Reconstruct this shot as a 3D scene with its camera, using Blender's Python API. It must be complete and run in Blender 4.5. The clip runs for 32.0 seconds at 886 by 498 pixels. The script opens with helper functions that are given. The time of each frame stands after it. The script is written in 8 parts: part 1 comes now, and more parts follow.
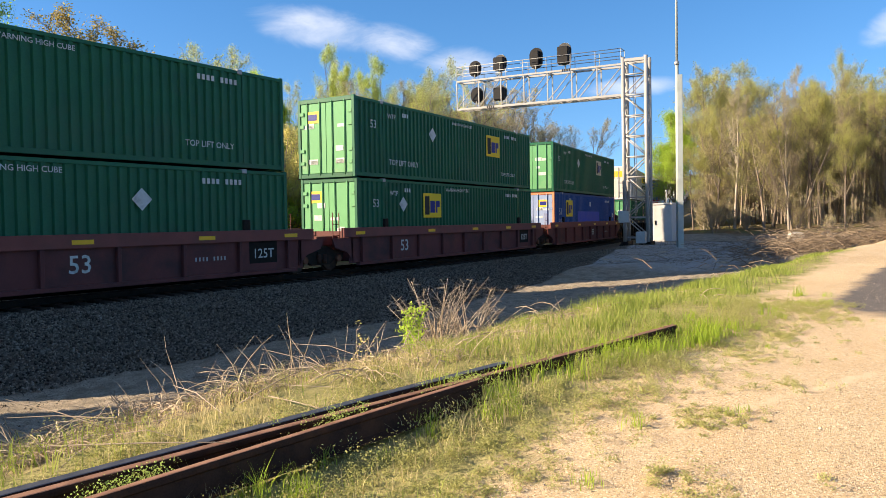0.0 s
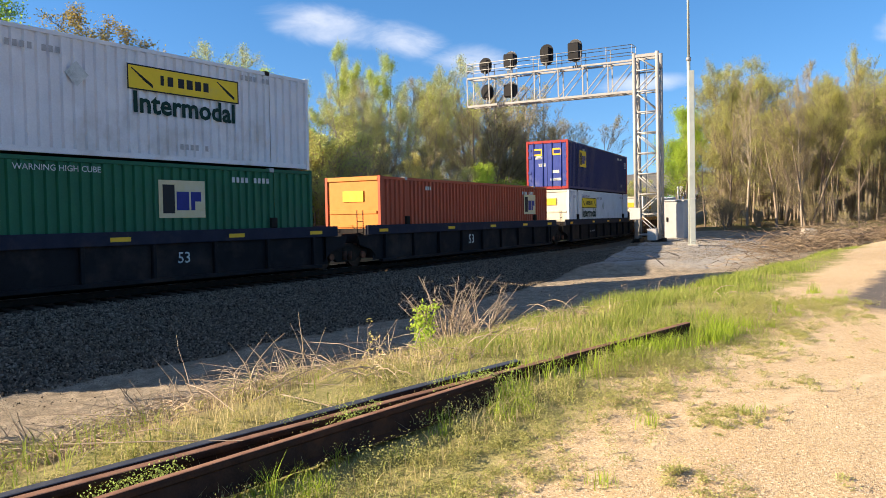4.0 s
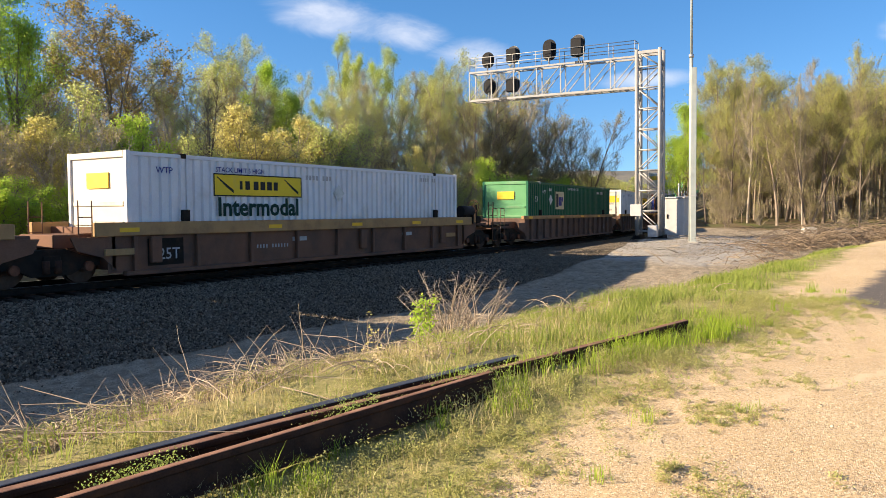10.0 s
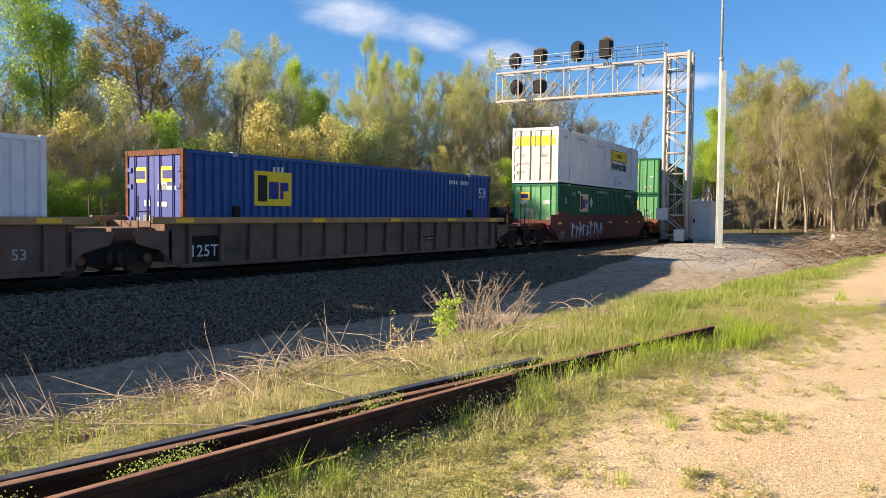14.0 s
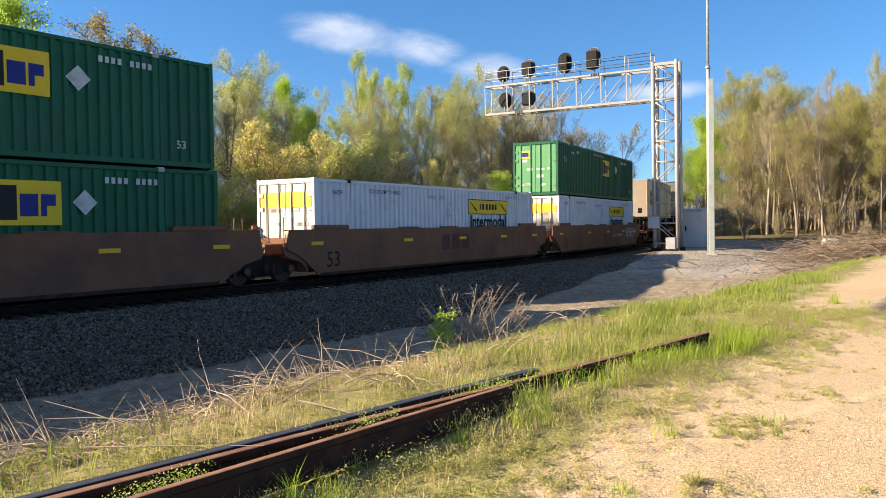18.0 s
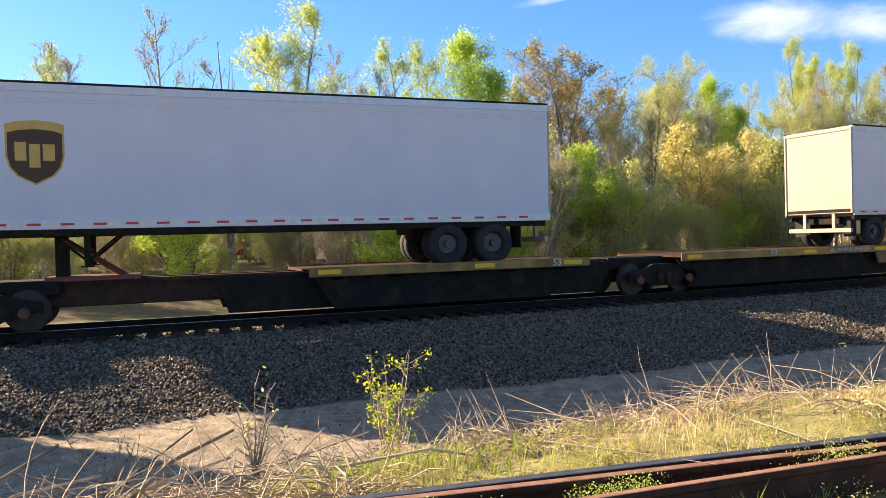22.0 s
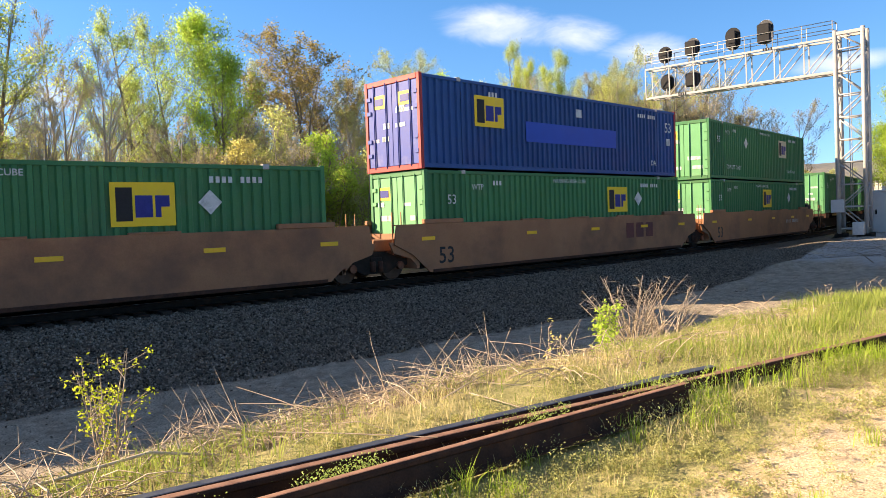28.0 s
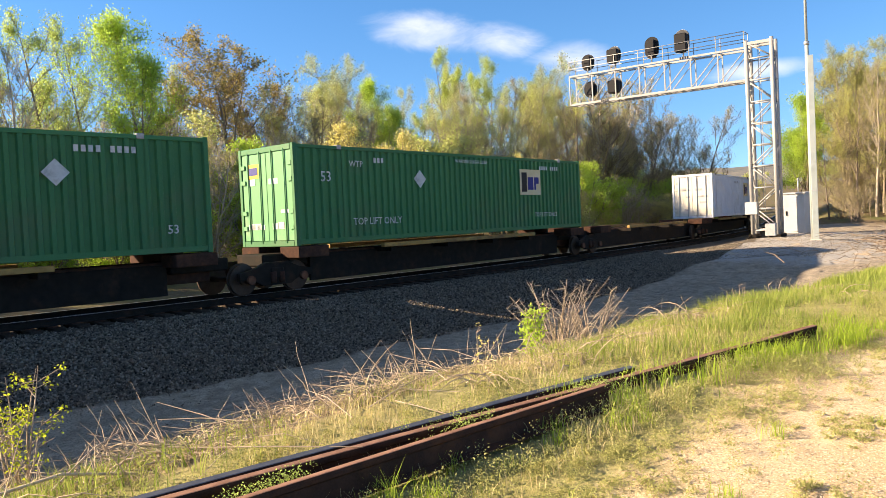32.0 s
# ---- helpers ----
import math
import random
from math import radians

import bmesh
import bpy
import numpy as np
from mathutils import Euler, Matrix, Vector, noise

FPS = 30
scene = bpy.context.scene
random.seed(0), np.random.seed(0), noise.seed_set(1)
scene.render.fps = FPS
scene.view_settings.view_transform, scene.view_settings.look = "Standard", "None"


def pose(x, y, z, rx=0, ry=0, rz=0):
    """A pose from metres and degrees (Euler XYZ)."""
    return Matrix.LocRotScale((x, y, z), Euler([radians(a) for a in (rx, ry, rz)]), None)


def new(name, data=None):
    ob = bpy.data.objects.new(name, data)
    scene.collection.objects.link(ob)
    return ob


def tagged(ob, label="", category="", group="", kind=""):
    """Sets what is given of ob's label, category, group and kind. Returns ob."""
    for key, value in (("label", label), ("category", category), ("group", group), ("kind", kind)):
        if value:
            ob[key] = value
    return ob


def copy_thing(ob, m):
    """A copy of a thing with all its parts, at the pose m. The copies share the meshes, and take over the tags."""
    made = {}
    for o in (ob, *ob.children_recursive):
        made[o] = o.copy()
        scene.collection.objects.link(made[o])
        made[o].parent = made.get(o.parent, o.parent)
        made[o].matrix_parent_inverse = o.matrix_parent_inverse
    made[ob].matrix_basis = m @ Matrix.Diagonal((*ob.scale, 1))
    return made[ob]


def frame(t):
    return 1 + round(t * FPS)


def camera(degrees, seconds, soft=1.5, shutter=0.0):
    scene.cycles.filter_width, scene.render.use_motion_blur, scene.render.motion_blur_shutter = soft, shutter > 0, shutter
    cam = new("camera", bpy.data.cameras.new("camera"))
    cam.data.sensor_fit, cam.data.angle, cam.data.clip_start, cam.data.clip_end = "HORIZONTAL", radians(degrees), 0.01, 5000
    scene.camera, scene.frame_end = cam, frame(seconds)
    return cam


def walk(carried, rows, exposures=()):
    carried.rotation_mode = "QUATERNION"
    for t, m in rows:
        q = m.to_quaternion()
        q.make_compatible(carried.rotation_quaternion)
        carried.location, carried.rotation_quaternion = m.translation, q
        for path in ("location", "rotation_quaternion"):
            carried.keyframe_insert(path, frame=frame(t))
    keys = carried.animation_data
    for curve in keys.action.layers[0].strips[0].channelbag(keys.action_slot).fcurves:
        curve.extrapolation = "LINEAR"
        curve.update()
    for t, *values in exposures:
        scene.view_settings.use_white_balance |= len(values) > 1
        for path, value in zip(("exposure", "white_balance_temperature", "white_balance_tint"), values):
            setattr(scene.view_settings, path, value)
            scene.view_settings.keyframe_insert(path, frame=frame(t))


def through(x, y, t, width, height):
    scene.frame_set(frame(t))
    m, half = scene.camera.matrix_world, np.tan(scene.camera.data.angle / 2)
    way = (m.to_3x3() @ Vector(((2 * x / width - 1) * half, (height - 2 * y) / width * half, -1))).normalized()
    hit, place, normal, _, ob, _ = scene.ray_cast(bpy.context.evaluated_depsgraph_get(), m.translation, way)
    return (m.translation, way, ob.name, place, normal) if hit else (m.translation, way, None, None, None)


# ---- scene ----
EXPOSURES = [(0.0, 1.44, 6550, 12), (6.0, 1.4, 6550, 12), (13.0, 1.36, 6550, 12), (19.0, 1.42, 6550, 12), (21.0, 1.56, 6900, 15), (22.2, 1.9, 7050, 16), (23.2, 1.82, 7050, 16), (24.5, 1.68, 7000, 15), (28.0, 1.76, 6950, 15), (30.0, 1.82, 6900, 14), (31.2, 1.7, 6900, 14), (32.0, 1.68, 6900, 14)]
cam = camera(61.62, 32.0, soft=0.7)
ROWS = [
    (0.0, 0.078, -0.010, 1.586, -54.12, -3.83, 1.70),
    (0.5, 0.082, -0.011, 1.587, -54.04, -3.86, 1.77),
    (1.0, 0.083, -0.010, 1.588, -53.94, -3.86, 1.76),
    (1.5, 0.090, 0.000, 1.585, -53.90, -3.86, 1.73),
    (2.0, 0.088, 0.006, 1.582, -53.73, -3.86, 1.82),
    (2.5, 0.094, 0.021, 1.580, -53.65, -3.87, 1.82),
    (3.0, 0.094, 0.022, 1.580, -53.46, -3.88, 1.87),
    (3.5, 0.097, 0.019, 1.583, -53.38, -3.92, 1.88),
    (5.5, 0.092, 0.012, 1.590, -53.23, -4.31, 1.82),
    (6.0, 0.087, 0.004, 1.592, -53.30, -4.24, 1.65),
    (6.5, 0.081, -0.003, 1.591, -53.32, -4.12, 1.43),
    (7.0, 0.082, -0.002, 1.593, -53.26, -4.06, 1.28),
    (7.5, 0.074, -0.004, 1.597, -53.23, -4.07, 1.24),
    (8.0, 0.073, -0.005, 1.600, -53.21, -4.12, 1.13),
    (8.5, 0.076, -0.001, 1.602, -53.28, -4.43, 1.07),
    (9.0, 0.070, -0.010, 1.601, -53.27, -4.45, 1.12),
    (9.5, 0.071, -0.009, 1.600, -53.27, -4.47, 1.16),
    (10.0, 0.073, -0.003, 1.598, -53.26, -4.47, 1.17),
    (10.5, 0.066, -0.001, 1.600, -53.29, -4.48, 1.16),
    (11.0, 0.060, -0.002, 1.605, -53.19, -4.51, 1.22),
    (11.5, 0.049, -0.003, 1.599, -52.72, -4.51, 1.20),
    (12.0, 0.047, 0.003, 1.603, -52.18, -4.50, 1.13),
    (12.5, 0.047, 0.006, 1.605, -51.66, -4.47, 0.96),
    (13.0, 0.049, 0.011, 1.598, -51.32, -4.37, 0.60),
    (13.5, 0.052, 0.014, 1.597, -51.29, -4.35, 0.22),
    (14.0, 0.051, 0.009, 1.599, -51.39, -4.44, 0.21),
    (14.5, 0.043, 0.003, 1.608, -51.32, -4.78, 0.32),
    (16.5, 0.050, -0.015, 1.591, -51.29, -3.82, 1.20),
    (17.0, 0.045, -0.006, 1.603, -51.48, -3.30, 1.49),
    (17.5, 0.051, 0.002, 1.594, -51.73, -3.23, 1.57),
    (18.0, 0.060, 0.011, 1.593, -52.01, -3.38, 1.62),
    (18.5, 0.054, 0.007, 1.587, -52.35, -3.37, 1.74),
    (19.0, 0.057, 0.011, 1.595, -52.41, -3.34, 1.94),
    (19.5, 0.045, 0.012, 1.604, -51.84, -3.25, 2.17),
    (20.0, 0.033, 0.037, 1.603, -46.56, -2.88, 2.30),
    (20.5, 0.021, 0.052, 1.608, -43.34, -2.61, 2.30),
    (21.0, 0.002, 0.073, 1.617, -36.22, -2.24, 2.42),
    (21.5, -0.026, 0.138, 1.617, -25.35, -1.71, 2.85),
    (22.0, -0.056, 0.129, 1.632, -20.30, -1.62, 3.22),
    (22.5, -0.053, 0.095, 1.649, -21.03, -1.82, 3.36),
    (23.0, -0.026, 0.113, 1.640, -24.77, -2.20, 3.40),
    (23.5, -0.016, 0.103, 1.634, -28.80, -2.56, 3.40),
    (24.0, 0.014, 0.104, 1.629, -33.91, -2.97, 3.35),
    (24.5, 0.027, 0.099, 1.627, -36.50, -3.26, 3.32),
    (25.0, 0.046, 0.105, 1.620, -38.44, -3.53, 3.25),
    (25.5, 0.058, 0.111, 1.624, -39.51, -3.70, 3.23),
    (27.5, 0.017, 0.067, 1.622, -39.85, -3.70, 3.23),
    (28.0, 0.035, 0.085, 1.617, -40.01, -3.58, 3.23),
    (28.5, 0.030, 0.078, 1.619, -40.19, -3.33, 3.26),
    (29.0, 0.031, 0.077, 1.626, -40.16, -3.24, 3.46),
    (29.5, 0.032, 0.077, 1.627, -40.19, -3.17, 3.67),
    (30.0, 0.045, 0.063, 1.630, -40.51, -3.19, 3.79),
    (30.5, 0.062, 0.058, 1.625, -42.01, -3.27, 3.68),
    (31.0, 0.072, 0.063, 1.625, -44.41, -3.43, 3.49),
    (31.5, 0.063, 0.034, 1.634, -44.90, -3.47, 3.48),
    (32.0, 0.061, 0.030, 1.638, -45.37, -3.52, 3.72),
]
walk(cam, [(t, pose(x, y, z, 90 + pitch, roll, yaw)) for t, x, y, z, yaw, pitch, roll in ROWS], exposures=EXPOSURES)

# ---------------------------------------------------------------- light
SUN_AZ, SUN_EL = radians(133), radians(22.5)
to_sun = Vector((math.cos(SUN_AZ) * math.cos(SUN_EL), math.sin(SUN_AZ) * math.cos(SUN_EL), math.sin(SUN_EL)))
sun = new("sun", bpy.data.lights.new("sun", "SUN"))
sun.data.energy, sun.data.angle, sun.data.color = 5.0, radians(0.6), (1.0, 0.81, 0.57)
sun.rotation_euler = to_sun.to_track_quat("Z", "Y").to_euler()


def build_world():
    w = bpy.data.worlds.new("sky")
    scene.world = w
    w.use_nodes = True
    nt = w.node_tree
    nt.nodes.clear()
    N, L = nt.nodes.new, nt.links.new
    out, bg = N("ShaderNodeOutputWorld"), N("ShaderNodeBackground")
    sky = N("ShaderNodeTexSky")
    sky.sky_type, sky.sun_disc = "NISHITA", False
    sky.sun_elevation = SUN_EL
    sky.sun_rotation = math.pi / 2 - SUN_AZ
    sky.air_density, sky.dust_density, sky.ozone_density = 1.0, 0.15, 2.0
    co = N("ShaderNodeTexCoord")
    lift = N("ShaderNodeVectorMath")
    lift.inputs[1].default_value = (0, 0, 0.13)
    L(co.outputs["Generated"], lift.inputs[0])
    unit_way = N("ShaderNodeVectorMath")
    unit_way.operation = "NORMALIZE"
    L(lift.outputs["Vector"], unit_way.inputs[0])
    L(unit_way.outputs["Vector"], sky.inputs["Vector"])
    # thin fair-weather cloud, drawn out sideways
    mp = N("ShaderNodeMapping")
    mp.inputs["Scale"].default_value = (6.0, 6.0, 17.0)
    L(co.outputs["Generated"], mp.inputs["Vector"])
    n1 = N("ShaderNodeTexNoise")
    n1.inputs["Scale"].default_value, n1.inputs["Detail"].default_value, n1.inputs["Roughness"].default_value = 1.7, 9, 0.62
    n1.inputs["Distortion"].default_value = 0.5
    L(mp.outputs["Vector"], n1.inputs["Vector"])

    def bank(direction, width, height, tilt):
        """A soft oval round a direction of the sky."""
        d = Vector(direction).normalized()
        side = d.cross(Vector((0, 0, 1))).normalized()
        up = side.cross(d)
        a = side * math.cos(tilt) + up * math.sin(tilt)
        b = up * math.cos(tilt) - side * math.sin(tilt)
        total = None
        for axis, size in ((a, width), (b, height)):
            dot = N("ShaderNodeVectorMath")
            dot.operation = "DOT_PRODUCT"
            L(co.outputs["Generated"], dot.inputs[0])
            dot.inputs[1].default_value = axis
            m = N("ShaderNodeMath")
            m.operation = "DIVIDE"
            L(dot.outputs["Value"], m.inputs[0])
            m.inputs[1].default_value = size
            sq = N("ShaderNodeMath")
            sq.operation = "POWER"
            ab = N("ShaderNodeMath")
            ab.operation = "ABSOLUTE"
            L(m.outputs[0], ab.inputs[0])
            L(ab.outputs[0], sq.inputs[0])
            sq.inputs[1].default_value = 2
            if total is None:
                total = sq
            else:
                add = N("ShaderNodeMath")
                L(total.outputs[0], add.inputs[0])
                L(sq.outputs[0], add.inputs[1])
                total = add
        inv = N("ShaderNodeMath")
        inv.operation, inv.use_clamp = "SUBTRACT", True
        inv.inputs[0].default_value = 1
        L(total.outputs[0], inv.inputs[1])
        return inv

    mask = None
    for spec in CLOUDS:
        k = bank(*spec)
        if mask is None:
            mask = k
        else:
            mx = N("ShaderNodeMath")
            mx.operation = "MAXIMUM"
            L(mask.outputs[0], mx.inputs[0])
            L(k.outputs[0], mx.inputs[1])
            mask = mx
    half = N("ShaderNodeMath")
    half.operation = "MULTIPLY"
    half.inputs[1].default_value = 1.05
    L(mask.outputs[0], half.inputs[0])
    add = N("ShaderNodeMath")
    add.operation = "MULTIPLY_ADD"
    L(n1.outputs["Fac"], add.inputs[0])
    add.inputs[1].default_value = 0.95
    L(half.outputs[0], add.inputs[2])
    ramp = N("ShaderNodeValToRGB")
    ramp.color_ramp.elements[0].position, ramp.color_ramp.elements[1].position = 0.50, 0.98
    ramp.color_ramp.interpolation = "EASE"
    ramp.color_ramp.elements[1].color = (0.92, 0.92, 0.92, 1)
    sub = N("ShaderNodeMath")
    sub.operation = "MULTIPLY"
    sub.inputs[1].default_value = 0.5
    L(add.outputs[0], sub.inputs[0])
    L(sub.outputs[0], ramp.inputs["Fac"])
    mix = N("ShaderNodeMix")
    mix.data_type = "RGBA"
    L(ramp.outputs["Color"], mix.inputs["Factor"])
    deep = N("ShaderNodeHueSaturation")
    deep.inputs["Saturation"].default_value, deep.inputs["Value"].default_value = 1.3, 1.24
    L(sky.outputs["Color"], deep.inputs["Color"])
    tint = N("ShaderNodeVectorMath")
    tint.operation = "MULTIPLY"
    tint.inputs[1].default_value = (0.95, 1.0, 1.08)
    L(deep.outputs["Color"], tint.inputs[0])
    # unseen warm-grey veil added over the upper sky to make the shade less blue
    sep = N("ShaderNodeSeparateXYZ")
    L(co.outputs["Generated"], sep.inputs["Vector"])
    rise = N("ShaderNodeMapRange")
    rise.interpolation_type = "SMOOTHSTEP"
    rise.inputs["From Min"].default_value, rise.inputs["From Max"].default_value = 0.30, 0.75
    L(sep.outputs["Z"], rise.inputs["Value"])
    thin = N("ShaderNodeMath")
    thin.operation, thin.use_clamp = "MULTIPLY", True
    L(rise.outputs["Result"], thin.inputs[0])
    L(n1.outputs["Fac"], thin.inputs[1])
    veil = N("ShaderNodeMix")
    veil.data_type = "RGBA"
    L(thin.outputs[0], veil.inputs["Factor"])
    L(tint.outputs["Vector"], veil.inputs["A"])
    veil.inputs["B"].default_value = (1.5, 1.42, 1.3, 1)
    L(veil.outputs["Result"], mix.inputs["A"])
    mix.inputs["B"].default_value = (6.3, 6.6, 7.2, 1)
    L(mix.outputs["Result"], bg.inputs["Color"])
    bg.inputs["Strength"].default_value = SKY
    L(bg.outputs[0], out.inputs["Surface"])


SKY = 0.061
CLOUDS = (((0.69, 0.69, 0.222), 0.135, 0.042, -0.14), ((0.76, 0.62, 0.205), 0.10, 0.035, -0.18), ((0.815, 0.55, 0.175), 0.10, 0.035, -0.1), ((0.05, 0.99, 0.12), 0.16, 0.05, 0.0),
          ((0.21, 0.967, 0.15), 0.07, 0.03, 0.0), ((0.979, 0.085, 0.178), 0.05, 0.03, 0.3), ((0.49, 0.83, 0.285), 0.10, 0.012, 0.1), ((0.92, 0.36, 0.135), 0.10, 0.02, 0.0))
build_world()

# ---------------------------------------------------------------- materials


def material(name, low, high, rough=0.7, metal=0.0, scale=6.0, fine=60.0, bump=0.15, stain=None, stain_amount=0.0, per="none", spread=0.15, stretch=(1, 1, 1), spec=0.25):
    """A surface of two tones mixed by broad and fine noise, with relief, and stains in a third tone."""
    m = bpy.data.materials.new(name)
    m.use_nodes = True
    nt = m.node_tree
    N, L = nt.nodes.new, nt.links.new
    b = nt.nodes["Principled BSDF"]
    co, mp = N("ShaderNodeTexCoord"), N("ShaderNodeMapping")
    L(co.outputs["Object"], mp.inputs["Vector"])
    mp.inputs["Scale"].default_value = stretch
    n1, n2 = N("ShaderNodeTexNoise"), N("ShaderNodeTexNoise")
    for n, s, d in ((n1, scale, 5), (n2, fine, 3)):
        n.inputs["Scale"].default_value, n.inputs["Detail"].default_value = s, d
        L(mp.outputs["Vector"], n.inputs["Vector"])
    ave = N("ShaderNodeMix")
    ave.inputs["Factor"].default_value = 0.4
    L(n1.outputs["Fac"], ave.inputs["A"])
    L(n2.outputs["Fac"], ave.inputs["B"])
    r = N("ShaderNodeMapRange")
    r.inputs["From Min"].default_value, r.inputs["From Max"].default_value = 0.32, 0.68
    L(ave.outputs["Result"], r.inputs["Value"])
    mix = N("ShaderNodeMix")
    mix.data_type = "RGBA"
    L(r.outputs["Result"], mix.inputs["Factor"])
    mix.inputs["A"].default_value, mix.inputs["B"].default_value = (*low, 1), (*high, 1)
    col = mix.outputs["Result"]
    if stain:
        n3 = N("ShaderNodeTexNoise")
        n3.inputs["Scale"].default_value, n3.inputs["Detail"].default_value, n3.inputs["Roughness"].default_value = scale * 0.35, 7, 0.65
        L(mp.outputs["Vector"], n3.inputs["Vector"])
        r3 = N("ShaderNodeMapRange")
        r3.inputs["From Min"].default_value, r3.inputs["From Max"].default_value = 0.62 - 0.3 * stain_amount, 0.82 - 0.2 * stain_amount
        L(n3.outputs["Fac"], r3.inputs["Value"])
        mx = N("ShaderNodeMix")
        mx.data_type = "RGBA"
        L(r3.outputs["Result"], mx.inputs["Factor"])
        L(col, mx.inputs["A"])
        mx.inputs["B"].default_value = (*stain, 1)
        col = mx.outputs["Result"]
    if per != "none":
        src = N("ShaderNodeObjectInfo").outputs["Random"] if per == "object" else N("ShaderNodeNewGeometry").outputs["Random Per Island"]
        hs = N("ShaderNodeHueSaturation")
        rr = N("ShaderNodeMapRange")
        rr.inputs["To Min"].default_value, rr.inputs["To Max"].default_value = 1 - spread, 1 + spread
        L(src, rr.inputs["Value"])
        L(rr.outputs["Result"], hs.inputs["Value"])
        L(col, hs.inputs["Color"])
        col = hs.outputs["Color"]
    L(col, b.inputs["Base Color"])
    rg = N("ShaderNodeMapRange")
    rg.inputs["To Min"].default_value, rg.inputs["To Max"].default_value = max(0.02, rough - 0.12), min(1, rough + 0.12)
    L(n1.outputs["Fac"], rg.inputs["Value"])
    L(rg.outputs["Result"], b.inputs["Roughness"])
    b.inputs["Metallic"].default_value = metal
    b.inputs["Specular IOR Level"].default_value = spec
    if bump:
        bp = N("ShaderNodeBump")
        bp.inputs["Strength"].default_value, bp.inputs["Distance"].default_value = bump, 0.02
        L(ave.outputs["Result"], bp.inputs["Height"])
        L(bp.outputs["Normal"], b.inputs["Normal"])
    return m


def leaf_material(name, low, high, through=0.6):
    """Thin leaves that let light through, each island in its own tone."""
    m = bpy.data.materials.new(name)
    m.use_nodes = True
    nt = m.node_tree
    N, L = nt.nodes.new, nt.links.new
    nt.nodes.remove(nt.nodes["Principled BSDF"])
    mix = N("ShaderNodeMix")
    mix.data_type = "RGBA"
    g = N("ShaderNodeNewGeometry")
    oi = N("ShaderNodeObjectInfo")
    ad = N("ShaderNodeMix")
    ad.inputs["Factor"].default_value = 0.35
    L(g.outputs["Random Per Island"], ad.inputs["A"])
    L(oi.outputs["Random"], ad.inputs["B"])
    L(ad.outputs["Result"], mix.inputs["Factor"])
    mix.inputs["A"].default_value, mix.inputs["B"].default_value = (*low, 1), (*high, 1)
    d, tr, ms = N("ShaderNodeBsdfDiffuse"), N("ShaderNodeBsdfTranslucent"), N("ShaderNodeMixShader")
    L(mix.outputs["Result"], d.inputs["Color"])
    L(mix.outputs["Result"], tr.inputs["Color"])
    ms.inputs["Fac"].default_value = through
    L(d.outputs[0], ms.inputs[1])
    L(tr.outputs[0], ms.inputs[2])
    L(ms.outputs[0], nt.nodes["Material Output"].inputs["Surface"])
    return m


M = {}
M["green"] = material("green_container_paint", (0.009, 0.095, 0.046), (0.016, 0.13, 0.064), 0.5, scale=1.2, fine=30, bump=0.05, stain=(0.03, 0.10, 0.06), stain_amount=0.3, per="object", spread=0.12)
# the same green for the rear cars, with haze and brighter exposure painted in
M["green_faded"] = material("hazed_green_container_paint", (0.035, 0.16, 0.06), (0.055, 0.20, 0.08), 0.6, scale=1.2, fine=30, bump=0.05, stain=(0.09, 0.16, 0.08), stain_amount=0.3, per="object", spread=0.12)
# container ends: a much lighter green than the sides
M["green_end"] = material("light_green_end", (0.10, 0.30, 0.13), (0.14, 0.36, 0.17), 0.6, scale=2, fine=40, bump=0.05, stain=(0.25, 0.36, 0.22), stain_amount=0.3)
M["blue"] = material("blue_container_paint", (0.012, 0.055, 0.19), (0.018, 0.078, 0.25), 0.5, scale=1.2, fine=30, bump=0.05, stain=(0.05, 0.07, 0.2), stain_amount=0.25, per="object", spread=0.15)
M["navy"] = material("navy_container_paint", (0.016, 0.025, 0.10), (0.022, 0.034, 0.13), 0.5, scale=1.2, fine=30, bump=0.05, stain=(0.05, 0.06, 0.13), stain_amount=0.2)
M["blue_patch"] = material("fresh_blue_patch", (0.006, 0.05, 0.36), (0.008, 0.065, 0.42), 0.45, scale=1.5, bump=0.03)
M["white"] = material("white_container_paint", (0.60, 0.61, 0.64), (0.74, 0.75, 0.77), 0.5, scale=1.5, fine=30, bump=0.05, stain=(0.45, 0.44, 0.42), stain_amount=0.25)
M["white_end"] = material("cream_white_door_paint", (0.62, 0.58, 0.48), (0.72, 0.68, 0.58), 0.55, scale=2, fine=40, bump=0.05, stain=(0.45, 0.38, 0.28), stain_amount=0.3)
M["orange"] = material("orange_container_paint", (0.40, 0.075, 0.035), (0.47, 0.10, 0.045), 0.55, scale=1.2, fine=30, bump=0.05, stain=(0.30, 0.09, 0.05), stain_amount=0.3)
M["yellow"] = material("yellow_logo_panel", (0.72, 0.50, 0.02), (0.80, 0.57, 0.03), 0.55, scale=3, bump=0.03, stain=(0.6, 0.45, 0.1), stain_amount=0.2)
M["pale_yellow"] = material("sun_bleached_logo_panel", (0.55, 0.47, 0.26), (0.66, 0.58, 0.36), 0.6, scale=3, bump=0.03, stain=(0.6, 0.55, 0.45), stain_amount=0.4)
M["ink"] = material("black_marking", (0.012, 0.012, 0.013), (0.02, 0.02, 0.022), 0.6, scale=8, bump=0.03)
M["ink_blue"] = material("dark_blue_marking", (0.012, 0.018, 0.16), (0.02, 0.03, 0.22), 0.5, scale=8, bump=0.03)
M["ink_green"] = material("dark_green_marking", (0.004, 0.028, 0.022), (0.006, 0.04, 0.031), 0.75, scale=8, bump=0.03)
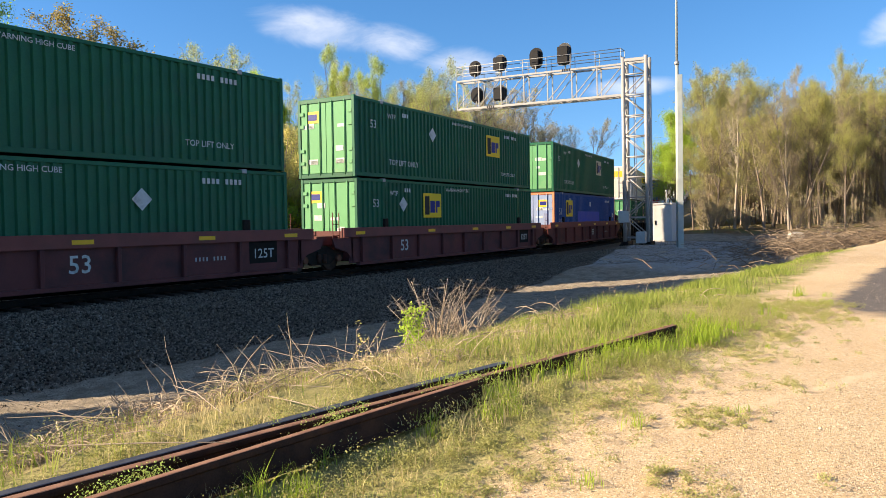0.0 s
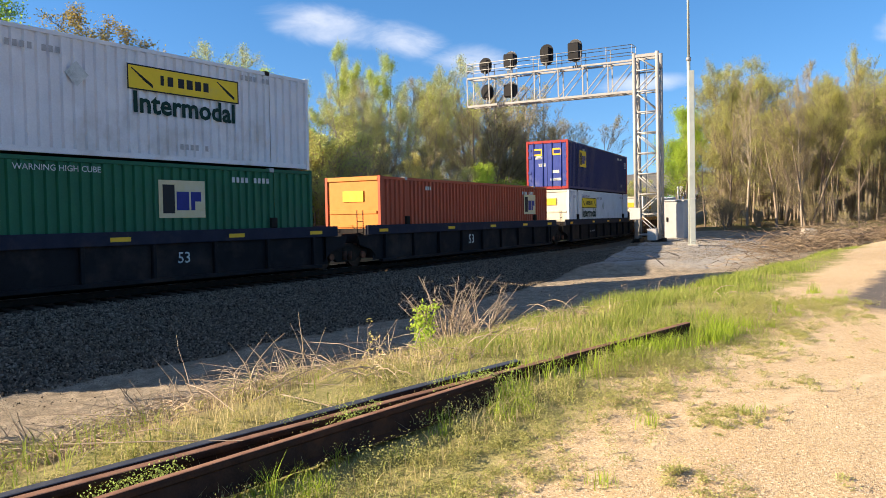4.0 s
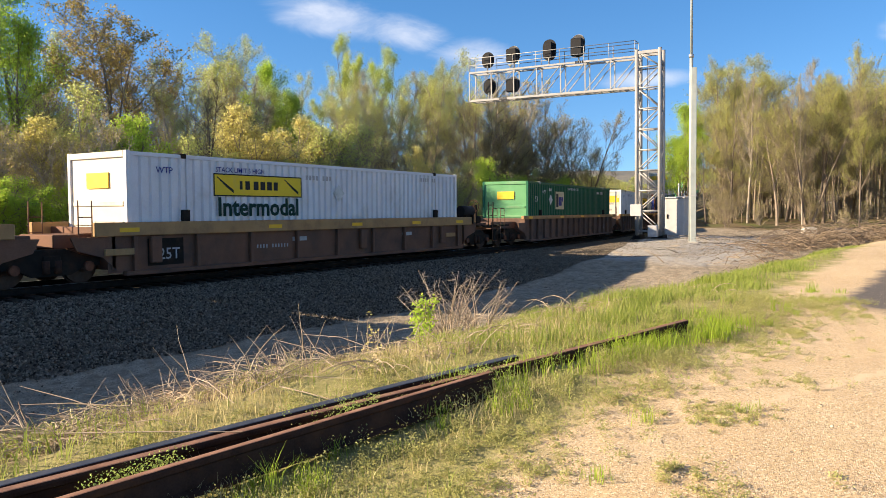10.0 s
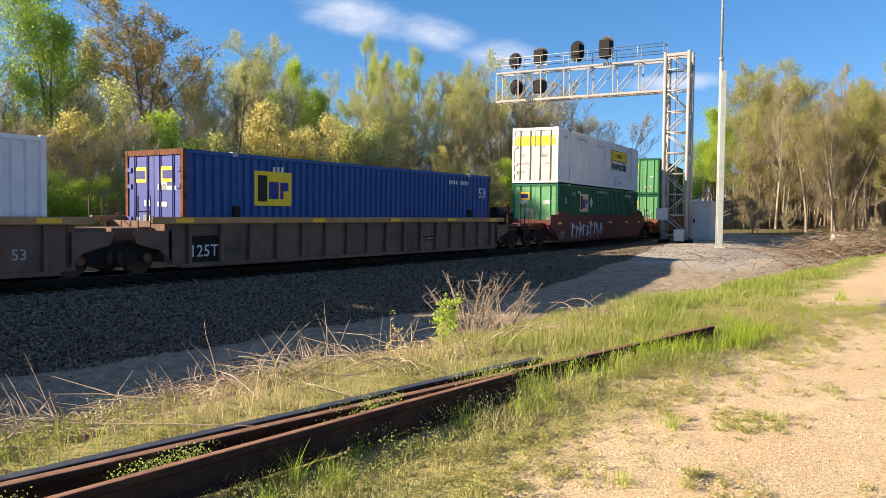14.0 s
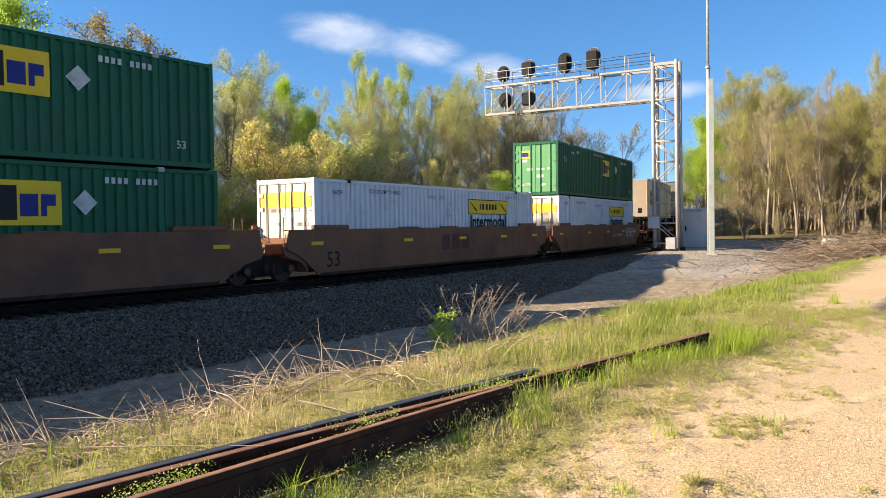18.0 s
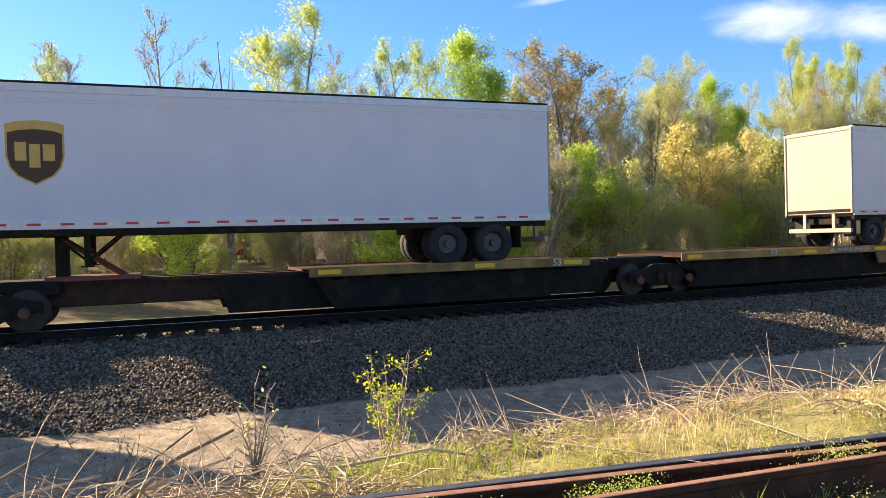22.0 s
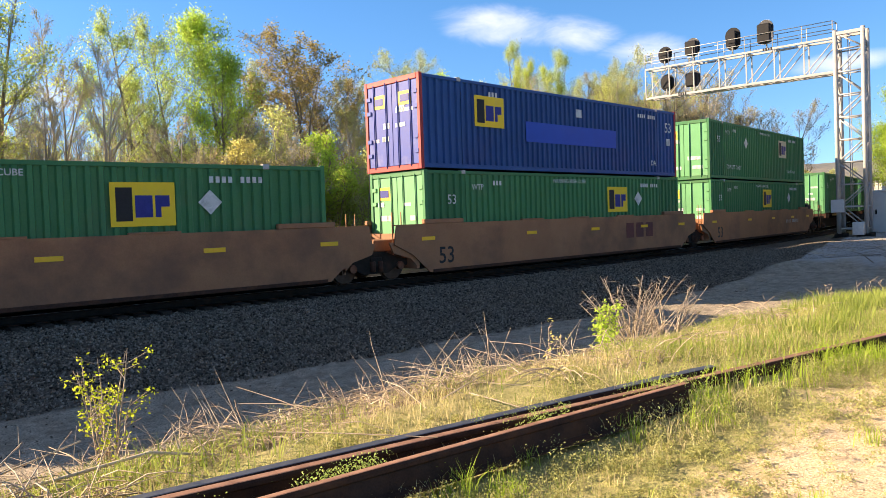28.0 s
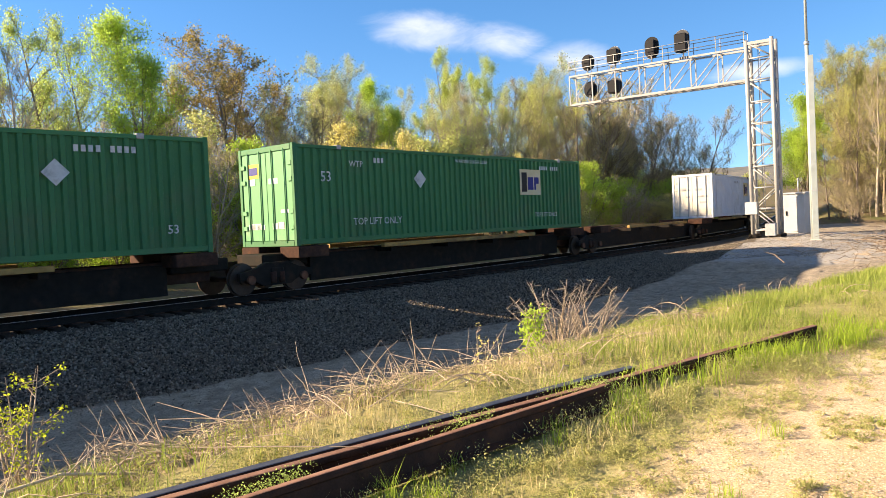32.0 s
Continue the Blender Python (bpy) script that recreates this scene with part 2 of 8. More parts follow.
M["mark"] = material("white_marking", (0.42, 0.46, 0.45), (0.62, 0.65, 0.64), 0.6, scale=9, bump=0.03, stain=(0.25, 0.28, 0.27), stain_amount=0.4)
M["mark_grey"] = material("weathered_grey_marking", (0.30, 0.30, 0.30), (0.45, 0.45, 0.45), 0.6, scale=9, bump=0.03)
M["roof"] = material("galvanised_container_roof", (0.30, 0.31, 0.32), (0.42, 0.43, 0.44), 0.5, 0.4, scale=2, bump=0.05)
M["rust"] = material("rusty_steel", (0.13, 0.058, 0.034), (0.22, 0.10, 0.062), 0.85, 0.1, scale=9, fine=90, bump=0.35, stain=(0.05, 0.025, 0.018), stain_amount=0.5, spec=0.08)
# paler rust: the sunlight on the rail heads is put into this colour
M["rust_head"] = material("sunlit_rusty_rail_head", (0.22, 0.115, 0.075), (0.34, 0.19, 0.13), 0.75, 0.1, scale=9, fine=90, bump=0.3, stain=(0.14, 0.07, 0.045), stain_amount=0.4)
M["rust_dark"] = material("dark_rusty_steel", (0.038, 0.021, 0.016), (0.078, 0.042, 0.03), 0.85, 0.1, scale=9, fine=90, bump=0.35, stain=(0.12, 0.055, 0.03), stain_amount=0.4, spec=0.08)
M["rail_top"] = material("polished_rail_head", (0.60, 0.60, 0.60), (0.75, 0.75, 0.74), 0.4, 0.8, scale=12, bump=0.05)
M["rail_worn"] = material("dull_blue_grey_rail_head", (0.11, 0.115, 0.125), (0.19, 0.195, 0.21), 0.5, 0.7, scale=12, bump=0.05)
M["steel_dark"] = material("grimy_black_steel", (0.012, 0.011, 0.010), (0.028, 0.024, 0.020), 0.75, 0.1, scale=5, fine=50, bump=0.2, stain=(0.06, 0.035, 0.022), stain_amount=0.3, spec=0.08)
M["wheel"] = material("worn_wheel_steel", (0.05, 0.035, 0.028), (0.10, 0.075, 0.06), 0.6, 0.5, scale=6, bump=0.1, spec=0.08)
M["maroon"] = material("maroon_railcar_paint", (0.10, 0.03, 0.028), (0.16, 0.05, 0.045), 0.7, scale=2, fine=40, bump=0.12, stain=(0.05, 0.03, 0.03), stain_amount=0.45)
M["maroon_light"] = material("faded_maroon_chord_paint", (0.16, 0.052, 0.045), (0.22, 0.075, 0.062), 0.7, scale=2, fine=40, bump=0.12, stain=(0.12, 0.06, 0.05), stain_amount=0.4)
M["black_car"] = material("sooty_black_railcar_paint", (0.010, 0.0095, 0.011), (0.022, 0.021, 0.023), 0.7, scale=2, fine=40, bump=0.12, stain=(0.055, 0.042, 0.035), stain_amount=0.35, spec=0.08)
M["black_chord"] = material("dark_navy_chord_paint", (0.015, 0.018, 0.032), (0.028, 0.032, 0.05), 0.65, scale=2, fine=40, bump=0.12, stain=(0.06, 0.05, 0.05), stain_amount=0.3, spec=0.08)
M["brown_car"] = material("dirty_brown_railcar_paint", (0.125, 0.062, 0.038), (0.20, 0.102, 0.064), 0.75, scale=2, fine=40, bump=0.12, stain=(0.07, 0.05, 0.04), stain_amount=0.45)
M["brown_chord"] = material("ochre_chord_paint", (0.33, 0.19, 0.08), (0.43, 0.26, 0.115), 0.7, scale=2, fine=40, bump=0.12, stain=(0.14, 0.09, 0.055), stain_amount=0.45)
M["tan_car"] = material("tan_brown_railcar_paint", (0.25, 0.115, 0.055), (0.33, 0.16, 0.08), 0.65, scale=1.2, fine=30, bump=0.08, stain=(0.13, 0.07, 0.045), stain_amount=0.4)
M["umber_car"] = material("umber_brown_railcar_paint", (0.17, 0.074, 0.038), (0.23, 0.105, 0.055), 0.65, scale=1.2, fine=30, bump=0.08, stain=(0.09, 0.05, 0.035), stain_amount=0.4)
M["grey_car"] = material("grey_brown_railcar_paint", (0.13, 0.076, 0.054), (0.19, 0.115, 0.082), 0.75, scale=2, fine=40, bump=0.12, stain=(0.06, 0.045, 0.04), stain_amount=0.45)
M["ochre"] = material("yellow_ochre_deck_paint", (0.30, 0.18, 0.05), (0.40, 0.25, 0.08), 0.7, scale=3, fine=40, bump=0.12, stain=(0.10, 0.06, 0.035), stain_amount=0.6)
M["reflector"] = material("yellow_reflective_strip", (0.75, 0.42, 0.02), (0.85, 0.50, 0.03), 0.35, scale=5, bump=0.0)
M["reflector_red"] = material("red_reflective_strip", (0.45, 0.03, 0.03), (0.55, 0.05, 0.05), 0.35, scale=5, bump=0.0)
M["trailer"] = material("white_trailer_panel", (0.52, 0.545, 0.60), (0.58, 0.605, 0.65), 0.35, scale=1.0, fine=20, bump=0.02, stain=(0.52, 0.52, 0.52), stain_amount=0.2)
M["trailer_end"] = material("weathered_trailer_door", (0.33, 0.285, 0.23), (0.40, 0.35, 0.285), 0.6, scale=2, fine=30, bump=0.06, stain=(0.38, 0.26, 0.16), stain_amount=0.3)
M["alu"] = material("dull_aluminium", (0.42, 0.42, 0.42), (0.58, 0.58, 0.57), 0.45, 0.6, scale=6, bump=0.05)
M["brown_logo"] = material("brown_shield", (0.055, 0.030, 0.015), (0.075, 0.042, 0.02), 0.4, scale=4, bump=0.0)
M["gold_logo"] = material("gold_marking", (0.45, 0.30, 0.07), (0.55, 0.38, 0.10), 0.4, scale=4, bump=0.0)
M["tyre"] = material("black_rubber", (0.018, 0.018, 0.019), (0.035, 0.034, 0.034), 0.85, scale=8, fine=60, bump=0.2)
M["rim"] = material("grey_wheel_rim", (0.05, 0.05, 0.05), (0.10, 0.10, 0.10), 0.5, 0.5, scale=8, bump=0.05)
M["rim_white"] = material("white_wheel_rim", (0.55, 0.55, 0.55), (0.7, 0.7, 0.7), 0.5, 0.1, scale=8, bump=0.05)
M["gantry"] = material("galvanised_white_steel", (0.32, 0.315, 0.30), (0.43, 0.42, 0.405), 0.5, 0.15, scale=2.5, fine=40, bump=0.06, stain=(0.40, 0.38, 0.34), stain_amount=0.3)
M["signal_black"] = material("matt_black_signal", (0.010, 0.010, 0.011), (0.02, 0.02, 0.022), 0.7, scale=4, bump=0.05)
M["lens"] = material("dark_signal_lens", (0.03, 0.03, 0.035), (0.06, 0.055, 0.05), 0.15, scale=10, bump=0.0)
M["post"] = material("pale_grey_green_post", (0.36, 0.40, 0.38), (0.46, 0.50, 0.47), 0.5, 0.2, scale=3, fine=30, bump=0.05, stain=(0.30, 0.32, 0.30), stain_amount=0.3)
M["hut"] = material("light_grey_cabinet_paint", (0.46, 0.46, 0.45), (0.56, 0.56, 0.55), 0.5, 0.1, scale=2, fine=30, bump=0.04, stain=(0.38, 0.37, 0.35), stain_amount=0.3)
M["concrete"] = material("weathered_concrete", (0.40, 0.38, 0.33), (0.52, 0.49, 0.43), 0.9, scale=6, fine=80, bump=0.3, stain=(0.30, 0.27, 0.22), stain_amount=0.4)
M["tie"] = material("creosoted_timber", (0.030, 0.023, 0.018), (0.065, 0.05, 0.038), 0.9, scale=5, fine=60, bump=0.4, per="object", spread=0.3, stretch=(8, 1, 8), spec=0.08)
M["stone"] = material("grey_ballast_stone", (0.095, 0.08, 0.06), (0.245, 0.21, 0.165), 0.9, scale=14, fine=90, bump=0.2, per="island", spread=0.8, spec=0.08)
M["bark"] = material("grey_brown_bark", (0.14, 0.11, 0.085), (0.27, 0.22, 0.17), 0.95, scale=3, fine=25, bump=0.4, per="object", spread=0.25, stretch=(4, 4, 1))
M["bark_pale"] = material("pale_grey_bark", (0.25, 0.21, 0.165), (0.44, 0.385, 0.315), 0.95, scale=3, fine=25, bump=0.4, per="object", spread=0.25, stretch=(4, 4, 1))
M["twig"] = material("dry_grey_twig", (0.28, 0.22, 0.165), (0.48, 0.40, 0.31), 0.95, scale=6, fine=40, bump=0.2, per="island", spread=0.3)
M["cane"] = material("dry_tan_cane", (0.31, 0.24, 0.165), (0.58, 0.48, 0.35), 0.9, scale=6, fine=40, bump=0.1, per="island", spread=0.3)
M["brush"] = material("brown_brushwood", (0.12, 0.088, 0.06), (0.30, 0.235, 0.17), 0.95, scale=6, fine=40, bump=0.2, per="island", spread=0.4)
M["pebble"] = material("sandy_pebble", (0.34, 0.27, 0.19), (0.52, 0.44, 0.33), 0.9, scale=14, fine=90, bump=0.2, per="island", spread=0.35)
M["leaf_spring"] = leaf_material("fresh_spring_leaf", (0.38, 0.48, 0.09), (0.58, 0.64, 0.16))
M["leaf_pale"] = leaf_material("pale_olive_leaf", (0.42, 0.47, 0.15), (0.60, 0.62, 0.25))
M["leaf_bright"] = leaf_material("bright_green_leaf", (0.36, 0.52, 0.07), (0.55, 0.68, 0.13))
M["leaf_yellow"] = leaf_material("yellow_blossom", (0.56, 0.52, 0.17), (0.72, 0.66, 0.30))
M["leaf_rust"] = leaf_material("rust_brown_bud", (0.28, 0.24, 0.09), (0.46, 0.36, 0.12))
M["leaf_mid"] = leaf_material("mid_green_leaf", (0.34, 0.45, 0.12), (0.54, 0.62, 0.20))
M["leaf_olive"] = leaf_material("brown_olive_leaf", (0.40, 0.41, 0.13), (0.58, 0.57, 0.22))
M["leaf_dark"] = leaf_material("dark_pine_needle", (0.03, 0.07, 0.03), (0.06, 0.12, 0.04), 0.2)
M["leaf_bud"] = leaf_material("grey_bud", (0.33, 0.30, 0.14), (0.48, 0.44, 0.22), 0.4)
M["blade"] = leaf_material("grass_blade", (0.19, 0.28, 0.05), (0.44, 0.48, 0.13), 0.45)
M["blade_dry"] = leaf_material("dry_grass_blade", (0.52, 0.44, 0.22), (0.72, 0.62, 0.36), 0.35)
M["straw"] = leaf_material("dead_brown_straw", (0.16, 0.115, 0.075), (0.52, 0.42, 0.29), 0.2)
M["leaf_lime"] = leaf_material("yellow_lime_leaf", (0.40, 0.50, 0.03), (0.60, 0.66, 0.07), 0.5)
M["blade_tuft"] = leaf_material("green_tuft_blade", (0.28, 0.40, 0.04), (0.50, 0.60, 0.10), 0.45)
M["blade_moss"] = leaf_material("yellow_green_weed", (0.31, 0.32, 0.11), (0.52, 0.50, 0.21), 0.4)
M["hill"] = material("hazy_wooded_hill", (0.10, 0.115, 0.125), (0.22, 0.205, 0.17), 1.0, scale=0.035, fine=0.25, bump=0.0, per="none")
M["car_red"] = material("red_car_paint", (0.20, 0.025, 0.03), (0.26, 0.035, 0.04), 0.25, 0.0, scale=2, bump=0.0)
M["car_white"] = material("white_car_paint", (0.6, 0.6, 0.62), (0.7, 0.7, 0.72), 0.25, 0.0, scale=2, bump=0.0)
M["glass"] = material("dark_car_glass", (0.02, 0.025, 0.03), (0.03, 0.035, 0.04), 0.08, 0.0, scale=2, bump=0.0, spec=0.8)
M["graffiti"] = material("white_spray_paint", (0.45, 0.43, 0.50), (0.62, 0.58, 0.66), 0.7, scale=8, bump=0.0)
M["door_yellow"] = material("yellow_door_band", (0.75, 0.45, 0.03), (0.85, 0.55, 0.06), 0.5, scale=4, bump=0.02)
M["end_orange"] = material("salmon_end_post_paint", (0.62, 0.20, 0.10), (0.70, 0.26, 0.14), 0.55, scale=3, bump=0.05)
M["end_red"] = material("red_end_post_paint", (0.30, 0.03, 0.03), (0.38, 0.05, 0.045), 0.55, scale=3, bump=0.05)
M["blue_end"] = material("blue_door_paint", (0.03, 0.05, 0.25), (0.05, 0.08, 0.32), 0.55, scale=3, bump=0.05, stain=(0.15, 0.16, 0.3), stain_amount=0.3)
M["blue_pale_end"] = material("faded_blue_door_paint", (0.20, 0.27, 0.45), (0.28, 0.35, 0.52), 0.55, scale=3, bump=0.05)
M["orange_end"] = material("bright_orange_end_paint", (0.60, 0.20, 0.03), (0.68, 0.26, 0.05), 0.55, scale=3, bump=0.05)

# ---------------------------------------------------------------- mesh building


class Geo:
    """Collects boxes, tubes and faces, and becomes one mesh."""

    def __init__(self):
        self.v, self.f, self.smooth = [], [], []

    def face(self, pts, smooth=False):
        n = len(self.v)
        self.v += [tuple(p) for p in pts]
        self.f.append(tuple(range(n, n + len(pts))))
        self.smooth.append(smooth)

    def box(self, x0, x1, y0, y1, z0, z1, c=0.0, m=None):
        """A box; c is the chamfer of its edges, m an optional turn."""
        lo, hi = (x0, y0, z0), (x1, y1, z1)
        n = len(self.v)
        if c <= 0:
            pts = [(x, y, z) for x in (x0, x1) for y in (y0, y1) for z in (z0, z1)]
            fs = [(0, 1, 3, 2), (4, 6, 7, 5), (0, 4, 5, 1), (2, 3, 7, 6), (0, 2, 6, 4), (1, 5, 7, 3)]
        else:
            pts, idx = [], {}
            for i in (0, 1):
                for j in (0, 1):
                    for k in (0, 1):
                        for a in range(3):
                            p = [(lo, hi)[i][0], (lo, hi)[j][1], (lo, hi)[k][2]]
                            for b, s in enumerate((i, j, k)):
                                if b != a:
                                    p[b] += c if s == 0 else -c
                            idx[i, j, k, a] = len(pts)
                            pts.append(tuple(p))
            fs = []
            for a in range(3):
                b, d = (a + 1) % 3, (a + 2) % 3
                for s in (0, 1):
                    quad = []
                    for u, w in ((0, 0), (1, 0), (1, 1), (0, 1)):
                        key = [0, 0, 0]
                        key[a], key[b], key[d] = s, u, w
                        quad.append(idx[(*key, a)])
                    fs.append(tuple(quad if s else quad[::-1]))
                for u in (0, 1):
                    for w in (0, 1):
                        k0, k1 = [0, 0, 0], [0, 0, 0]
                        k0[a], k1[a] = 0, 1
                        k0[b] = k1[b] = u
                        k0[d] = k1[d] = w
                        q = (idx[(*k0, b)], idx[(*k1, b)], idx[(*k1, d)], idx[(*k0, d)])
                        fs.append(q if u == w else q[::-1])
            for i in (0, 1):
                for j in (0, 1):
                    for k in (0, 1):
                        t = (idx[i, j, k, 0], idx[i, j, k, 1], idx[i, j, k, 2])
                        fs.append(t if (i + j + k) % 2 else t[::-1])
        if m is not None:
            pts = [tuple(m @ Vector(p)) for p in pts]
        self.v += pts
        self.f += [tuple(n + i for i in f) for f in fs]
        self.smooth += [False] * len(fs)
        return self

    def tube(self, p, q, r, r2=None, n=8, caps=True, smooth=True):
        p, q = Vector(p), Vector(q)
        r2 = r if r2 is None else r2
        d = (q - p).normalized()
        a = d.orthogonal().normalized()
        b = d.cross(a)
        k = len(self.v)
        for c, rr in ((p, r), (q, r2)):
            for i in range(n):
                t = 2 * math.pi * i / n
                self.v.append(tuple(c + a * (rr * math.cos(t)) + b * (rr * math.sin(t))))
        for i in range(n):
            j = (i + 1) % n
            self.f.append((k + i, k + j, k + n + j, k + n + i))
            self.smooth.append(smooth)
        if caps:
            self.f += [tuple(range(k + n - 1, k - 1, -1)), tuple(range(k + n, k + 2 * n))]
            self.smooth += [False, False]
        return self

    def path(self, pts, radii, n=5):
        for p, q, r, s in zip(pts, pts[1:], radii, radii[1:]):
            self.tube(p, q, r, s, n, caps=False)
        return self

    def extrude(self, profile, p, q, up=(0, 0, 1)):
        """A closed profile of (side, up) drawn from p to q."""
        p, q, up = Vector(p), Vector(q), Vector(up)
        d = (q - p).normalized()
        side = d.cross(up).normalized()
        up = side.cross(d)
        k, n = len(self.v), len(profile)
        for c in (p, q):
            self.v += [tuple(c + side * a + up * b) for a, b in profile]
        for i in range(n):
            j = (i + 1) % n
            self.f.append((k + i, k + j, k + n + j, k + n + i))
            self.smooth.append(False)
        self.f += [tuple(range(k + n - 1, k - 1, -1)), tuple(range(k + n, k + 2 * n))]
        self.smooth += [False, False]
        return self

    def loft(self, profile, pts, up=(0, 0, 1)):
        """A closed profile of (side, up) carried along a line of points as one skin."""
        pts, up, k, n = [Vector(p) for p in pts], Vector(up), len(self.v), len(profile)
        for i, c in enumerate(pts):
            d = (pts[min(i + 1, len(pts) - 1)] - pts[max(i - 1, 0)]).normalized()
            side = d.cross(up).normalized()
            u = side.cross(d)
            self.v += [tuple(c + side * a + u * b) for a, b in profile]
        for i in range(len(pts) - 1):
            for a in range(n):
                b = (a + 1) % n
                self.f.append((k + i * n + a, k + i * n + b, k + i * n + n + b, k + i * n + n + a))
                self.smooth.append(False)
        e = k + (len(pts) - 1) * n
        self.f += [tuple(range(k + n - 1, k - 1, -1)), tuple(range(e, e + n))]
        self.smooth += [False, False]
        return self

    def mesh(self, name, mat=None):
        me = bpy.data.meshes.new(name)
        me.from_pydata(self.v, [], self.f)
        me.polygons.foreach_set("use_smooth", self.smooth)
        if mat:
            me.materials.append(mat)
        me.update()
        return me


def part(name, geo, mat, parent=None, label="", at=None):
    """One mesh object under a thing or a part; geo is a Geo or a ready mesh."""
    me = geo.mesh(name, mat) if isinstance(geo, Geo) else geo
    if not me.materials:
        me.materials.append(mat)
    ob = new(name, me)
    if parent is not None:
        ob.parent = parent
    if at is not None:
        ob.matrix_basis = at if isinstance(at, Matrix) else Matrix.Translation(at)
    return tagged(ob, label)


SHARED = {}


def shared(key, mat, make):
    """A mesh that alike parts share: made once for each key and material."""
    k = (key, mat.name)
    if k not in SHARED:
        g = make()
        SHARED[k] = g.mesh(str(key).split("'")[1] if "'" in str(key) else str(key), mat)
    return SHARED[k]


def thing(name, label, category, group="", kind=""):
    return tagged(new(name), label, category, group, kind)


WORDS = {}


def words(text, mat, size):
    """Letters in the built-in font as a flat mesh, that stand in x and z, with their middle at the origin."""
    k = (text, mat.name, size)
    if k not in WORDS:
        cu = bpy.data.curves.new("lettering", "FONT")
        cu.body, cu.size, cu.align_x, cu.align_y, cu.resolution_u = text, size, "CENTER", "CENTER", 2
        cu.offset = size * (0.028 if text == "Intermodal" else 0.008)
        tmp = bpy.data.objects.new("lettering", cu)
        me = bpy.data.meshes.new_from_object(tmp)
        bpy.data.objects.remove(tmp)
        me.transform(Matrix.Rotation(math.pi / 2, 4, "X"))
        me.materials.clear()
        me.materials.append(mat)
        WORDS[k] = me
    return WORDS[k]

# ---------------------------------------------------------------- the line of the track
_x = np.linspace(-760, 860, 16201)
_cl = np.clip(_x, -28, 78)
_slope = 2 * 0.0019673 * _cl - 0.00205
_y = 0.0019673 * _cl ** 2 - 0.00205 * _cl + 17.171 + _slope * (_x - _cl)
_s = np.concatenate([[0], np.cumsum(np.hypot(np.diff(_x), np.diff(_y)))])
_s -= np.interp(0, _x, _s)


def rail_z(x):
    return -0.16 - 0.0325 * np.clip(x, -28, 82)


def near_y(x):
    return np.interp(x, _x, _y)


def along(s, off=1.3):
    """The point on the track at the run s, off metres beyond the near side of the cars."""
    x = float(np.interp(s, _s, _x))
    y = float(np.interp(x, _x, _y))
    k = float(np.interp(x, _x, _slope))
    q = 1 / math.hypot(1, k)
    return Vector((x - k * q * off, y + q * off, float(rail_z(x - k * q * off))))


def smooth(a, b, t):
    u = np.clip((t - a) / (b - a), 0, 1)
    return u * u * (3 - 2 * u)


def lot_z(x):
    return -0.020 * np.clip(x - 6, 0, 60) - 0.012 * np.clip(-x, 0, 12)


def ground_z(x, y):
    """Height of the ground: lot, bank, silted ditch, ballast bed and the wooded flat beyond."""
    x, y = np.asarray(x, float), np.asarray(y, float)
    yc = near_y(x) + 1.3
    v = y - yc
    zr = rail_z(x)
    lot = lot_z(x) + 0.05 * np.sin(x * 0.7 + y * 1.1) * np.sin(y * 0.6 - x * 0.3)
    ditch = np.maximum(zr - 1.0, -1.75) + 0.05 * np.sin(x * 1.3) * np.sin(y * 1.7 + 0.5 * x)
    far_right = smooth(22, 32, x)
    ditch = ditch * (1 - far_right) + (-1.5 + 0.1 * np.sin(x * 0.9 + y)) * far_right
    edge = 8.7 - 0.14 * np.clip(x - 8, 0, 30)
    top = 4.4 - 0.05 * np.clip(x - 6, 0, 30)
    bank = smooth(0, 1, (y - top) / (edge - top))
    z = lot * (1 - bank) + ditch * bank
    bed = smooth(-6.2, -2.4, v) * 0.55 + 0.45 * np.clip((v + 6.2) / 3.8, 0, 1)
    crown = zr - 0.27 + 0 * v
    z = z * (1 - bed) + crown * bed
    mound = np.exp(-(np.maximum(np.abs(x - 38.8) - 2.5, 0) / 3.6) ** 2 - (np.maximum(np.abs(y - 13.8) - 1.2, 0) / 1.9) ** 2)
    z = np.maximum(z, z * (1 - mound) + (-1.24 + 0.05 * np.sin(2.1 * x + y)) * mound)
    back = smooth(2.2, 7.0, v)
    flat = np.clip(zr, -2.6, 0.4) - 0.15 + 0.02 * np.clip(v - 6, 0, 80) - 0.55 * smooth(17, 9, v)
    z = np.where(v > 0, z * (1 - back) + flat * back, z)
    return z


def gz(x, y):
    return float(ground_z(x, y))


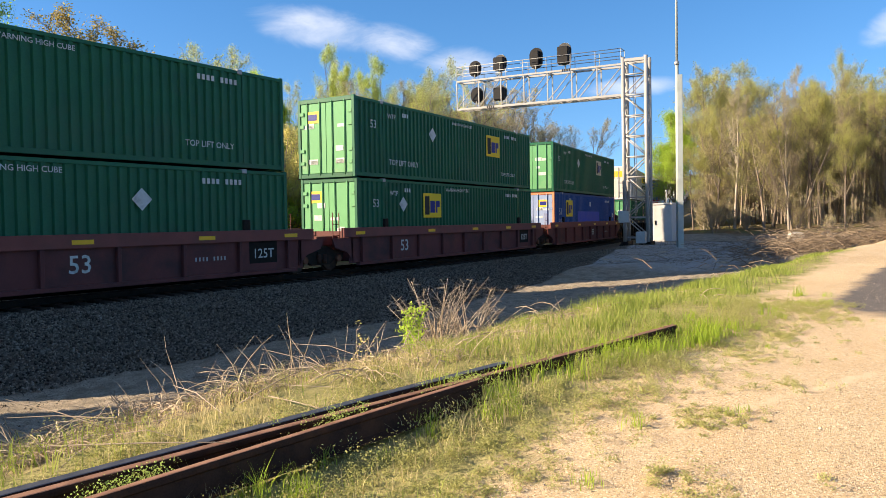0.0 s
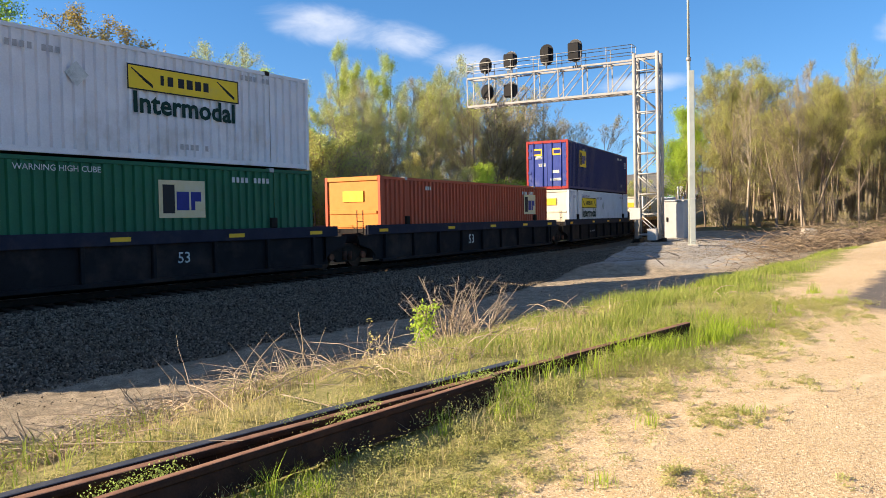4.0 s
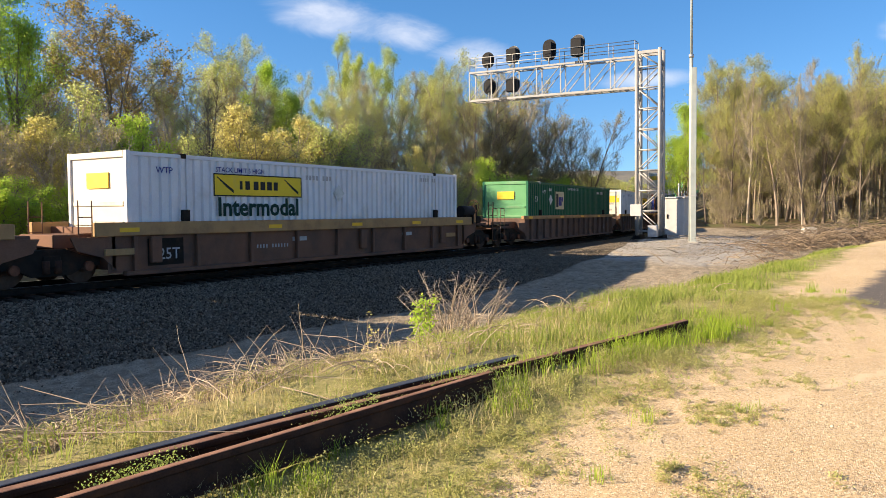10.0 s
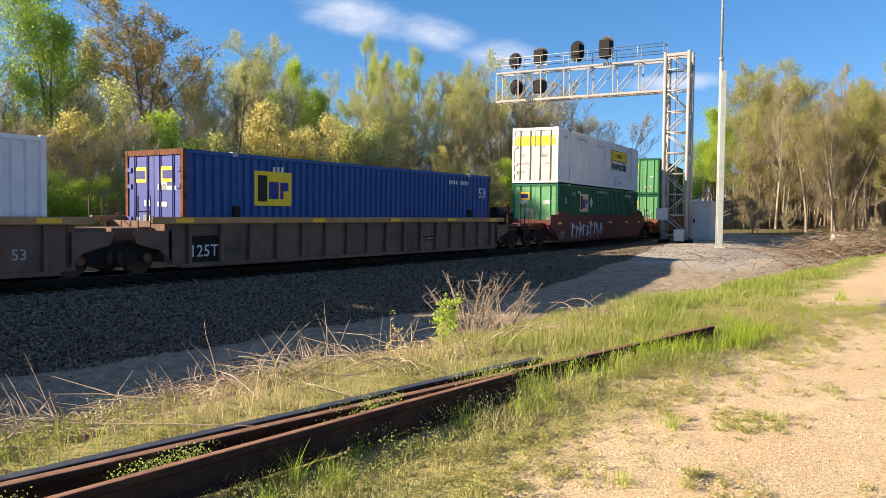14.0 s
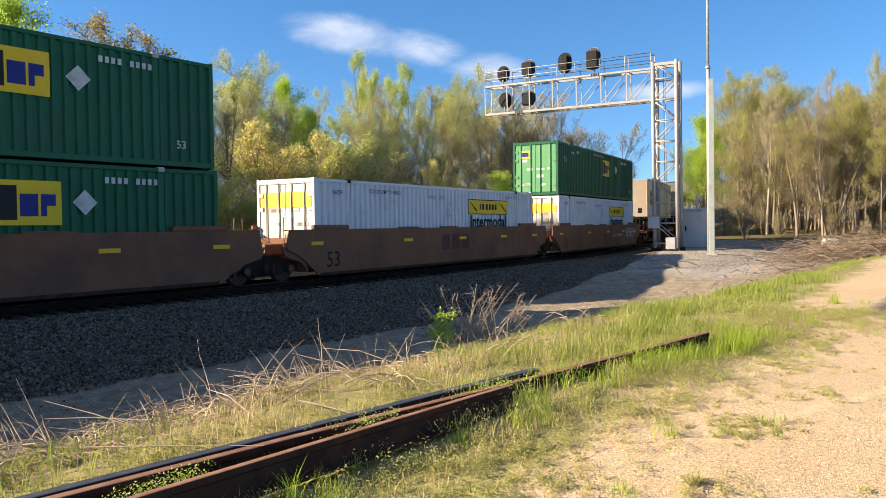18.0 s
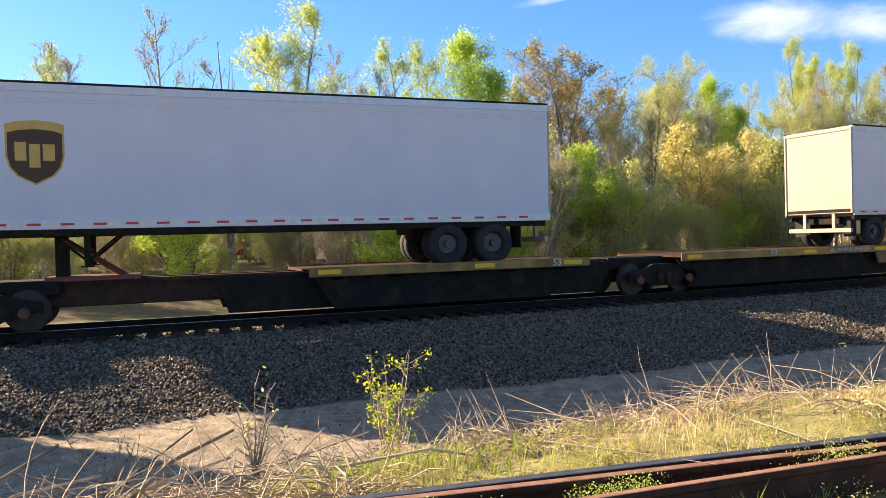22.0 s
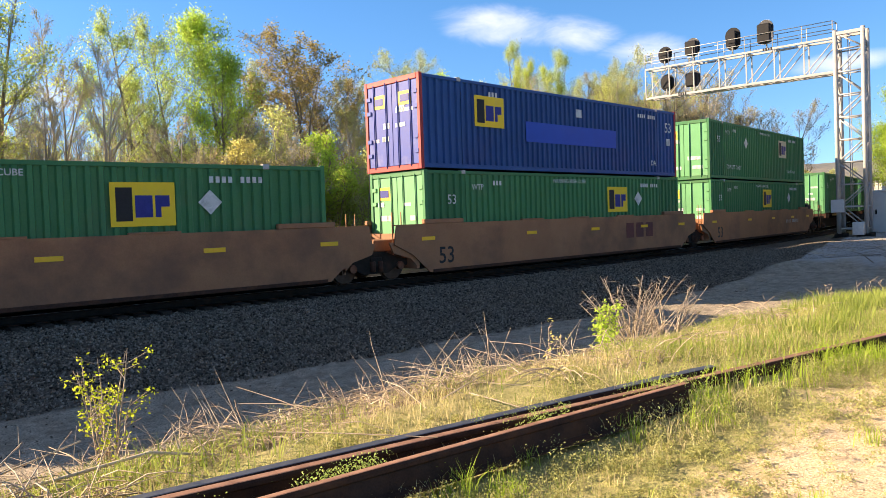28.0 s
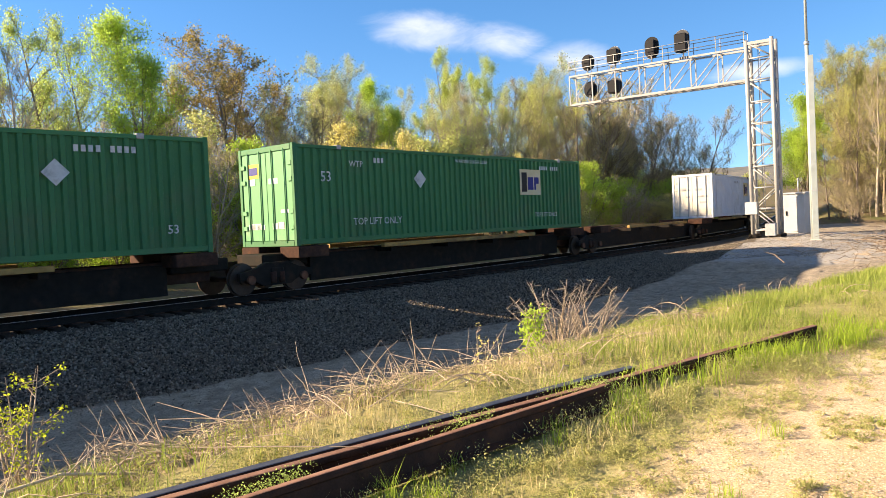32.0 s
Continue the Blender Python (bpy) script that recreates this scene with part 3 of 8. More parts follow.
def ground_material():
    m = bpy.data.materials.new("ground_surface")
    m.use_nodes = True
    nt = m.node_tree
    N, L = nt.nodes.new, nt.links.new
    b = nt.nodes["Principled BSDF"]
    co = N("ShaderNodeTexCoord")

    def noise_of(scale, detail=5, rough=0.6):
        n = N("ShaderNodeTexNoise")
        n.inputs["Scale"].default_value, n.inputs["Detail"].default_value, n.inputs["Roughness"].default_value = scale, detail, rough
        L(co.outputs["Object"], n.inputs["Vector"])
        return n.outputs["Fac"]

    def blend(f, a, c):
        x = N("ShaderNodeMix")
        x.data_type = "RGBA"
        L(f, x.inputs["Factor"])
        for s, val in (("A", a), ("B", c)):
            if isinstance(val, tuple):
                x.inputs[s].default_value = (*val, 1)
            else:
                L(val, x.inputs[s])
        return x.outputs["Result"]

    def ramp(f, a, c):
        r = N("ShaderNodeMapRange")
        r.inputs["From Min"].default_value, r.inputs["From Max"].default_value = a, c
        L(f, r.inputs["Value"])
        return r.outputs["Result"]

    def zone(name, spread=0.5, scale=1.2):
        a = N("ShaderNodeAttribute")
        a.attribute_name = name
        ad = N("ShaderNodeMath")
        ad.operation = "MULTIPLY_ADD"
        L(noise_of(scale, 7, 0.65), ad.inputs[0])
        ad.inputs[1].default_value = spread * 2
        L(a.outputs["Fac"], ad.inputs[2])
        return ramp(ad.outputs[0], 0.5 + spread - 0.14, 0.5 + spread + 0.14)

    broad, mid, fine, grit = noise_of(0.5), noise_of(4), noise_of(38, 4), noise_of(130, 2)
    sand = blend(ramp(broad, 0.35, 0.65), (0.62, 0.45, 0.26), (0.74, 0.58, 0.37))
    sand = blend(ramp(fine, 0.42, 0.72), sand, (0.48, 0.34, 0.19))
    vo = N("ShaderNodeTexVoronoi")
    vo.inputs["Scale"].default_value = 55
    L(co.outputs["Object"], vo.inputs["Vector"])
    sand = blend(ramp(vo.outputs["Distance"], 0.24, 0.10), sand, (0.66, 0.55, 0.42))
    v2 = N("ShaderNodeTexVoronoi")
    v2.inputs["Scale"].default_value = 110
    L(co.outputs["Object"], v2.inputs["Vector"])
    cell = N("ShaderNodeSeparateColor")
    L(v2.outputs["Color"], cell.inputs["Color"])
    sand = blend(ramp(cell.outputs["Red"], 0.72, 0.95), sand, (0.80, 0.68, 0.50))
    sand = blend(ramp(cell.outputs["Green"], 0.80, 0.98), sand, (0.30, 0.22, 0.14))
    smooth_clay = blend(ramp(mid, 0.35, 0.65), (0.68, 0.52, 0.34), (0.76, 0.60, 0.41))
    sand = blend(zone("clay", 0.35, 2.0), sand, smooth_clay)
    asphalt = blend(ramp(fine, 0.35, 0.65), (0.10, 0.09, 0.085), (0.22, 0.20, 0.185))
    sand = blend(zone("asphalt", 0.4, 1.5), sand, asphalt)
    soil = blend(ramp(mid, 0.3, 0.7), (0.26, 0.245, 0.09), (0.47, 0.41, 0.19))
    soil = blend(ramp(fine, 0.48, 0.75), soil, (0.22, 0.23, 0.07))
    litter = blend(ramp(noise_of(9, 6, 0.7), 0.36, 0.64), (0.13, 0.095, 0.062), (0.42, 0.33, 0.215))
    soil = blend(zone("litter", 0.5, 1.0), soil, litter)
    silt = blend(ramp(mid, 0.35, 0.65), (0.31, 0.265, 0.20), (0.51, 0.43, 0.325))
    silt = blend(ramp(fine, 0.46, 0.66), silt, (0.14, 0.12, 0.09))
    silt = blend(ramp(noise_of(2.2, 8, 0.7), 0.5, 0.68), silt, (0.20, 0.165, 0.12))
    gravel = blend(ramp(mid, 0.3, 0.7), (0.36, 0.345, 0.32), (0.50, 0.48, 0.44))
    gravel = blend(ramp(fine, 0.45, 0.7), gravel, (0.24, 0.23, 0.215))
    gravel = blend(ramp(noise_of(1.1, 8, 0.65), 0.54, 0.66), gravel, (0.50, 0.41, 0.29))
    gravel = blend(ramp(noise_of(9, 6, 0.7), 0.60, 0.72), gravel, (0.17, 0.15, 0.125))
    rock = blend(ramp(fine, 0.35, 0.65), (0.06, 0.051, 0.039), (0.16, 0.137, 0.108))
    wood = blend(ramp(mid, 0.3, 0.7), (0.10, 0.075, 0.045), (0.24, 0.18, 0.11))
    wood = blend(ramp(broad, 0.45, 0.65), wood, (0.13, 0.14, 0.05))
    col = blend(zone("grass", 0.7, 1.6), sand, soil)
    col = blend(zone("silt", 0.45, 1.1), col, silt)
    col = blend(zone("gravel", 0.3, 0.8), col, gravel)
    col = blend(zone("ballast", 0.35, 0.9), col, rock)
    col = blend(zone("wood", 0.3, 0.6), col, wood)
    L(col, b.inputs["Base Color"])
    b.inputs["Roughness"].default_value = 0.95
    b.inputs["Specular IOR Level"].default_value = 0.15
    h = N("ShaderNodeMix")
    h.inputs["Factor"].default_value = 0.45
    L(fine, h.inputs["A"])
    L(grit, h.inputs["B"])
    bp = N("ShaderNodeBump")
    bp.inputs["Strength"].default_value, bp.inputs["Distance"].default_value = 0.7, 0.03
    L(h.outputs["Result"], bp.inputs["Height"])
    L(bp.outputs["Normal"], b.inputs["Normal"])
    return m


def lot_edge(x):
    """Where the sand of the lot gives way to the weeds."""
    return np.interp(x, [-30, 0, 3, 5, 6.5, 9, 12, 17, 24, 30, 45], [1.0, 1.7, 2.0, 2.35, 2.75, 2.55, 2.75, 3.0, 3.3, 3.6, 4.6])


def build_ground():
    def spaced(lo, a, b, hi, step, grow=1.22):
        mid = list(np.arange(a, b, step))
        out, d = [], step
        p = a
        while p > lo:
            d *= grow
            p -= d
            out.append(p)
        right, d, p = [], step, mid[-1]
        while p < hi:
            d *= grow
            p += d
            right.append(p)
        return np.array(out[::-1] + mid + right)

    xs = spaced(-900, -8, 46, 1500, 0.14, 1.12)
    ys = spaced(-900, -2.5, 21, 1500, 0.12, 1.12)
    X, Y = np.meshgrid(xs, ys, indexing="ij")
    Z = ground_z(X, Y)
    rng = np.random.default_rng(3)
    near = np.exp(-((X - 10) / 30) ** 4 - ((Y - 8) / 16) ** 4)
    rough = 0.35 + 0.65 * smooth(2.5, 5, Y)
    Z = Z + near * rng.normal(0, 0.011, Z.shape) * rough
    nx, ny = X.shape
    me = bpy.data.meshes.new("ground")
    idx = np.arange(nx * ny).reshape(nx, ny)
    quads = np.stack([idx[:-1, :-1], idx[1:, :-1], idx[1:, 1:], idx[:-1, 1:]], -1).reshape(-1, 4)
    me.vertices.add(nx * ny)
    me.vertices.foreach_set("co", np.stack([X, Y, Z], -1).ravel())
    me.loops.add(quads.size)
    me.loops.foreach_set("vertex_index", quads.ravel())
    me.polygons.add(len(quads))
    me.polygons.foreach_set("loop_start", np.arange(0, quads.size, 4))
    me.polygons.foreach_set("use_smooth", np.ones(len(quads), bool))
    v = Y - near_y(X) - 1.3
    edge = 8.7 - 0.14 * np.clip(X - 8, 0, 30)
    zones = {
        "grass": smooth(-0.9, 0.9, Y - lot_edge(X)) * 0.98,
        "litter": smooth(4.2, 5.4, Y) * smooth(9.6, 8.2, Y) * smooth(15, 7, X) * 0.9,
        "silt": smooth(-0.8, 0.6, Y - edge),
        "gravel": np.exp(-((X - 37) / 8) ** 4 - ((Y - 12.6) / 5) ** 4),
        "ballast": smooth(-6.5, -5.5, v),
        "wood": np.maximum(np.maximum(smooth(3, 6, v), smooth(50, 58, X)), smooth(42, 47, X) * smooth(11, 9, Y) * smooth(-2, 3.5, Y)),
        "clay": np.maximum(np.exp(-((X - 7.9) / 1.7) ** 2 - ((Y - 2.0 + 0.28 * (X - 7.9)) / 0.36) ** 2), 0.9 * np.exp(-((X - 6.2) / 2.5) ** 2 - ((Y - 1.1 + 0.35 * (X - 6.2)) / 0.10) ** 2)),
        "asphalt": smooth(10, 13, X) * smooth(2.4, 1.2, Y) * smooth(60, 40, X),
    }
    for k, val in zones.items():
        me.attributes.new(k, "FLOAT", "POINT").data.foreach_set("value", np.ascontiguousarray(val, dtype=np.float32).ravel())
    me.materials.append(ground_material())
    me.update()
    me.validate()
    return tagged(new("ground", me), "sandy lot, weedy bank, silted ditch and stone ballast bed", "ground", kind="structure")


build_ground()


def chips(name, pts, sizes, mat, label, seed, flat=0.7):
    """Many angular stones in one mesh."""
    rng = np.random.default_rng(seed)
    base = np.array([(-1, -1, -0.8), (1, -1, -0.8), (1, 1, -0.8), (-1, 1, -0.8), (-0.75, 0.1, 0.9), (0.75, -0.1, 0.9)], float) * 0.55
    faces = ((0, 3, 2, 1), (0, 1, 5, 4), (2, 3, 4, 5), (1, 2, 5), (3, 0, 4))
    n = len(pts)
    V = base[None] * (1 + rng.normal(0, 0.28, (n, 6, 3)))
    V[:, :, 2] *= flat
    q = rng.normal(size=(n, 4))
    q /= np.linalg.norm(q, axis=1)[:, None]
    w, x, y, z = q.T
    R = np.stack([1 - 2 * (y * y + z * z), 2 * (x * y - z * w), 2 * (x * z + y * w), 2 * (x * y + z * w), 1 - 2 * (x * x + z * z), 2 * (y * z - x * w),
                  2 * (x * z - y * w), 2 * (y * z + x * w), 1 - 2 * (x * x + y * y)], -1).reshape(n, 3, 3)
    V = np.einsum("nij,nkj->nki", R, V) * sizes[:, None, None] + pts[:, None]
    k = 6 * np.arange(n)[:, None]
    F = np.concatenate([k + np.array([f]) for f in faces], 1)
    starts = np.cumsum([0] + [len(f) for f in faces])
    me = bpy.data.meshes.new(name)
    me.vertices.add(n * 6)
    me.vertices.foreach_set("co", V.ravel())
    me.loops.add(F.size)
    me.loops.foreach_set("vertex_index", F.ravel())
    me.polygons.add(n * len(faces))
    me.polygons.foreach_set("loop_start", (starts[-1] * np.arange(n)[:, None] + starts[None, :-1]).ravel())
    me.materials.append(mat)
    me.update()
    return tagged(new(name, me), label, "stones", kind="stuff")


def build_stones():
    rng = np.random.default_rng(11)
    n = 165000
    x = rng.uniform(-7, 36, n)
    off = -rng.uniform(0.2, 6.0, n)
    y = near_y(x) + 1.3 + off
    keep = np.abs(off + 0.75) > 0.12
    x, y = x[keep], y[keep]
    z = ground_z(x, y)
    size = 0.019 + 0.034 * rng.uniform(size=len(x)) ** 1.5
    chips("ballast_stones", np.stack([x, y, z + size * 0.2], -1), size, M["stone"], "loose grey crushed-stone ballast beside the rails", 12)
    n = 9000
    x = rng.uniform(0.6, 16, n)
    y = rng.uniform(-3.5, 3.4, n)
    keep = y < lot_edge(x) + 0.5
    x, y = x[keep], y[keep]
    size = rng.uniform(0.004, 0.010, len(x)) * np.where(rng.uniform(size=len(x)) > 0.985, 2.2, 1)
    chips("pebbles", np.stack([x, y, ground_z(x, y) + size * 0.15], -1), size, M["pebble"], "small pale pebbles strewn over the sandy lot", 13)
    n = 9000
    x = rng.uniform(-7, 26, n)
    y = rng.uniform(7.8, 12.6, n)
    keep = rng.uniform(size=n) < np.clip(0.2 + 1.3 * (np.sin(x * 1.7 + np.sin(y * 2.1)) * np.sin(y * 2.9 + x)), 0.05, 1)
    x, y = x[keep], y[keep]
    size = rng.uniform(0.008, 0.026, len(x))
    chips("washed_stones", np.stack([x, y, ground_z(x, y) + size * 0.15], -1), size, M["stone"], "loose small stones washed over the silt", 15)
    n = 9000
    x = rng.uniform(31, 46, n)
    y = rng.uniform(10, 16, n)
    size = rng.uniform(0.012, 0.035, n)
    chips("gravel_stones", np.stack([x, y, ground_z(x, y) + size * 0.15], -1), size, M["stone"], "grey gravel round the signal gantry", 14)


build_stones()

RAIL = [(-0.07, 0), (0.07, 0), (0.07, 0.012), (0.012, 0.03), (0.010, 0.125), (0.034, 0.138), (0.036, 0.16), (0.030, 0.172), (-0.030, 0.172), (-0.036, 0.16), (-0.034, 0.138), (-0.010, 0.125), (-0.012, 0.03), (-0.07, 0.012)]


def build_track():
    tr = thing("railway_track", "single railway track of steel rails on dark timber ties", "track", kind="structure")
    for off, nm in ((0.58, "rail"), (2.02, "rail")):
        g, top = Geo(), Geo()
        ss = list(range(-40, 110, 5))
        line = [along(a, off) for a in ss]
        g.loft(RAIL, [p + Vector((0, 0, -0.172)) for p in line])
        top.loft([(-0.024, 0.001), (0.024, 0.001), (0.022, 0.004), (-0.022, 0.004)], line)
        r = part(nm, g, M["steel_dark"], tr)
        part("running_surface", top, M["rail_top"], r, "polished steel running surface")
    rng = random.Random(5)
    tie = Geo().box(-0.115, 0.115, -1.3, 1.3, -0.17, 0.0, 0.012).mesh("tie", M["tie"])
    plate = Geo().box(-0.1, 0.1, -0.17, 0.17, 0.0, 0.018, 0.004).mesh("tie_plate", M["rust_dark"])
    s = -22.0
    while s < 72:
        p, q = along(s), along(s + 0.2)
        a = math.degrees(math.atan2(q.y - p.y, q.x - p.x))
        ob = part("tie", tie, M["tie"], tr, at=pose(p.x, p.y, p.z - 0.186 + rng.uniform(-0.012, 0.006), rng.uniform(-0.6, 0.6), rng.uniform(-1, 1), a + rng.uniform(-1.2, 1.2)) @ Matrix.Translation((0, rng.uniform(-0.06, 0.06), 0)))
        if s < 45:
            part("tie_plate", plate, M["rust_dark"], ob, at=(0, -0.72, 0.0))
        s += 0.5 + rng.uniform(-0.03, 0.03)


build_track()


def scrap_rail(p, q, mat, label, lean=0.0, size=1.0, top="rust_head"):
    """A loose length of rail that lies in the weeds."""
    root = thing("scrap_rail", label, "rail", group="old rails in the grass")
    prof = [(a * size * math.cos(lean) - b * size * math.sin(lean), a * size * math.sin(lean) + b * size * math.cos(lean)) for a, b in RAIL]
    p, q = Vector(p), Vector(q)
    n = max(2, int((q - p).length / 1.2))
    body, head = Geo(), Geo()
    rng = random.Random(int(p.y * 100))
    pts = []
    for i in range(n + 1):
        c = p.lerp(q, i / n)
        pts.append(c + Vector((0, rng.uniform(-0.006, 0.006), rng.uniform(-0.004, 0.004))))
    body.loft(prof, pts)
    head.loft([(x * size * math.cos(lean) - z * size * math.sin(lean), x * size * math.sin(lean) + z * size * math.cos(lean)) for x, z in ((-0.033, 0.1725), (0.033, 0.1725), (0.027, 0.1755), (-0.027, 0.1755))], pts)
    # dark body under a pale head: shaded web and lit top are painted
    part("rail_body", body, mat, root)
    part("rail_head", head, M[top], root, "worn rail head with its lit tone painted in")
    return root


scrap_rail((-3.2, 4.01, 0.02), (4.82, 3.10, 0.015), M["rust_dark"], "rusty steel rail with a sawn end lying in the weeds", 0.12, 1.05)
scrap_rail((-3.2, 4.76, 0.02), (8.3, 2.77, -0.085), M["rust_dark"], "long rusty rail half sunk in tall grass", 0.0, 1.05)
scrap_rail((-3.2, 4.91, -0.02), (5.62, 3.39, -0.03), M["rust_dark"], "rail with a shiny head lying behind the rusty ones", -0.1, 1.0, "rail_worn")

# ---------------------------------------------------------------- signal gantry


def build_gantry():
    th = math.degrees(math.atan(2 * 0.0019673 * 40 - 0.00205))
    root = thing("signal_gantry", "white galvanised cantilever signal gantry standing beside the track", "signal gantry")
    root.matrix_basis = pose(40, 15.5, -1.36, 0, 0, th)
    W, D = 0.62, 0.45
    H = 10.4
    for x in (-D, D):
        for y in (-W, W):
            part("leg_tube", Geo().tube((x, y, 0), (x, y, H), 0.105, n=12), M["gantry"], root)
    k = 0
    z = 0.5
    while z < H - 0.3:
        z2 = min(z + 1.12, H - 0.1)
        for x in (-D, D):
            part("brace", Geo().tube((x, -W, z), (x, W, z), 0.04, n=6), M["gantry"], root)
            a, b = (-W, W) if k % 2 == 0 else (W, -W)
            part("brace", Geo().tube((x, a, z), (x, b, z2), 0.035, n=6), M["gantry"], root)
        for y in (-W, W):
            part("brace", Geo().tube((-D, y, z), (D, y, z), 0.035, n=6), M["gantry"], root)
            part("brace", Geo().tube((-D if k % 2 else D, y, z), (D if k % 2 else -D, y, z2), 0.03, n=6), M["gantry"], root)
        z, k = z2, k + 1
    for x in (-D, D):
        part("cap_beam", Geo().box(x - 0.07, x + 0.07, -W - 0.1, W + 0.1, H - 0.25, H - 0.08, 0.01), M["gantry"], root)
        part("base_plate", Geo().box(x - 0.22, x + 0.22, -W - 0.25, W + 0.25, -0.02, 0.06, 0.01), M["steel_dark"], root)
    for y in (-W, W):
        part("anchor_box", Geo().box(-0.6, 0.6, y - 0.2, y + 0.2, 0.06, 0.28, 0.03), M["steel_dark"], root)
    # arm over the track
    zb, zt, y0, y1 = 8.36, 10.05, W, 10.75
    for x in (-D, D):
        for z in (zb, zt):
            part("chord", Geo().box(x - 0.055, x + 0.055, y0, y1, z - 0.055, z + 0.055, 0.008), M["gantry"], root)
        n = 7
        st = (y1 - y0) / n
        for i in range(n + 1):
            y = y0 + st * i
            part("post", Geo().box(x - 0.03, x + 0.03, y - 0.03, y + 0.03, zb + 0.05, zt - 0.05), M["gantry"], root)
            if i < n:
                part("diagonal", Geo().tube((x, y, zt - 0.05), (x, y + st, zb + 0.05), 0.028, n=6), M["gantry"], root)
    n = 14
    for i in range(n + 1):
        y = y0 + (y1 - y0) * i / n
        part("cross_tie", Geo().box(-D, D, y - 0.025, y + 0.025, zb - 0.03, zb + 0.03), M["gantry"], root)
        if i % 2 == 0:
            part("cross_tie", Geo().box(-D, D, y - 0.025, y + 0.025, zt - 0.03, zt + 0.03), M["gantry"], root)
    g = Geo()
    for i in range(46):
        y = y0 + 0.1 + (y1 - y0 - 0.2) * i / 45
        g.box(-0.42, 0.42, y, y + 0.02, zb + 0.06, zb + 0.10)
    for i in range(5):
        x = -0.42 + 0.21 * i
        g.box(x - 0.01, x + 0.01, y0, y1, zb + 0.055, zb + 0.085)
    part("walkway_grating", g, M["gantry"], root)
    # hand rails on top
    for x in (-D, D):
        for h in (0.45, 0.86):
            part("hand_rail", Geo().tube((x, y0 + 0.1, zt + h), (x, y1, zt + h), 0.02, n=6), M["gantry"], root)
        for i in range(8):
            y = y0 + 0.1 + (y1 - y0 - 0.1) * i / 7
            part("rail_post", Geo().tube((x, y, zt), (x, y, zt + 0.88), 0.02, n=6), M["gantry"], root)
    for y in (y0 + 0.1, y1):
        for h in (0.45, 0.86):
            part("hand_rail", Geo().tube((-D, y, zt + h), (D, y, zt + h), 0.02, n=6), M["gantry"], root)
    # ladder
    for x in (-0.2, 0.2):
        part("ladder_rail", Geo().tube((x, 0.1, 1.5), (x, 0.1, zt), 0.02, n=6), M["gantry"], root)
    g = Geo()
    for i in range(28):
        g.tube((-0.2, 0.1, 1.6 + 0.3 * i), (0.2, 0.1, 1.6 + 0.3 * i), 0.012, n=5)
    part("ladder_rungs", g, M["gantry"], root)

    def head(y, z, face, tall):
        """A signal head: round-ended black backboard, a case behind it, three lamps under one deep hood in front."""
        q = Geo()
        hw, hh = 0.40, tall / 2
        ring = []
        for i in range(24):
            a = 2 * math.pi * i / 24
            ring.append((hw * math.cos(a), hw * math.sin(a) + (hh - hw if math.sin(a) >= 0 else -(hh - hw))))
        q.extrude(ring, (face * 0.02, y, z), (face * 0.05, y, z))
        b = part("signal_head", q, M["signal_black" if face > 0 else "rim"], root, "black round-ended signal backboard")
        part("rim_plate", Geo().extrude([(u * 1.03, w * 1.02) for u, w in ring], (-face * 0.004, y, z), (face * 0.018, y, z)), M["signal_black" if face > 0 else "alu"], b, "back plate of the signal head")
        lamps = 3 if tall > 1.1 else 2
        for i in range(lamps):
            zz = z - 0.05 + (i - (lamps - 1) / 2) * 0.31
            part("lamp_hood", Geo().tube((face * 0.05, y, zz), (face * 0.36, y, zz - 0.04), 0.14, 0.13, n=12), M["signal_black"], b)
            part("lens", Geo().tube((face * 0.05, y, zz), (face * 0.07, y, zz), 0.10, n=12), M["lens"], b)
        if face < 0:
            part("hood_shell", Geo().box(-0.42, -0.05, y - 0.34, y + 0.34, z - hh + 0.02, z + hh * 0.62, 0.06), M["signal_black"], b)
        else:
            part("lamp_case", Geo().box(-0.22, -0.01, y - 0.2, y + 0.2, z - hh * 0.7, z + hh * 0.7, 0.03), M["signal_black"], b)
        part("bracket", Geo().tube((-face * 0.1, y, z - hh - 0.35), (-face * 0.1, y, z), 0.04, n=6), M["gantry"], b)

    for y, z, face, tall in ((9.7, 10.80, 1, 0.95), (8.02, 10.96, -1, 1.0), (5.78, 11.0, 1, 1.2), (4.05, 11.05, -1, 1.25), (9.62, 9.2, 1, 0.95), (8.05, 9.2, -1, 0.95)):
        head(y, z, face, tall)
    for y in (3.6, 8.3):
        g = Geo()
        for i in range(4):
            g.box(-D - 0.065, -D - 0.06, y + 0.13 * i, y + 0.13 * i + 0.08, (zt if y < 5 else zb) - 0.075, (zt if y < 5 else zb) + 0.075)
        part("number_plate", g, M["ink"], root, "dark unreadable marks on the arm")
    g = Geo().box(-0.6, -0.42, 0.35, 0.95, 1.35, 2.0, 0.02)
    part("junction_box", g, M["hut"], root, "grey junction box fixed to the leg")
    part("conduit", Geo().path([(-0.5, 0.65, 1.35), (-0.5, 0.65, 0.3), (-0.9, 0.9, 0.0)], [0.04, 0.04, 0.04], 6), M["steel_dark"], root)
    return root


build_gantry()


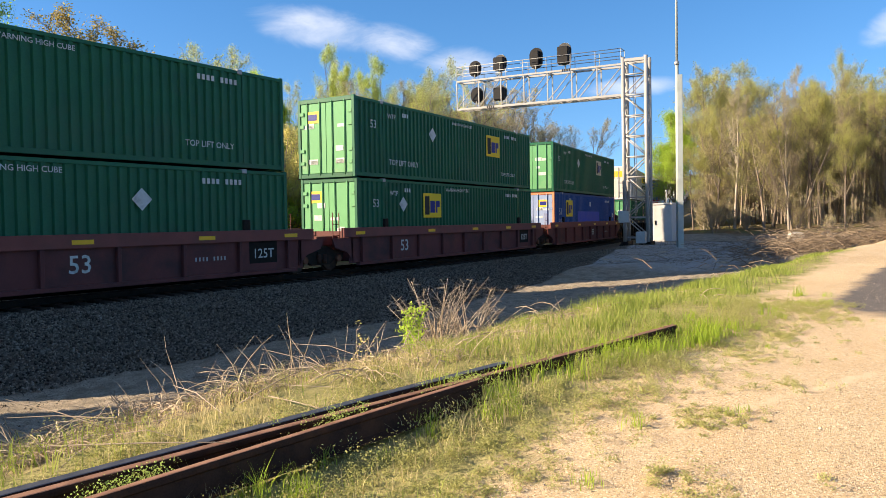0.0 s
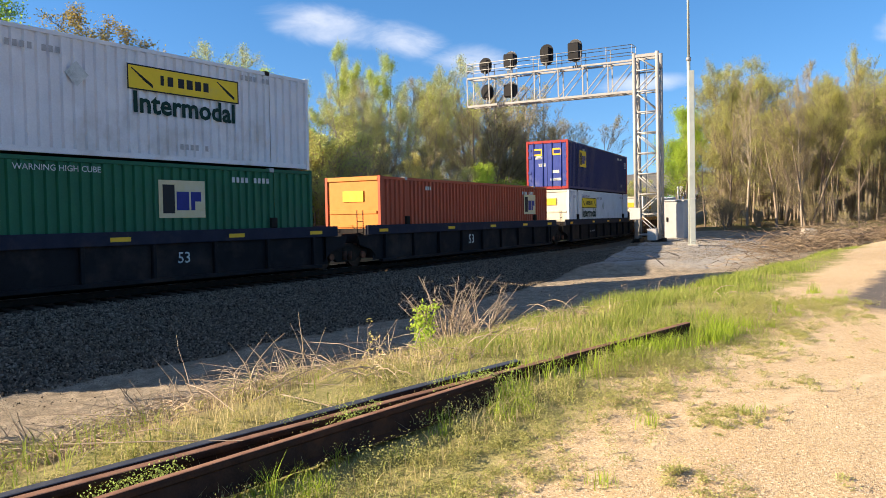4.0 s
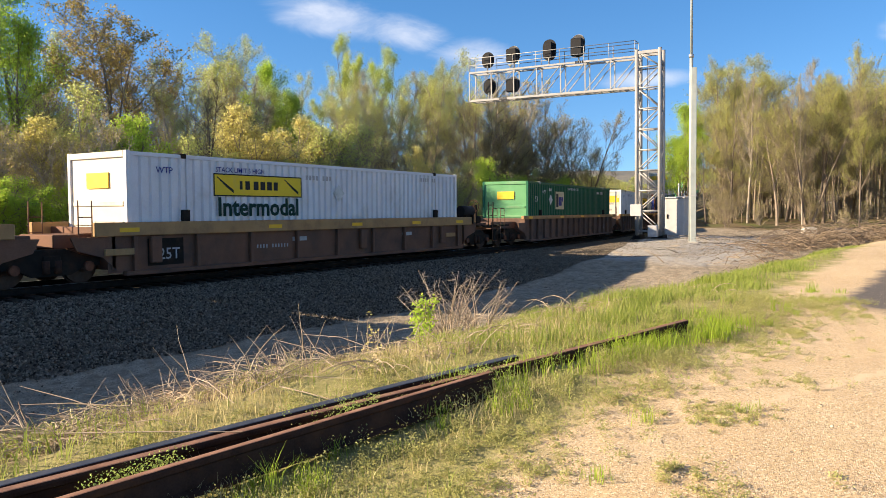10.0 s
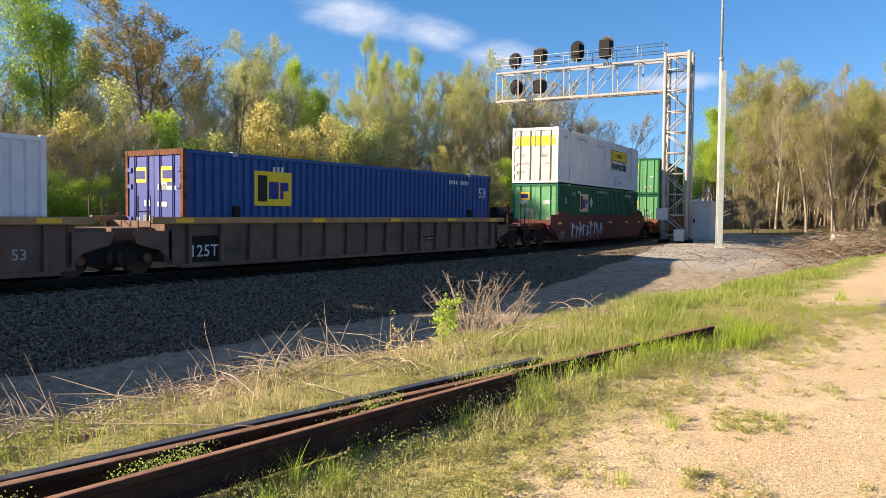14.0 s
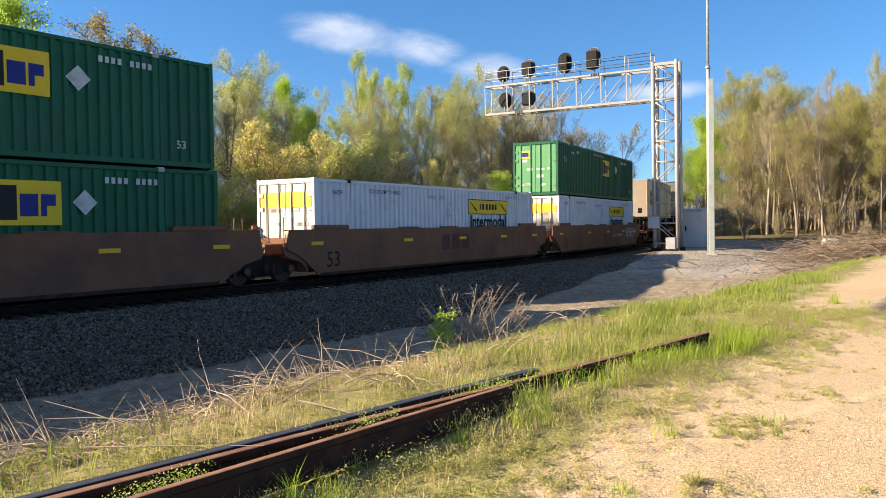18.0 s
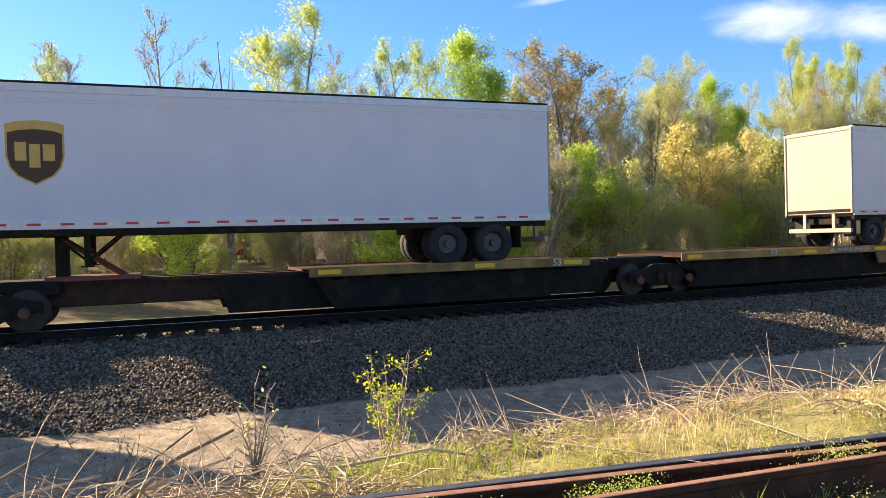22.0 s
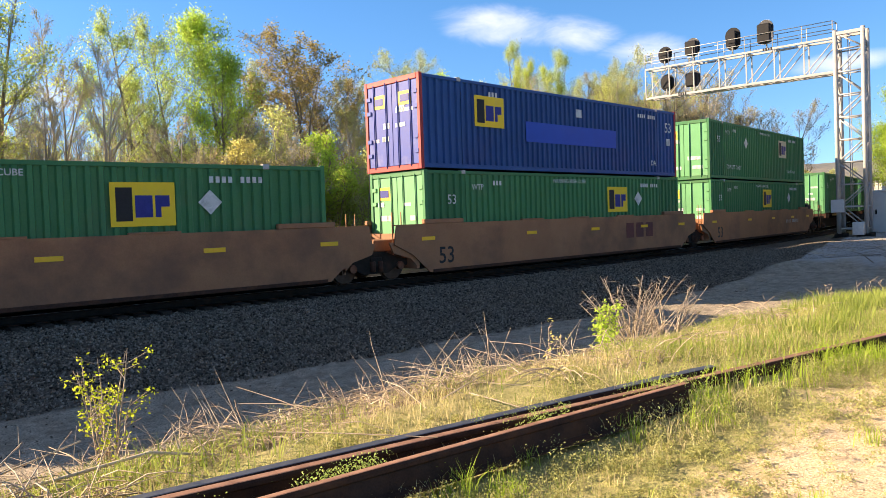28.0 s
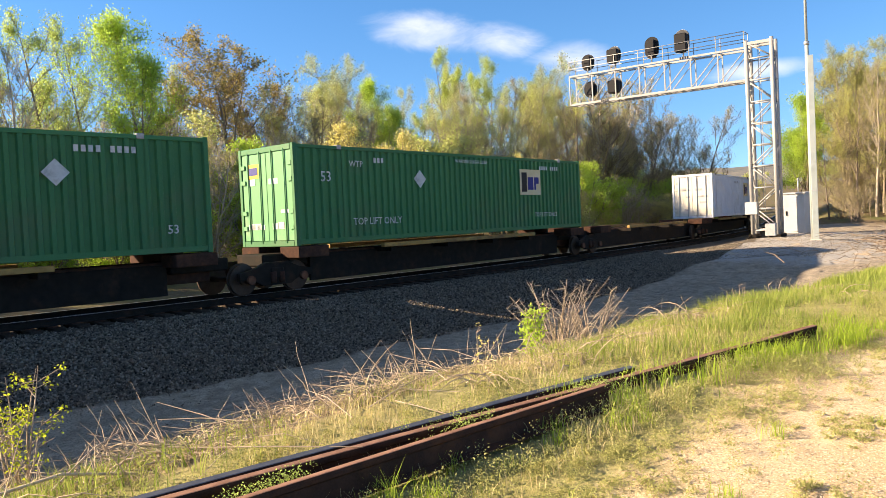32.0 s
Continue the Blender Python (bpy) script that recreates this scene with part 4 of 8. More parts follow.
def build_poles():
    z = gz(37, 12.35) - 0.1
    a = thing("mast", "slender tapered grey antenna mast standing behind a post", "mast")
    a.matrix_basis = pose(37.6, 12.45, z)
    part("lower_tube", Geo().tube((0, 0, 0), (0, 0, 9.3), 0.095, 0.085, n=12), M["post"], a)
    part("upper_tube", Geo().tube((0, 0, 9.3), (0, 0, 17.0), 0.065, 0.05, n=12), M["post"], a)
    part("clamp", Geo().tube((0, 0, 9.25), (0, 0, 9.4), 0.12, n=12), M["alu"], a)
    b = thing("square_post", "tall square grey-green steel post", "post")
    b.matrix_basis = pose(37, 12.12, z, 0, 0, 20)
    part("shaft", Geo().box(-0.13, 0.13, -0.13, 0.13, 0, 8.65, 0.012), M["post"], b)
    part("footing", Geo().box(-0.25, 0.25, -0.25, 0.25, -0.1, 0.14, 0.03), M["concrete"], b)
    part("strap", Geo().box(-0.15, 0.15, -0.15, 0.15, 2.4, 2.44, 0.003), M["alu"], b)


build_poles()


def build_hut():
    z = gz(42.5, 14.2) - 0.05
    h = thing("equipment_cabinet", "light grey metal signal equipment cabinet beside the gantry", "cabinet")
    h.matrix_basis = pose(42.8, 14.98, z, 0, 0, 8)
    part("body", Geo().box(-0.9, 0.9, -0.58, 0.58, 0.08, 2.2, 0.02), M["hut"], h)
    part("roof_cap", Geo().box(-0.96, 0.96, -0.64, 0.64, 2.2, 2.28, 0.02), M["hut"], h)
    part("plinth", Geo().box(-0.96, 0.96, -0.64, 0.64, -0.15, 0.08, 0.02), M["concrete"], h)
    d = part("door", Geo().box(-0.93, -0.905, -0.48, 0.44, 0.18, 2.1, 0.006), M["hut"], h)
    part("handle", Geo().box(-0.97, -0.93, 0.28, 0.36, 1.05, 1.3, 0.008), M["steel_dark"], d, "dark door handle")
    part("vent_pipe", Geo().tube((0.1, -0.1, 2.28), (0.1, -0.1, 2.95), 0.035, n=8), M["alu"], h)
    part("vent_hood", Geo().tube((0.1, -0.1, 2.93), (0.1, -0.1, 3.05), 0.08, 0.05, n=8), M["alu"], h)
    s = thing("small_box", "pale metal trackside box at the foot of the gantry", "box")
    s.matrix_basis = pose(38.9, 14.9, gz(38.9, 14.9), 0, 0, 8)
    part("case", Geo().box(-0.2, 0.2, -0.25, 0.25, 0.1, 0.72, 0.02), M["alu"], s)
    part("stand", Geo().box(-0.08, 0.08, -0.1, 0.1, -0.1, 0.1), M["steel_dark"], s)
    c = thing("concrete_block", "squat weathered concrete block at the edge of the wood", "block")
    c.matrix_basis = pose(44.5, 8.3, gz(44.5, 8.3) - 0.05, 3, -4, 25)
    part("block", Geo().box(-0.35, 0.35, -0.35, 0.35, 0, 0.85, 0.05), M["concrete"], c)


build_hut()

# ---------------------------------------------------------------- containers and trailers
LEN = 15.62
HIGH = 2.89


def corrugated(x0, x1, z0, z1, y, depth, pitch=0.28):
    """A trapezoid-ribbed wall in x and z at y; the ribs go in by depth."""
    g = Geo()
    n = max(1, round((x1 - x0) / pitch))
    st = (x1 - x0) / n
    prev = None
    for i in range(n):
        a = x0 + i * st
        for fx, d in ((0, 0), (0.34, 0), (0.45, 1), (0.88, 1)):
            p = (a + fx * st, y + d * depth)
            if prev:
                g.face([(prev[0], prev[1], z0), (p[0], p[1], z0), (p[0], p[1], z1), (prev[0], prev[1], z1)])
            prev = p
    g.face([(prev[0], prev[1], z0), (x1, y, z0), (x1, y, z1), (prev[0], prev[1], z1)])
    return g


def container(paint, logo=None, at_x=0.0, doors=True, end=None, end_post=None, length=LEN, texts=(), patch=False, fade="yellow", label="", plain=False, diamond=None):
    """A 53-foot container, its base at z 0, its middle at x 0; the seen side is at -y. paint: side colour; logo: kind of mark."""
    root = thing("shipping_container", label, "container", group="containers on the train")
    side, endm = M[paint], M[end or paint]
    h = length / 2
    W = 1.295
    pm = M[end_post] if end_post else side
    lift = min(6.1, h - 1.0)
    lay = []
    for a, b in ((-h + 0.12, -lift - 0.09), (-lift + 0.09, lift - 0.09), (lift + 0.09, h - 0.12)):
        lay.append((a, b))
    for sgn in (-1, 1):
        for a, b in lay:
            part("side_panel", shared(("side_panel", a, b, sgn), side, lambda: corrugated(a, b, 0.17, HIGH - 0.12, sgn * (W - 0.012), -sgn * 0.066)), side, root)
        for xx in (-lift, lift):
            part("lifting_post", shared(("lifting_post", sgn), side, lambda: Geo().box(-0.10, 0.10, sgn * W - 0.09 if sgn > 0 else -W + 0.035, W - 0.035 if sgn > 0 else -W + 0.09, 0.16, HIGH - 0.1)), side, root, at=(xx, 0, 0))
        part("top_rail", shared(("top_rail", length, sgn), side, lambda: Geo().box(-h + 0.1, h - 0.1, *sorted((sgn * W, sgn * (W - 0.07))), HIGH - 0.13, HIGH - 0.03, 0.01)), side, root)
        part("bottom_rail", shared(("bottom_rail", length, sgn), side, lambda: Geo().box(-h + 0.1, h - 0.1, *sorted((sgn * (W - 0.02), sgn * (W - 0.08))), 0.04, 0.18, 0.01)), side, root)
        for xx in (-h, h):
            part("corner_post", shared(("corner_post", sgn, xx > 0), pm, lambda: Geo().box(*sorted((0, 0.13 if xx < 0 else -0.13)), *sorted((sgn * W, sgn * (W - 0.13))), 0.0, HIGH, 0.012)), pm, root, at=(xx, 0, 0))
        for xx in (-lift, lift):
            for zz in (HIGH - 0.06,):
                part("corner_fitting", shared(("corner_fitting", paint == "white"), M["steel_dark"] if paint == "white" else M["mark_grey"], lambda: Geo().box(-0.09, 0.09, -0.09, 0.09, -0.065, 0.065, 0.012)), M["steel_dark"], root, at=(xx, sgn * (W - 0.078), zz))
    part("roof", shared(("roof", length), side, lambda: Geo().box(-h + 0.1, h - 0.1, -W + 0.07, W - 0.07, HIGH - 0.06, HIGH - 0.02)), side, root)
    part("floor", shared(("floor", length), M["steel_dark"], lambda: Geo().box(-h + 0.1, h - 0.1, -W + 0.06, W - 0.06, 0.06, 0.14)), M["steel_dark"], root)
    # the ends
    for xx, isdoor in ((-h, doors), (h, not doors)):
        sg = -1 if xx < 0 else 1
        for zz in (0.08, HIGH - 0.09):
            part("end_rail", shared(("end_rail", sg, zz > 1), pm if isdoor else endm, lambda: Geo().box(*sorted((0, -sg * 0.1)), -W + 0.13, W - 0.13, -0.08, 0.08, 0.01)), endm, root, at=(xx, 0, zz))
        if isdoor:
            for sy in (-1, 1):
                d = part("door", shared(("door", sg, sy), endm, lambda: Geo().box(*sorted((-sg * 0.03, -sg * 0.08)), *sorted((sy * 0.008, sy * (W - 0.135))), 0.17, HIGH - 0.18, 0.008)), endm, root, at=(xx, 0, 0))
                for k, yy in enumerate((0.28, 0.85)):
                    part("lock_rod", shared(("lock_rod", sg), M["mark_grey"] if paint == "white" else endm, lambda: Geo().tube((sg * 0.0, 0, 0.1), (sg * 0.0, 0, HIGH - 0.12), 0.02, n=6)), endm, d, at=(0, sy * yy, 0))
                for zz in (0.55, 1.0, 1.9, 2.35):
                    part("hinge", shared(("hinge", sg), endm, lambda: Geo().box(*sorted((-sg * 0.02, sg * 0.012)), -0.09, 0.09, -0.06, 0.06)), endm, d, at=(0, sy * (W - 0.2), zz))
                r = random.Random(f"{paint}{at_x}{sy}")
                for i in range(4):
                    yy, zz = r.uniform(0.25, 0.8), r.choice((0.5, 0.95, 1.35, 1.8))
                    ww, hh = r.uniform(0.12, 0.24), r.uniform(0.1, 0.2)
                    part("label_plate", Geo().box(*sorted((-sg * (0.026 - 0.001 * i), -sg * 0.022)), sy * yy - ww, sy * yy + ww, zz, zz + hh), M["mark" if paint != "white" else "mark_grey"], d, "pale sticker with unreadable writing")
                lm = "door_yellow"
                if logo == "bars" and paint in ("green", "green_faded", "blue", "navy") and (sy > 0 or paint in ("blue", "navy")):
                    g = Geo().box(*sorted((-sg * 0.020, -sg * 0.016)), sy * 0.6 - 0.28, sy * 0.6 + 0.28, 2.0, 2.42)
                    e = part("logo_panel", g, M[lm], d, "small yellow logo panel")
                    part("logo_mark", Geo().box(*sorted((-sg * 0.012, -sg * 0.008)), sy * 0.6 - 0.2, sy * 0.6 + 0.2, 2.1, 2.32), M["ink_blue"], e)
                if logo == "band":
                    g = Geo().box(*sorted((-sg * 0.020, -sg * 0.016)), *sorted((sy * 0.02, sy * (W - 0.16))), 1.95, 2.45)
                    part("logo_band", g, M["door_yellow"], d, "yellow logo band across the doors")
        else:
            e = part("end_wall", shared(("end_wall", sg, paint == "white"), endm, lambda: Geo().box(*sorted((-sg * 0.05, -sg * 0.09)), -W + 0.12, W - 0.12, 0.15, HIGH - 0.16)), endm, root, at=(xx, 0, 0))
            for zz in (0.55, 1.05, 1.55):
                part("end_rib", shared(("end_rib", sg), endm, lambda: Geo().box(*sorted((-sg * 0.05, -sg * 0.015)), -W + 0.2, W - 0.2, -0.06, 0.06, 0.012)), endm, e, at=(0, 0, zz))
            if xx < 0 and logo:
                part("logo_panel", Geo().box(-sg * 0.012, -sg * 0.046, -0.5, 0.45, 1.95, 2.35), M["door_yellow"], e, "yellow logo panel on the end wall")
    # marks on both sides, read from outside
    for sgn in (-1, 1):
        turn = Matrix.Identity(4) if sgn < 0 else Matrix.Rotation(math.pi, 4, "Z")
        y = -W - 0.004

        def flat(name, x0, x1, z0, z1, mat, lab="", lift_y=0.0, parent=None):
            return part(name, Geo().box(x0, x1, y - lift_y - 0.003, y - lift_y, z0, z1), M[mat], parent or root, lab, at=turn)

        x = at_x - h if sgn < 0 else h - at_x - 1.45
        if logo == "bars":
            p = flat("logo_panel", x, x + 1.45, 1.42, 2.42, fade, "square logo panel with bold dark shapes")
            # bold dark blocks in place of the mark
            for a, b, c, d, mm in ((0.12, 0.48, 0.12, 0.88, "ink"), (0.54, 0.93, 0.20, 0.70, "ink_blue"), (0.99, 1.12, 0.20, 0.70, "ink_blue"), (1.12, 1.32, 0.44, 0.70, "ink_blue")):
                ob = part("logo_mark", Geo().box(x + a, x + b, y - 0.008, y - 0.0045, 1.42 + c, 1.42 + d), M[mm], p)
        elif logo == "band":
            p = flat("logo_panel", x, x + 3.5, 1.78, 2.42, "yellow", "yellow logo band with a dark border and bold dark shapes")
            for a, b, c, d in ((0, 3.5, 0, 0.035), (0, 3.5, 0.605, 0.64), (0, 0.035, 0.035, 0.605), (3.465, 3.5, 0.035, 0.605)):
                part("logo_mark", Geo().box(x + a, x + b, y - 0.008, y - 0.0045, 1.78 + c, 1.78 + d), M["ink"], p)
            for a, w in ((0.95, 0.10), (1.16, 0.17), (1.48, 0.19), (1.75, 0.19), (2.02, 0.19), (2.29, 0.17)):
                part("logo_mark", Geo().box(x + a, x + a + w, y - 0.008, y - 0.0045, 1.78 + 0.20, 1.78 + 0.45), M["ink"], p)
            for a, sl in ((0.12, 0.05), (2.75, 0.05)):
                g = Geo()
                for i in range(4):
                    g.face([(x + a + 0.1 * i, y - 0.006, 2.30 - 0.08 * i), (x + a + 0.6, y - 0.006, 1.93 - 0.02 * i), (x + a + 0.6, y - 0.006, 1.96 - 0.02 * i), (x + a + 0.1 * i, y - 0.006, 2.34 - 0.08 * i)])
                part("logo_mark", g, M["ink"], p)
            part("lettering", words("Intermodal", M["ink_green"], 0.735), M["ink_green"], root, "bold dark green lettering", at=turn @ Matrix.Translation((x + 1.75, y - 0.004, 1.45)))
        if sgn > 0:
            continue
        if patch:
            flat("paint_patch", x + 2.6, x + 8.3, 1.05, 1.75, "blue_patch", "fresh patch of brighter blue paint")
            flat("label_plate", -h + 8.0, -h + 8.36, 2.10, 2.40, "mark", "pale square sticker")
            flat("label_plate", -h + 14.75, -h + 15.05, 1.35, 1.65, "mark", "pale square sticker")
        for txt, rx, rz, size in texts:
            part("lettering", words(txt, M["mark" if paint != "white" else "ink_blue"], size), M["mark"], root, at=Matrix.Translation((rx - h, y - 0.004, rz)))
        if diamond is not None:
            part("placard", Geo().box(-0.21, 0.21, -0.0015, 0.0015, -0.21, 0.21), M["mark"], root, "white diamond-shaped placard", at=Matrix.Translation((diamond - h, y - 0.005, 1.95)) @ Matrix.Rotation(math.pi / 4, 4, "Y"))
        # code lines that cannot be read
        g = Geo()
        r = random.Random(f"{paint}{at_x}{length}")
        for x0, z0, n in (((12.4, 2.42, 9), (6.6, 2.46, 0), (3.1, 2.42, 3)) if paint != "white" else ((6.4, 2.35, 8), (12.9, 2.5, 7), (10.8, 0.35, 6))):
            if x0 > length - 2:
                continue
            for i in range(n):
                if i == 4:
                    continue
                g.box(x0 - h + 0.16 * i, x0 - h + 0.16 * i + 0.10, y - 0.003, y, z0, z0 + 0.15)
        if g.v:
            tagged(part("code_marking", g, M["mark" if paint != "white" else "mark_grey"], root, "row of unreadable code marks"), kind="stuff")
    return root


def trailer(length, base, top, nose_left, kind, label, axles, white_rim=False):
    """A road trailer, its deck-borne wheels at the end away from the nose. Local z is height over the rail."""
    root = thing("road_trailer", label, "trailer", group="road trailers on the train")
    h, W = length / 2, 1.285
    sd = M["trailer"]
    body = part("box_body", Geo().box(-h, h, -W, W, base, top - 0.06, 0.02), sd, root)
    part("roof", Geo().box(-h + 0.02, h - 0.02, -W + 0.01, W - 0.01, top - 0.06, top, 0.02), M["alu"], root, "dull aluminium roof sheet")
    for sg in (-1, 1):
        part("roof_edge", Geo().box(-h, h, *sorted((sg * (W - 0.01), sg * (W + 0.02))), top - 0.02, top + 0.03, 0.004), M["steel_dark"], root, "dark worn roof edge")
    for sg in (-1, 1):
        part("top_rail", Geo().box(-h - 0.004, h + 0.004, *sorted((sg * W, sg * (W + 0.018))), top - 0.18, top - 0.02), M["alu"], body)
        part("seam", Geo().box(-h, h, *sorted((sg * W, sg * (W + 0.006))), top - 0.40, top - 0.385), M["mark"], body)
        part("seam", Geo().box(-h, h, *sorted((sg * W, sg * (W + 0.006))), top - 0.33, top - 0.32), M["mark"], body)
        part("bottom_rail", Geo().box(-h - 0.004, h + 0.004, *sorted((sg * W, sg * (W + 0.022))), base - 0.06, base + 0.11), M["alu"], body)
        i = 0
        x = -h + 0.3
        while x < h - 0.5:
            part("reflector", shared(("reflector", sg), M["reflector_red"], lambda: Geo().box(0, 0.26, *sorted((sg * (W + 0.022), sg * (W + 0.026))), -0.025, 0.025)), M["reflector_red"], body, at=(x, 0, base + 0.04))
            x += 0.62
        part("skirt", Geo().box(-h + 0.1, h - 0.1, *sorted((sg * (W - 0.05), sg * (W - 0.15))), base - 0.2, base - 0.06), M["steel_dark"], root)
    tail = 1 if nose_left else -1
    # end that faces forward
    for xx, is_tail in ((-h, not nose_left), (h, nose_left)):
        sg = -1 if xx < 0 else 1
        e = part("end_wall", Geo().box(*sorted((xx, xx + sg * 0.02)), -W + 0.06, W - 0.06, base + 0.02, top - 0.12), M["trailer_end"], root, "sun-yellowed end wall")
        part("end_frame", Geo().box(*sorted((xx, xx + sg * 0.05)), -W, -W + 0.07, base, top - 0.04, 0.01), M["trailer_end"], e)
        part("end_frame", Geo().box(*sorted((xx, xx + sg * 0.05)), W - 0.07, W, base, top - 0.04, 0.01), M["trailer_end"], e)
        part("end_frame", Geo().box(*sorted((xx, xx + sg * 0.05)), -W + 0.07, W - 0.07, top - 0.14, top - 0.04, 0.01), M["trailer_end"], e)
        if is_tail:
            g = Geo().box(xx + sg * 0.02 if sg > 0 else xx - 0.03, xx + 0.03 if sg > 0 else xx - 0.02, -W + 0.1, W - 0.1, base + 0.02, base + 0.18)
            part("bumper", Geo().box(*sorted((xx, xx - sg * 0.1)), -W + 0.1, W - 0.1, base - 0.62, base - 0.48, 0.01), M["trailer_end"], e)
            for yy in (-0.55, 0.55):
                part("bumper_post", Geo().box(*sorted((xx, xx - sg * 0.08)), yy - 0.05, yy + 0.05, base - 0.5, base), M["trailer_end"], e)
            part("tail_plate", Geo().box(*sorted((xx + sg * 0.03, xx + sg * 0.034)), -W + 0.1, W - 0.1, base + 0.05, base + 0.15), M["steel_dark"], e)
        else:
            for yy in (-0.7, 0.6):
                part("label_plate", Geo().box(*sorted((xx + sg * 0.021, xx + sg * 0.026)), yy - 0.16, yy + 0.16, base + 0.3, base + 0.7), M["steel_dark"], e)
    # running gear
    ax = h - (1.15 if axles == 1 else 2.2)
    for k in range(axles):
        x = tail * (ax - k * 0) + (0 if axles == 1 else (k - 0.5) * 1.25 * tail * -1) - (0 if axles == 1 else 0)
        z = base - 0.60
        a = part("axle", Geo().tube((x, -1.1, z), (x, 1.1, z), 0.07, n=8), M["steel_dark"], root)
        for sg in (-1, 1):
            for yy in (1.10, 0.76):
                t = part("tyre", shared(("tyre", sg), M["tyre"], lambda: tyre_geo()), M["tyre"], a, at=(x, sg * yy, z))
            part("rim", shared(("rim", sg, white_rim), M["rim_white" if white_rim else "rim"], lambda: rim_geo(sg)), M["rim"], a, at=(x, sg * 1.10, z))
            part("mud_flap", shared(("mud_flap", 1), M["tyre"], lambda: Geo().box(-0.012, 0.012, -0.3, 0.3, -0.45, 0.2)), M["tyre"], a, at=(x + tail * 0.75, sg * 0.93, z + 0.3)) if k == 0 else None
    part("slider_frame", Geo().box(*sorted((tail * (ax - 1.4), tail * (ax + 0.9))), -0.6, 0.6, base - 0.35, base - 0.1, 0.02), M["steel_dark"], root)
    # landing legs
    lx = -tail * (h - 2.6)
    for sg in (-1, 1):
        leg = part("landing_leg", Geo().box(lx - 0.06, lx + 0.06, sg * 0.75 - 0.06, sg * 0.75 + 0.06, base - 0.85, base - 0.05, 0.01), M["steel_dark"], root)
        part("foot", Geo().box(lx - 0.13, lx + 0.13, sg * 0.75 - 0.13, sg * 0.75 + 0.13, base - 0.88, base - 0.85), M["steel_dark"], leg)
        part("leg_brace", Geo().tube((lx, sg * 0.75, base - 0.75), (lx + 0.75, sg * 0.7, base - 0.1), 0.03, n=5), M["steel_dark"], leg)
        part("leg_brace", Geo().tube((lx, sg * 0.75, base - 0.75), (lx - 0.75, sg * 0.7, base - 0.1), 0.03, n=5), M["steel_dark"], leg)
    part("cross_bar", Geo().tube((lx, -0.75, base - 0.5), (lx, 0.75, base - 0.5), 0.03, n=5), M["steel_dark"], root)
    part("coupler_plate", Geo().box(*sorted((-tail * (h - 1.8), -tail * h)), -0.7, 0.7, base - 0.14, base - 0.06), M["steel_dark"], root)
    if kind:
        lx = kind - h
        for sg in (-1, 1):
            x = lx if sg < 0 else -lx - 1.08
            y = sg * (W + 0.004)
            outline = [(0, 1.24), (0.20, 1.30), (0.54, 1.33), (0.88, 1.30), (1.08, 1.24), (1.08, 0.58), (1.02, 0.36), (0.88, 0.18), (0.54, 0), (0.20, 0.18), (0.06, 0.36), (0, 0.58)]
            zb = 3.05
            g = Geo()
            pts = [(x + a, y, zb + b) for a, b in outline]
            g.face(pts if sg > 0 else pts[::-1])
            s = part("shield", g, M["gold_logo"], body, "brown and gold shield-shaped logo")
            g = Geo()
            pts = [(x + 0.54 + (a - 0.54) * 0.93, y + sg * 0.003, zb + 0.62 + (b - 0.62) * 0.94 - (0.14 if b > 1.2 else 0)) for a, b in outline]
            g.face(pts if sg > 0 else pts[::-1])
            part("shield_field", g, M["brown_logo"], s)
            g = Geo()
            for a, b, c, d in ((0.17, 0.38, 0.50, 0.88), (0.43, 0.63, 0.36, 0.84), (0.68, 0.90, 0.50, 0.84)):
                g.box(x + a, x + b, y + sg * 0.005 - 0.001, y + sg * 0.005 + 0.001, zb + c, zb + d)
            part("logo_mark", g, M["gold_logo"], s)
    return root


def tyre_geo():
    g = Geo()
    prof = [(0.29, -0.13), (0.47, -0.145), (0.51, -0.11), (0.52, 0), (0.51, 0.11), (0.47, 0.145), (0.29, 0.13)]
    n = 20
    k = len(g.v)
    for i in range(n):
        a = 2 * math.pi * i / n
        g.v += [(r * math.cos(a), y, r * math.sin(a)) for r, y in prof]
    m = len(prof)
    for i in range(n):
        for j in range(m - 1):
            g.f.append((k + i * m + j, k + i * m + j + 1, k + ((i + 1) % n) * m + j + 1, k + ((i + 1) % n) * m + j))
            g.smooth.append(True)
    return g


def rim_geo(sg):
    g = Geo()
    g.tube((0, sg * 0.10, 0), (0, -sg * 0.05, 0), 0.29, 0.22, n=16, caps=False)
    g.tube((0, sg * 0.02, 0), (0, sg * 0.03, 0), 0.24, n=16)
    g.tube((0, sg * 0.02, 0), (0, sg * 0.13, 0), 0.09, n=10)
    return g


# ---------------------------------------------------------------- rail cars


def wheel_geo():
    g = Geo()
    g.tube((0, -0.06, 0), (0, 0.06, 0), 0.42, n=20)
    g.tube((0, 0.04, 0), (0, 0.07, 0), 0.455, n=20)
    g.tube((0, -0.09, 0), (0, -0.05, 0), 0.14, n=10)
    return g


